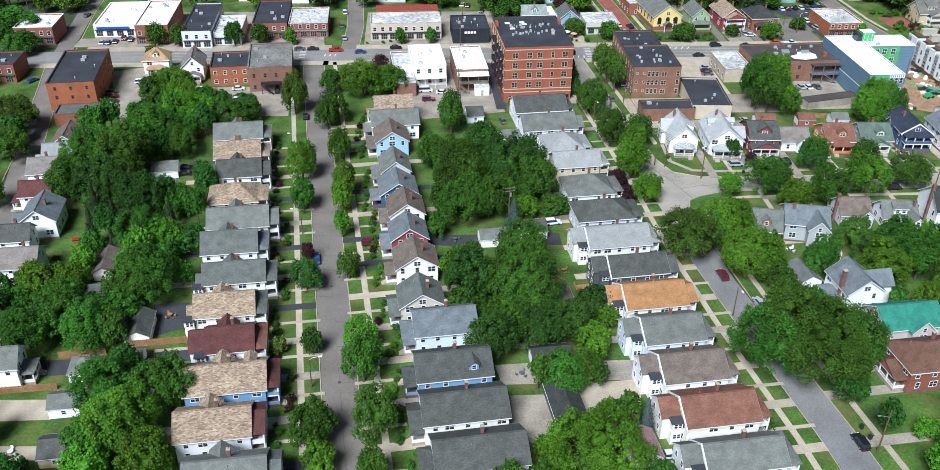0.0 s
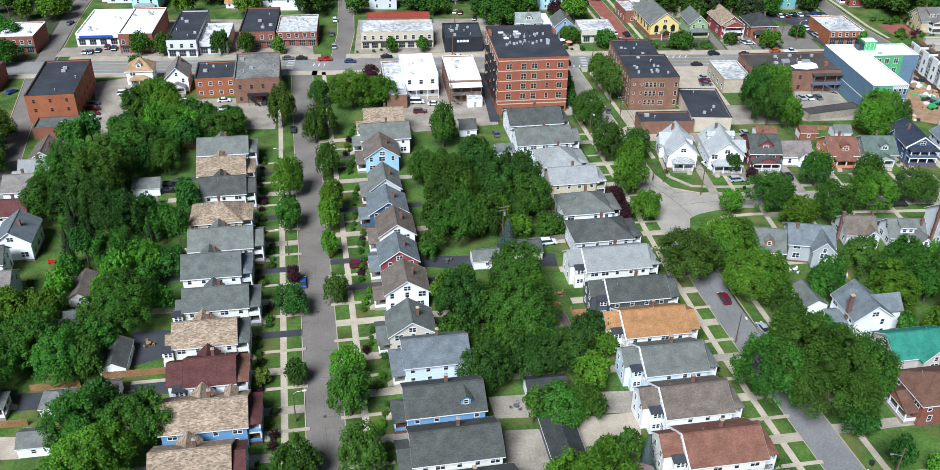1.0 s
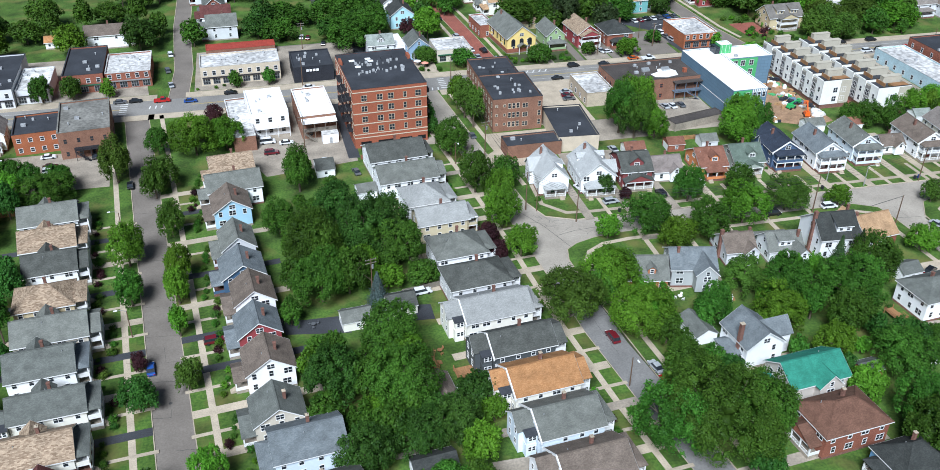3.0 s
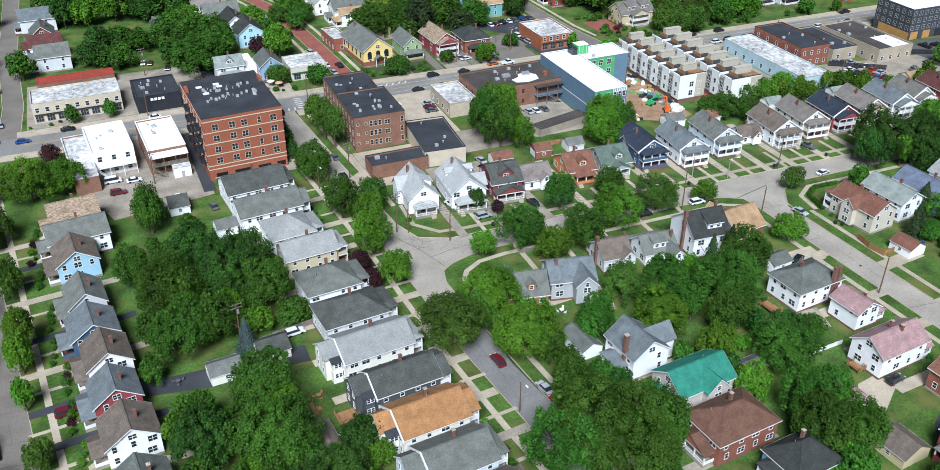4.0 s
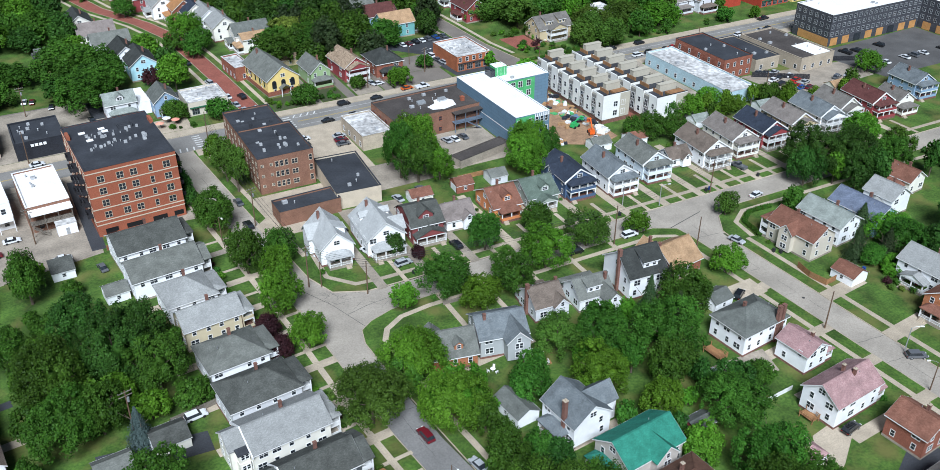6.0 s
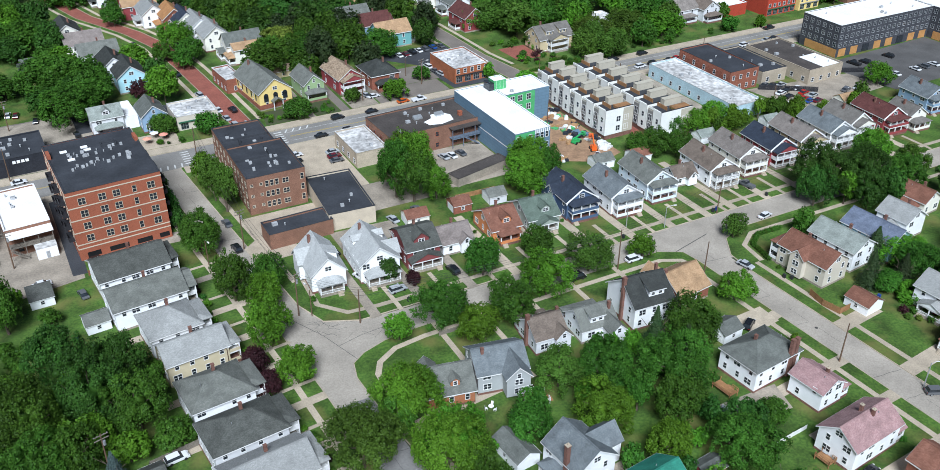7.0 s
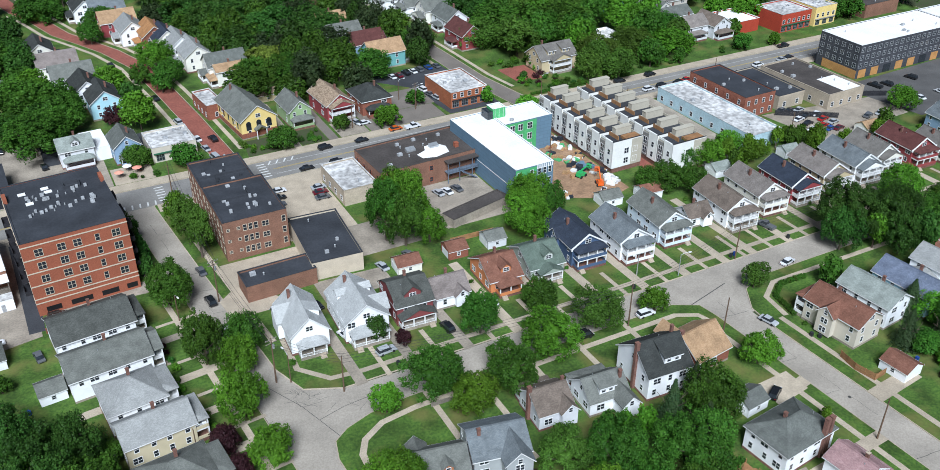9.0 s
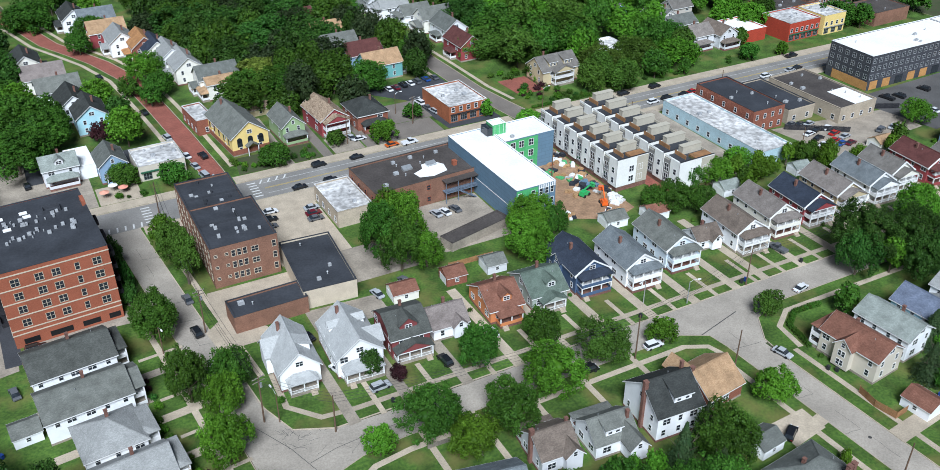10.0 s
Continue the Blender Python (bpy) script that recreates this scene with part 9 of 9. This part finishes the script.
rs = random.Random(909)
for x0, x1, y0, y1, n in ((99.8, 113, 358, 368.2, 12), (118, 126, 358, 368, 12), (212, 250, 357.6, 364, 16), (252, 330, 357.8, 363, 12), (58, 71, 357.6, 360, 5), (-20, -10, 357.5, 360, 3)):
    for k in range(n):
        shrub(round(rs.uniform(x0, x1), 1), round(rs.uniform(y0, y1), 1), round(rs.uniform(0.6, 1.3), 2), rs.choice(("mid", "bright", "dark", "olive", "mid")))

for off in (-6.6, 6.6):
    strip("pavement", [(x + off, y) for x, y in SIDE_LINE[1:]], 1.5, 0.02, CONC, "pale concrete slab pavement", "pavement")
for k in range(30):
    shrub(round(rs.uniform(206.5, 223), 1), round(rs.uniform(361, 392), 1), round(rs.uniform(0.7, 1.7), 2), rs.choice(("mid", "bright", "dark", "olive", "purple")))
for k in range(24):
    shrub(round(206.2 + k * 1.05, 2), 358.4, 0.75, "mid", 1.2)

# a red shade canopy and a bench in a west garden
c = thing("garden_canopy", -98.9, 213.2, 10, "red cloth garden canopy on four poles", "canopy")
for sx in (-1.4, 1.4):
    for sy in (-1.4, 1.4):
        g = Geo()
        g.tube((sx, sy, 0), (sx, sy, 2.1), 0.04, 0.04, 6)
        part("pole", g, METAL, c)
g = Geo()
for a, b in (((-1.6, -1.6), (1.6, -1.6)), ((1.6, -1.6), (1.6, 1.6)), ((1.6, 1.6), (-1.6, 1.6)), ((-1.6, 1.6), (-1.6, -1.6))):
    g.poly((*a, 2.1), (*b, 2.1), (0, 0, 3.0))
part("cloth", g, paint("red_cloth", (0.6, 0.03, 0.03), 0.8), c)
b = thing("garden_bench", -91.3, 209.6, 8, "red painted garden bench on the lawn", "bench")
for n, q in (("seat", (-0.9, -0.25, 0.4, 0.9, 0.25, 0.46)), ("backrest", (-0.9, 0.22, 0.46, 0.9, 0.28, 0.95)), ("leg", (-0.8, -0.2, 0, -0.7, 0.2, 0.4)), ("leg", (0.7, -0.2, 0, 0.8, 0.2, 0.4))):
    g = Geo()
    g.box(*q)
    part(n, g, CAR_PAINT["red"], b)
car(68.5, 284.2, 96, "black", "suv")
car(69.0, 270.3, 96, "white", "sedan")
car(69.7, 298.5, 96, "gray", "sedan")

# broken old surface where the streets meet
for k in range(22):
    x, y = rs.uniform(75, 84), rs.uniform(238, 243)
    a = rs.uniform(0, 3.1)
    crack([(x + math.cos(a) * i * 0.6 + rs.uniform(-0.2, 0.2), y + math.sin(a) * i * 0.5 + rs.uniform(-0.2, 0.2)) for i in range(5)], 0.07)
crack([(68.5, 252), (72, 246), (76, 238), (78, 232), (80, 226)], 0.12)
crack([(78, 232.5), (84, 234), (92, 234.6), (104, 234.7)], 0.12)

tagged(new("road_cracks", CRACKS.mesh("road_cracks", CRACK)), "dark sealed cracks in the road surfaces", "cracks", "", "stuff")

w = thing("awning", 165.4, 180.6, 96, "red cloth awning over a side door of a white house", "awning")
g = Geo()
g.slab([(-1.6, -1.3, 2.6), (1.6, -1.3, 2.6), (1.6, 0.0, 3.1), (-1.6, 0.0, 3.1)], 0.06)
part("cloth", g, paint("awning_red", (0.55, 0.05, 0.04), 0.8), w)
for x in (-1.5, 1.5):
    g = Geo()
    g.tube((x, -1.25, 0), (x, -1.25, 2.58), 0.04, 0.04, 6)
    part("post", g, METAL, w)


# ---- woods and gardens that fill the plots ----
# lawns and yards that stay open
def clearing(x, y, r):
    FOOT.append((x, y, 0, r * 1.6, r * 1.6))


# west gardens
for q in ((-82, 152, 7), (-83, 143, 7), (-77, 131, 8), (-57, 177, 6), (-90, 207, 6), (-92, 199, 6), (-66, 252, 6), (-70, 240, 6)):
    clearing(*q)
# middle gardens
for q in ((35, 203, 6), (36.4, 194, 6), (8.5, 208, 7), (36, 184, 6), (44, 152, 6), (36, 143, 7), (20, 138, 7), (17.6, 151, 5), (30.6, 163.8, 4), (40.6, 161, 5), (78.6, 248, 4)):
    clearing(*q)
# east gardens
for q in ((93, 178.6, 4), (104, 202, 4), (99, 135, 7), (108, 144, 3), (102, 246, 4), (102, 214, 5), (97, 202, 7), (91, 204, 4), (107, 200, 6), (108, 196, 5), (111, 190, 4), (96, 196, 6)):
    clearing(*q)
# far east gardens
for q in ((152, 167, 6), (146, 155, 6), (150.5, 146, 6), (154, 141, 7), (160, 137.5, 6), (140, 150, 8), (148, 160, 8), (136, 137, 7), (146, 130, 8), (128, 162, 4), (142, 175, 5), (145, 138, 6), (194, 188.6, 6), (193, 212, 7), (190, 200, 6), (199, 222, 7), (205, 205, 6), (147, 168, 8), (160, 168, 8), (138, 200, 5), (134, 203, 4), (128, 204, 6)):
    clearing(*q)
FOOT.append((22, 203, 0, 36, 20))
FOOT.append((41, 184, 0, 11, 12))
GARDEN = ("mid", "mid", "dark", "bright")
for k, (x, y, R) in enumerate(TREE_AT):
    PLANTED.append((x, y, R * 0.8))
wood(-104, 112, -58, 292, 75, 2.4, 5.0, 6, 12, GARDEN, 1, 0.36, 200, 0.62)
wood(4, 110, 44, 244, 56, 2.2, 4.6, 5, 11, ("dark", "mid", "mid", "bright"), 2, 0.36, 200, 0.7)
wood(8, 254, 36, 286, 7, 1.4, 2.4, 3, 5, ("mid", "bright"), 11, 0.36, 200)
wood(88, 108, 157, 205, 48, 1.8, 3.8, 4, 9, GARDEN, 3, 0.36, 200, 0.66)
wood(200, 130, 330, 226, 60, 2.8, 5.5, 7, 13, ("mid", "dark", "dark", "bright"), 4, 0.5, 120, 0.66)
for q in ((0, 443, 9), (24, 449, 10), (258, 402, 7), (270, 365, 6), (288, 364, 8), (302, 362, 8), (358, 356, 14)):
    clearing(*q)
wood(98, 384, 187, 535, 70, 4.5, 8.5, 10, 18, ("dark", "mid", "mid", "conifer"), 5, 0.62, 75, 0.62)
wood(208, 365, 420, 520, 70, 4.5, 8.5, 10, 18, ("mid", "bright", "mid", "olive"), 6, 0.62, 75, 0.62)
wood(-22, 376, 84, 570, 60, 4.0, 8.0, 8, 15, ("mid", "dark", "dark", "bright"), 7, 0.62, 75, 0.62)
wood(-220, 200, -120, 330, 30, 3.0, 5.5, 8, 13, GARDEN, 8, 0.6, 85)
wood(-200, 400, -33, 530, 40, 3.5, 7.0, 8, 14, GARDEN, 9, 0.6, 85)
wood(225, 270, 300, 292, 14, 2.0, 3.2, 5, 8, ("bright", "mid"), 10)
rs = random.Random(77)
SHRUB_KINDS = ("mid", "mid", "bright", "dark", "olive", "mid", "purple")
for fx, fy, a, l, w in FOOT[:HOUSE_N[0]]:
    if fy > 345:
        continue
    c, s = math.cos(radians(a)), math.sin(radians(a))
    # foundation planting along the street fronts
    front = 1 if fy < 275 and (fx < -35 and fx > -62 or 38 < fx < 62) else -1 if fy < 290 and -10 < fx < 12 else 0
    if front:
        reach, span = ((l - 3) / 2, w - 2) if abs(a) < 45 else ((w - 2) / 2, l - 3)
        for k in range(4):
            v = (k - 1.5) * span / 3.6 + rs.uniform(-0.6, 0.6)
            r = rs.uniform(0.6, 1.25)
            shrub(round(fx + front * (reach + 2.5 + r + rs.uniform(0, 0.8)) - front * v * 0.1, 1), round(fy + v, 1), round(r, 2), rs.choice(SHRUB_KINDS))
        continue
    if rs.random() < 0.5:
        u, v = rs.choice((-1, 1)) * (l / 2 + rs.uniform(0.2, 1.6)), rs.uniform(-w / 2, w / 2)
    else:
        u, v = rs.uniform(-l / 2, l / 2), rs.choice((-1, 1)) * (w / 2 - rs.uniform(0.0, 0.5))
    x, y = fx + u * c - v * s, fy + u * s + v * c
    if not near_road(x, y, 5.5):
        shrub(round(x, 1), round(y, 1), round(rs.uniform(0.5, 1.1), 2), rs.choice(SHRUB_KINDS))
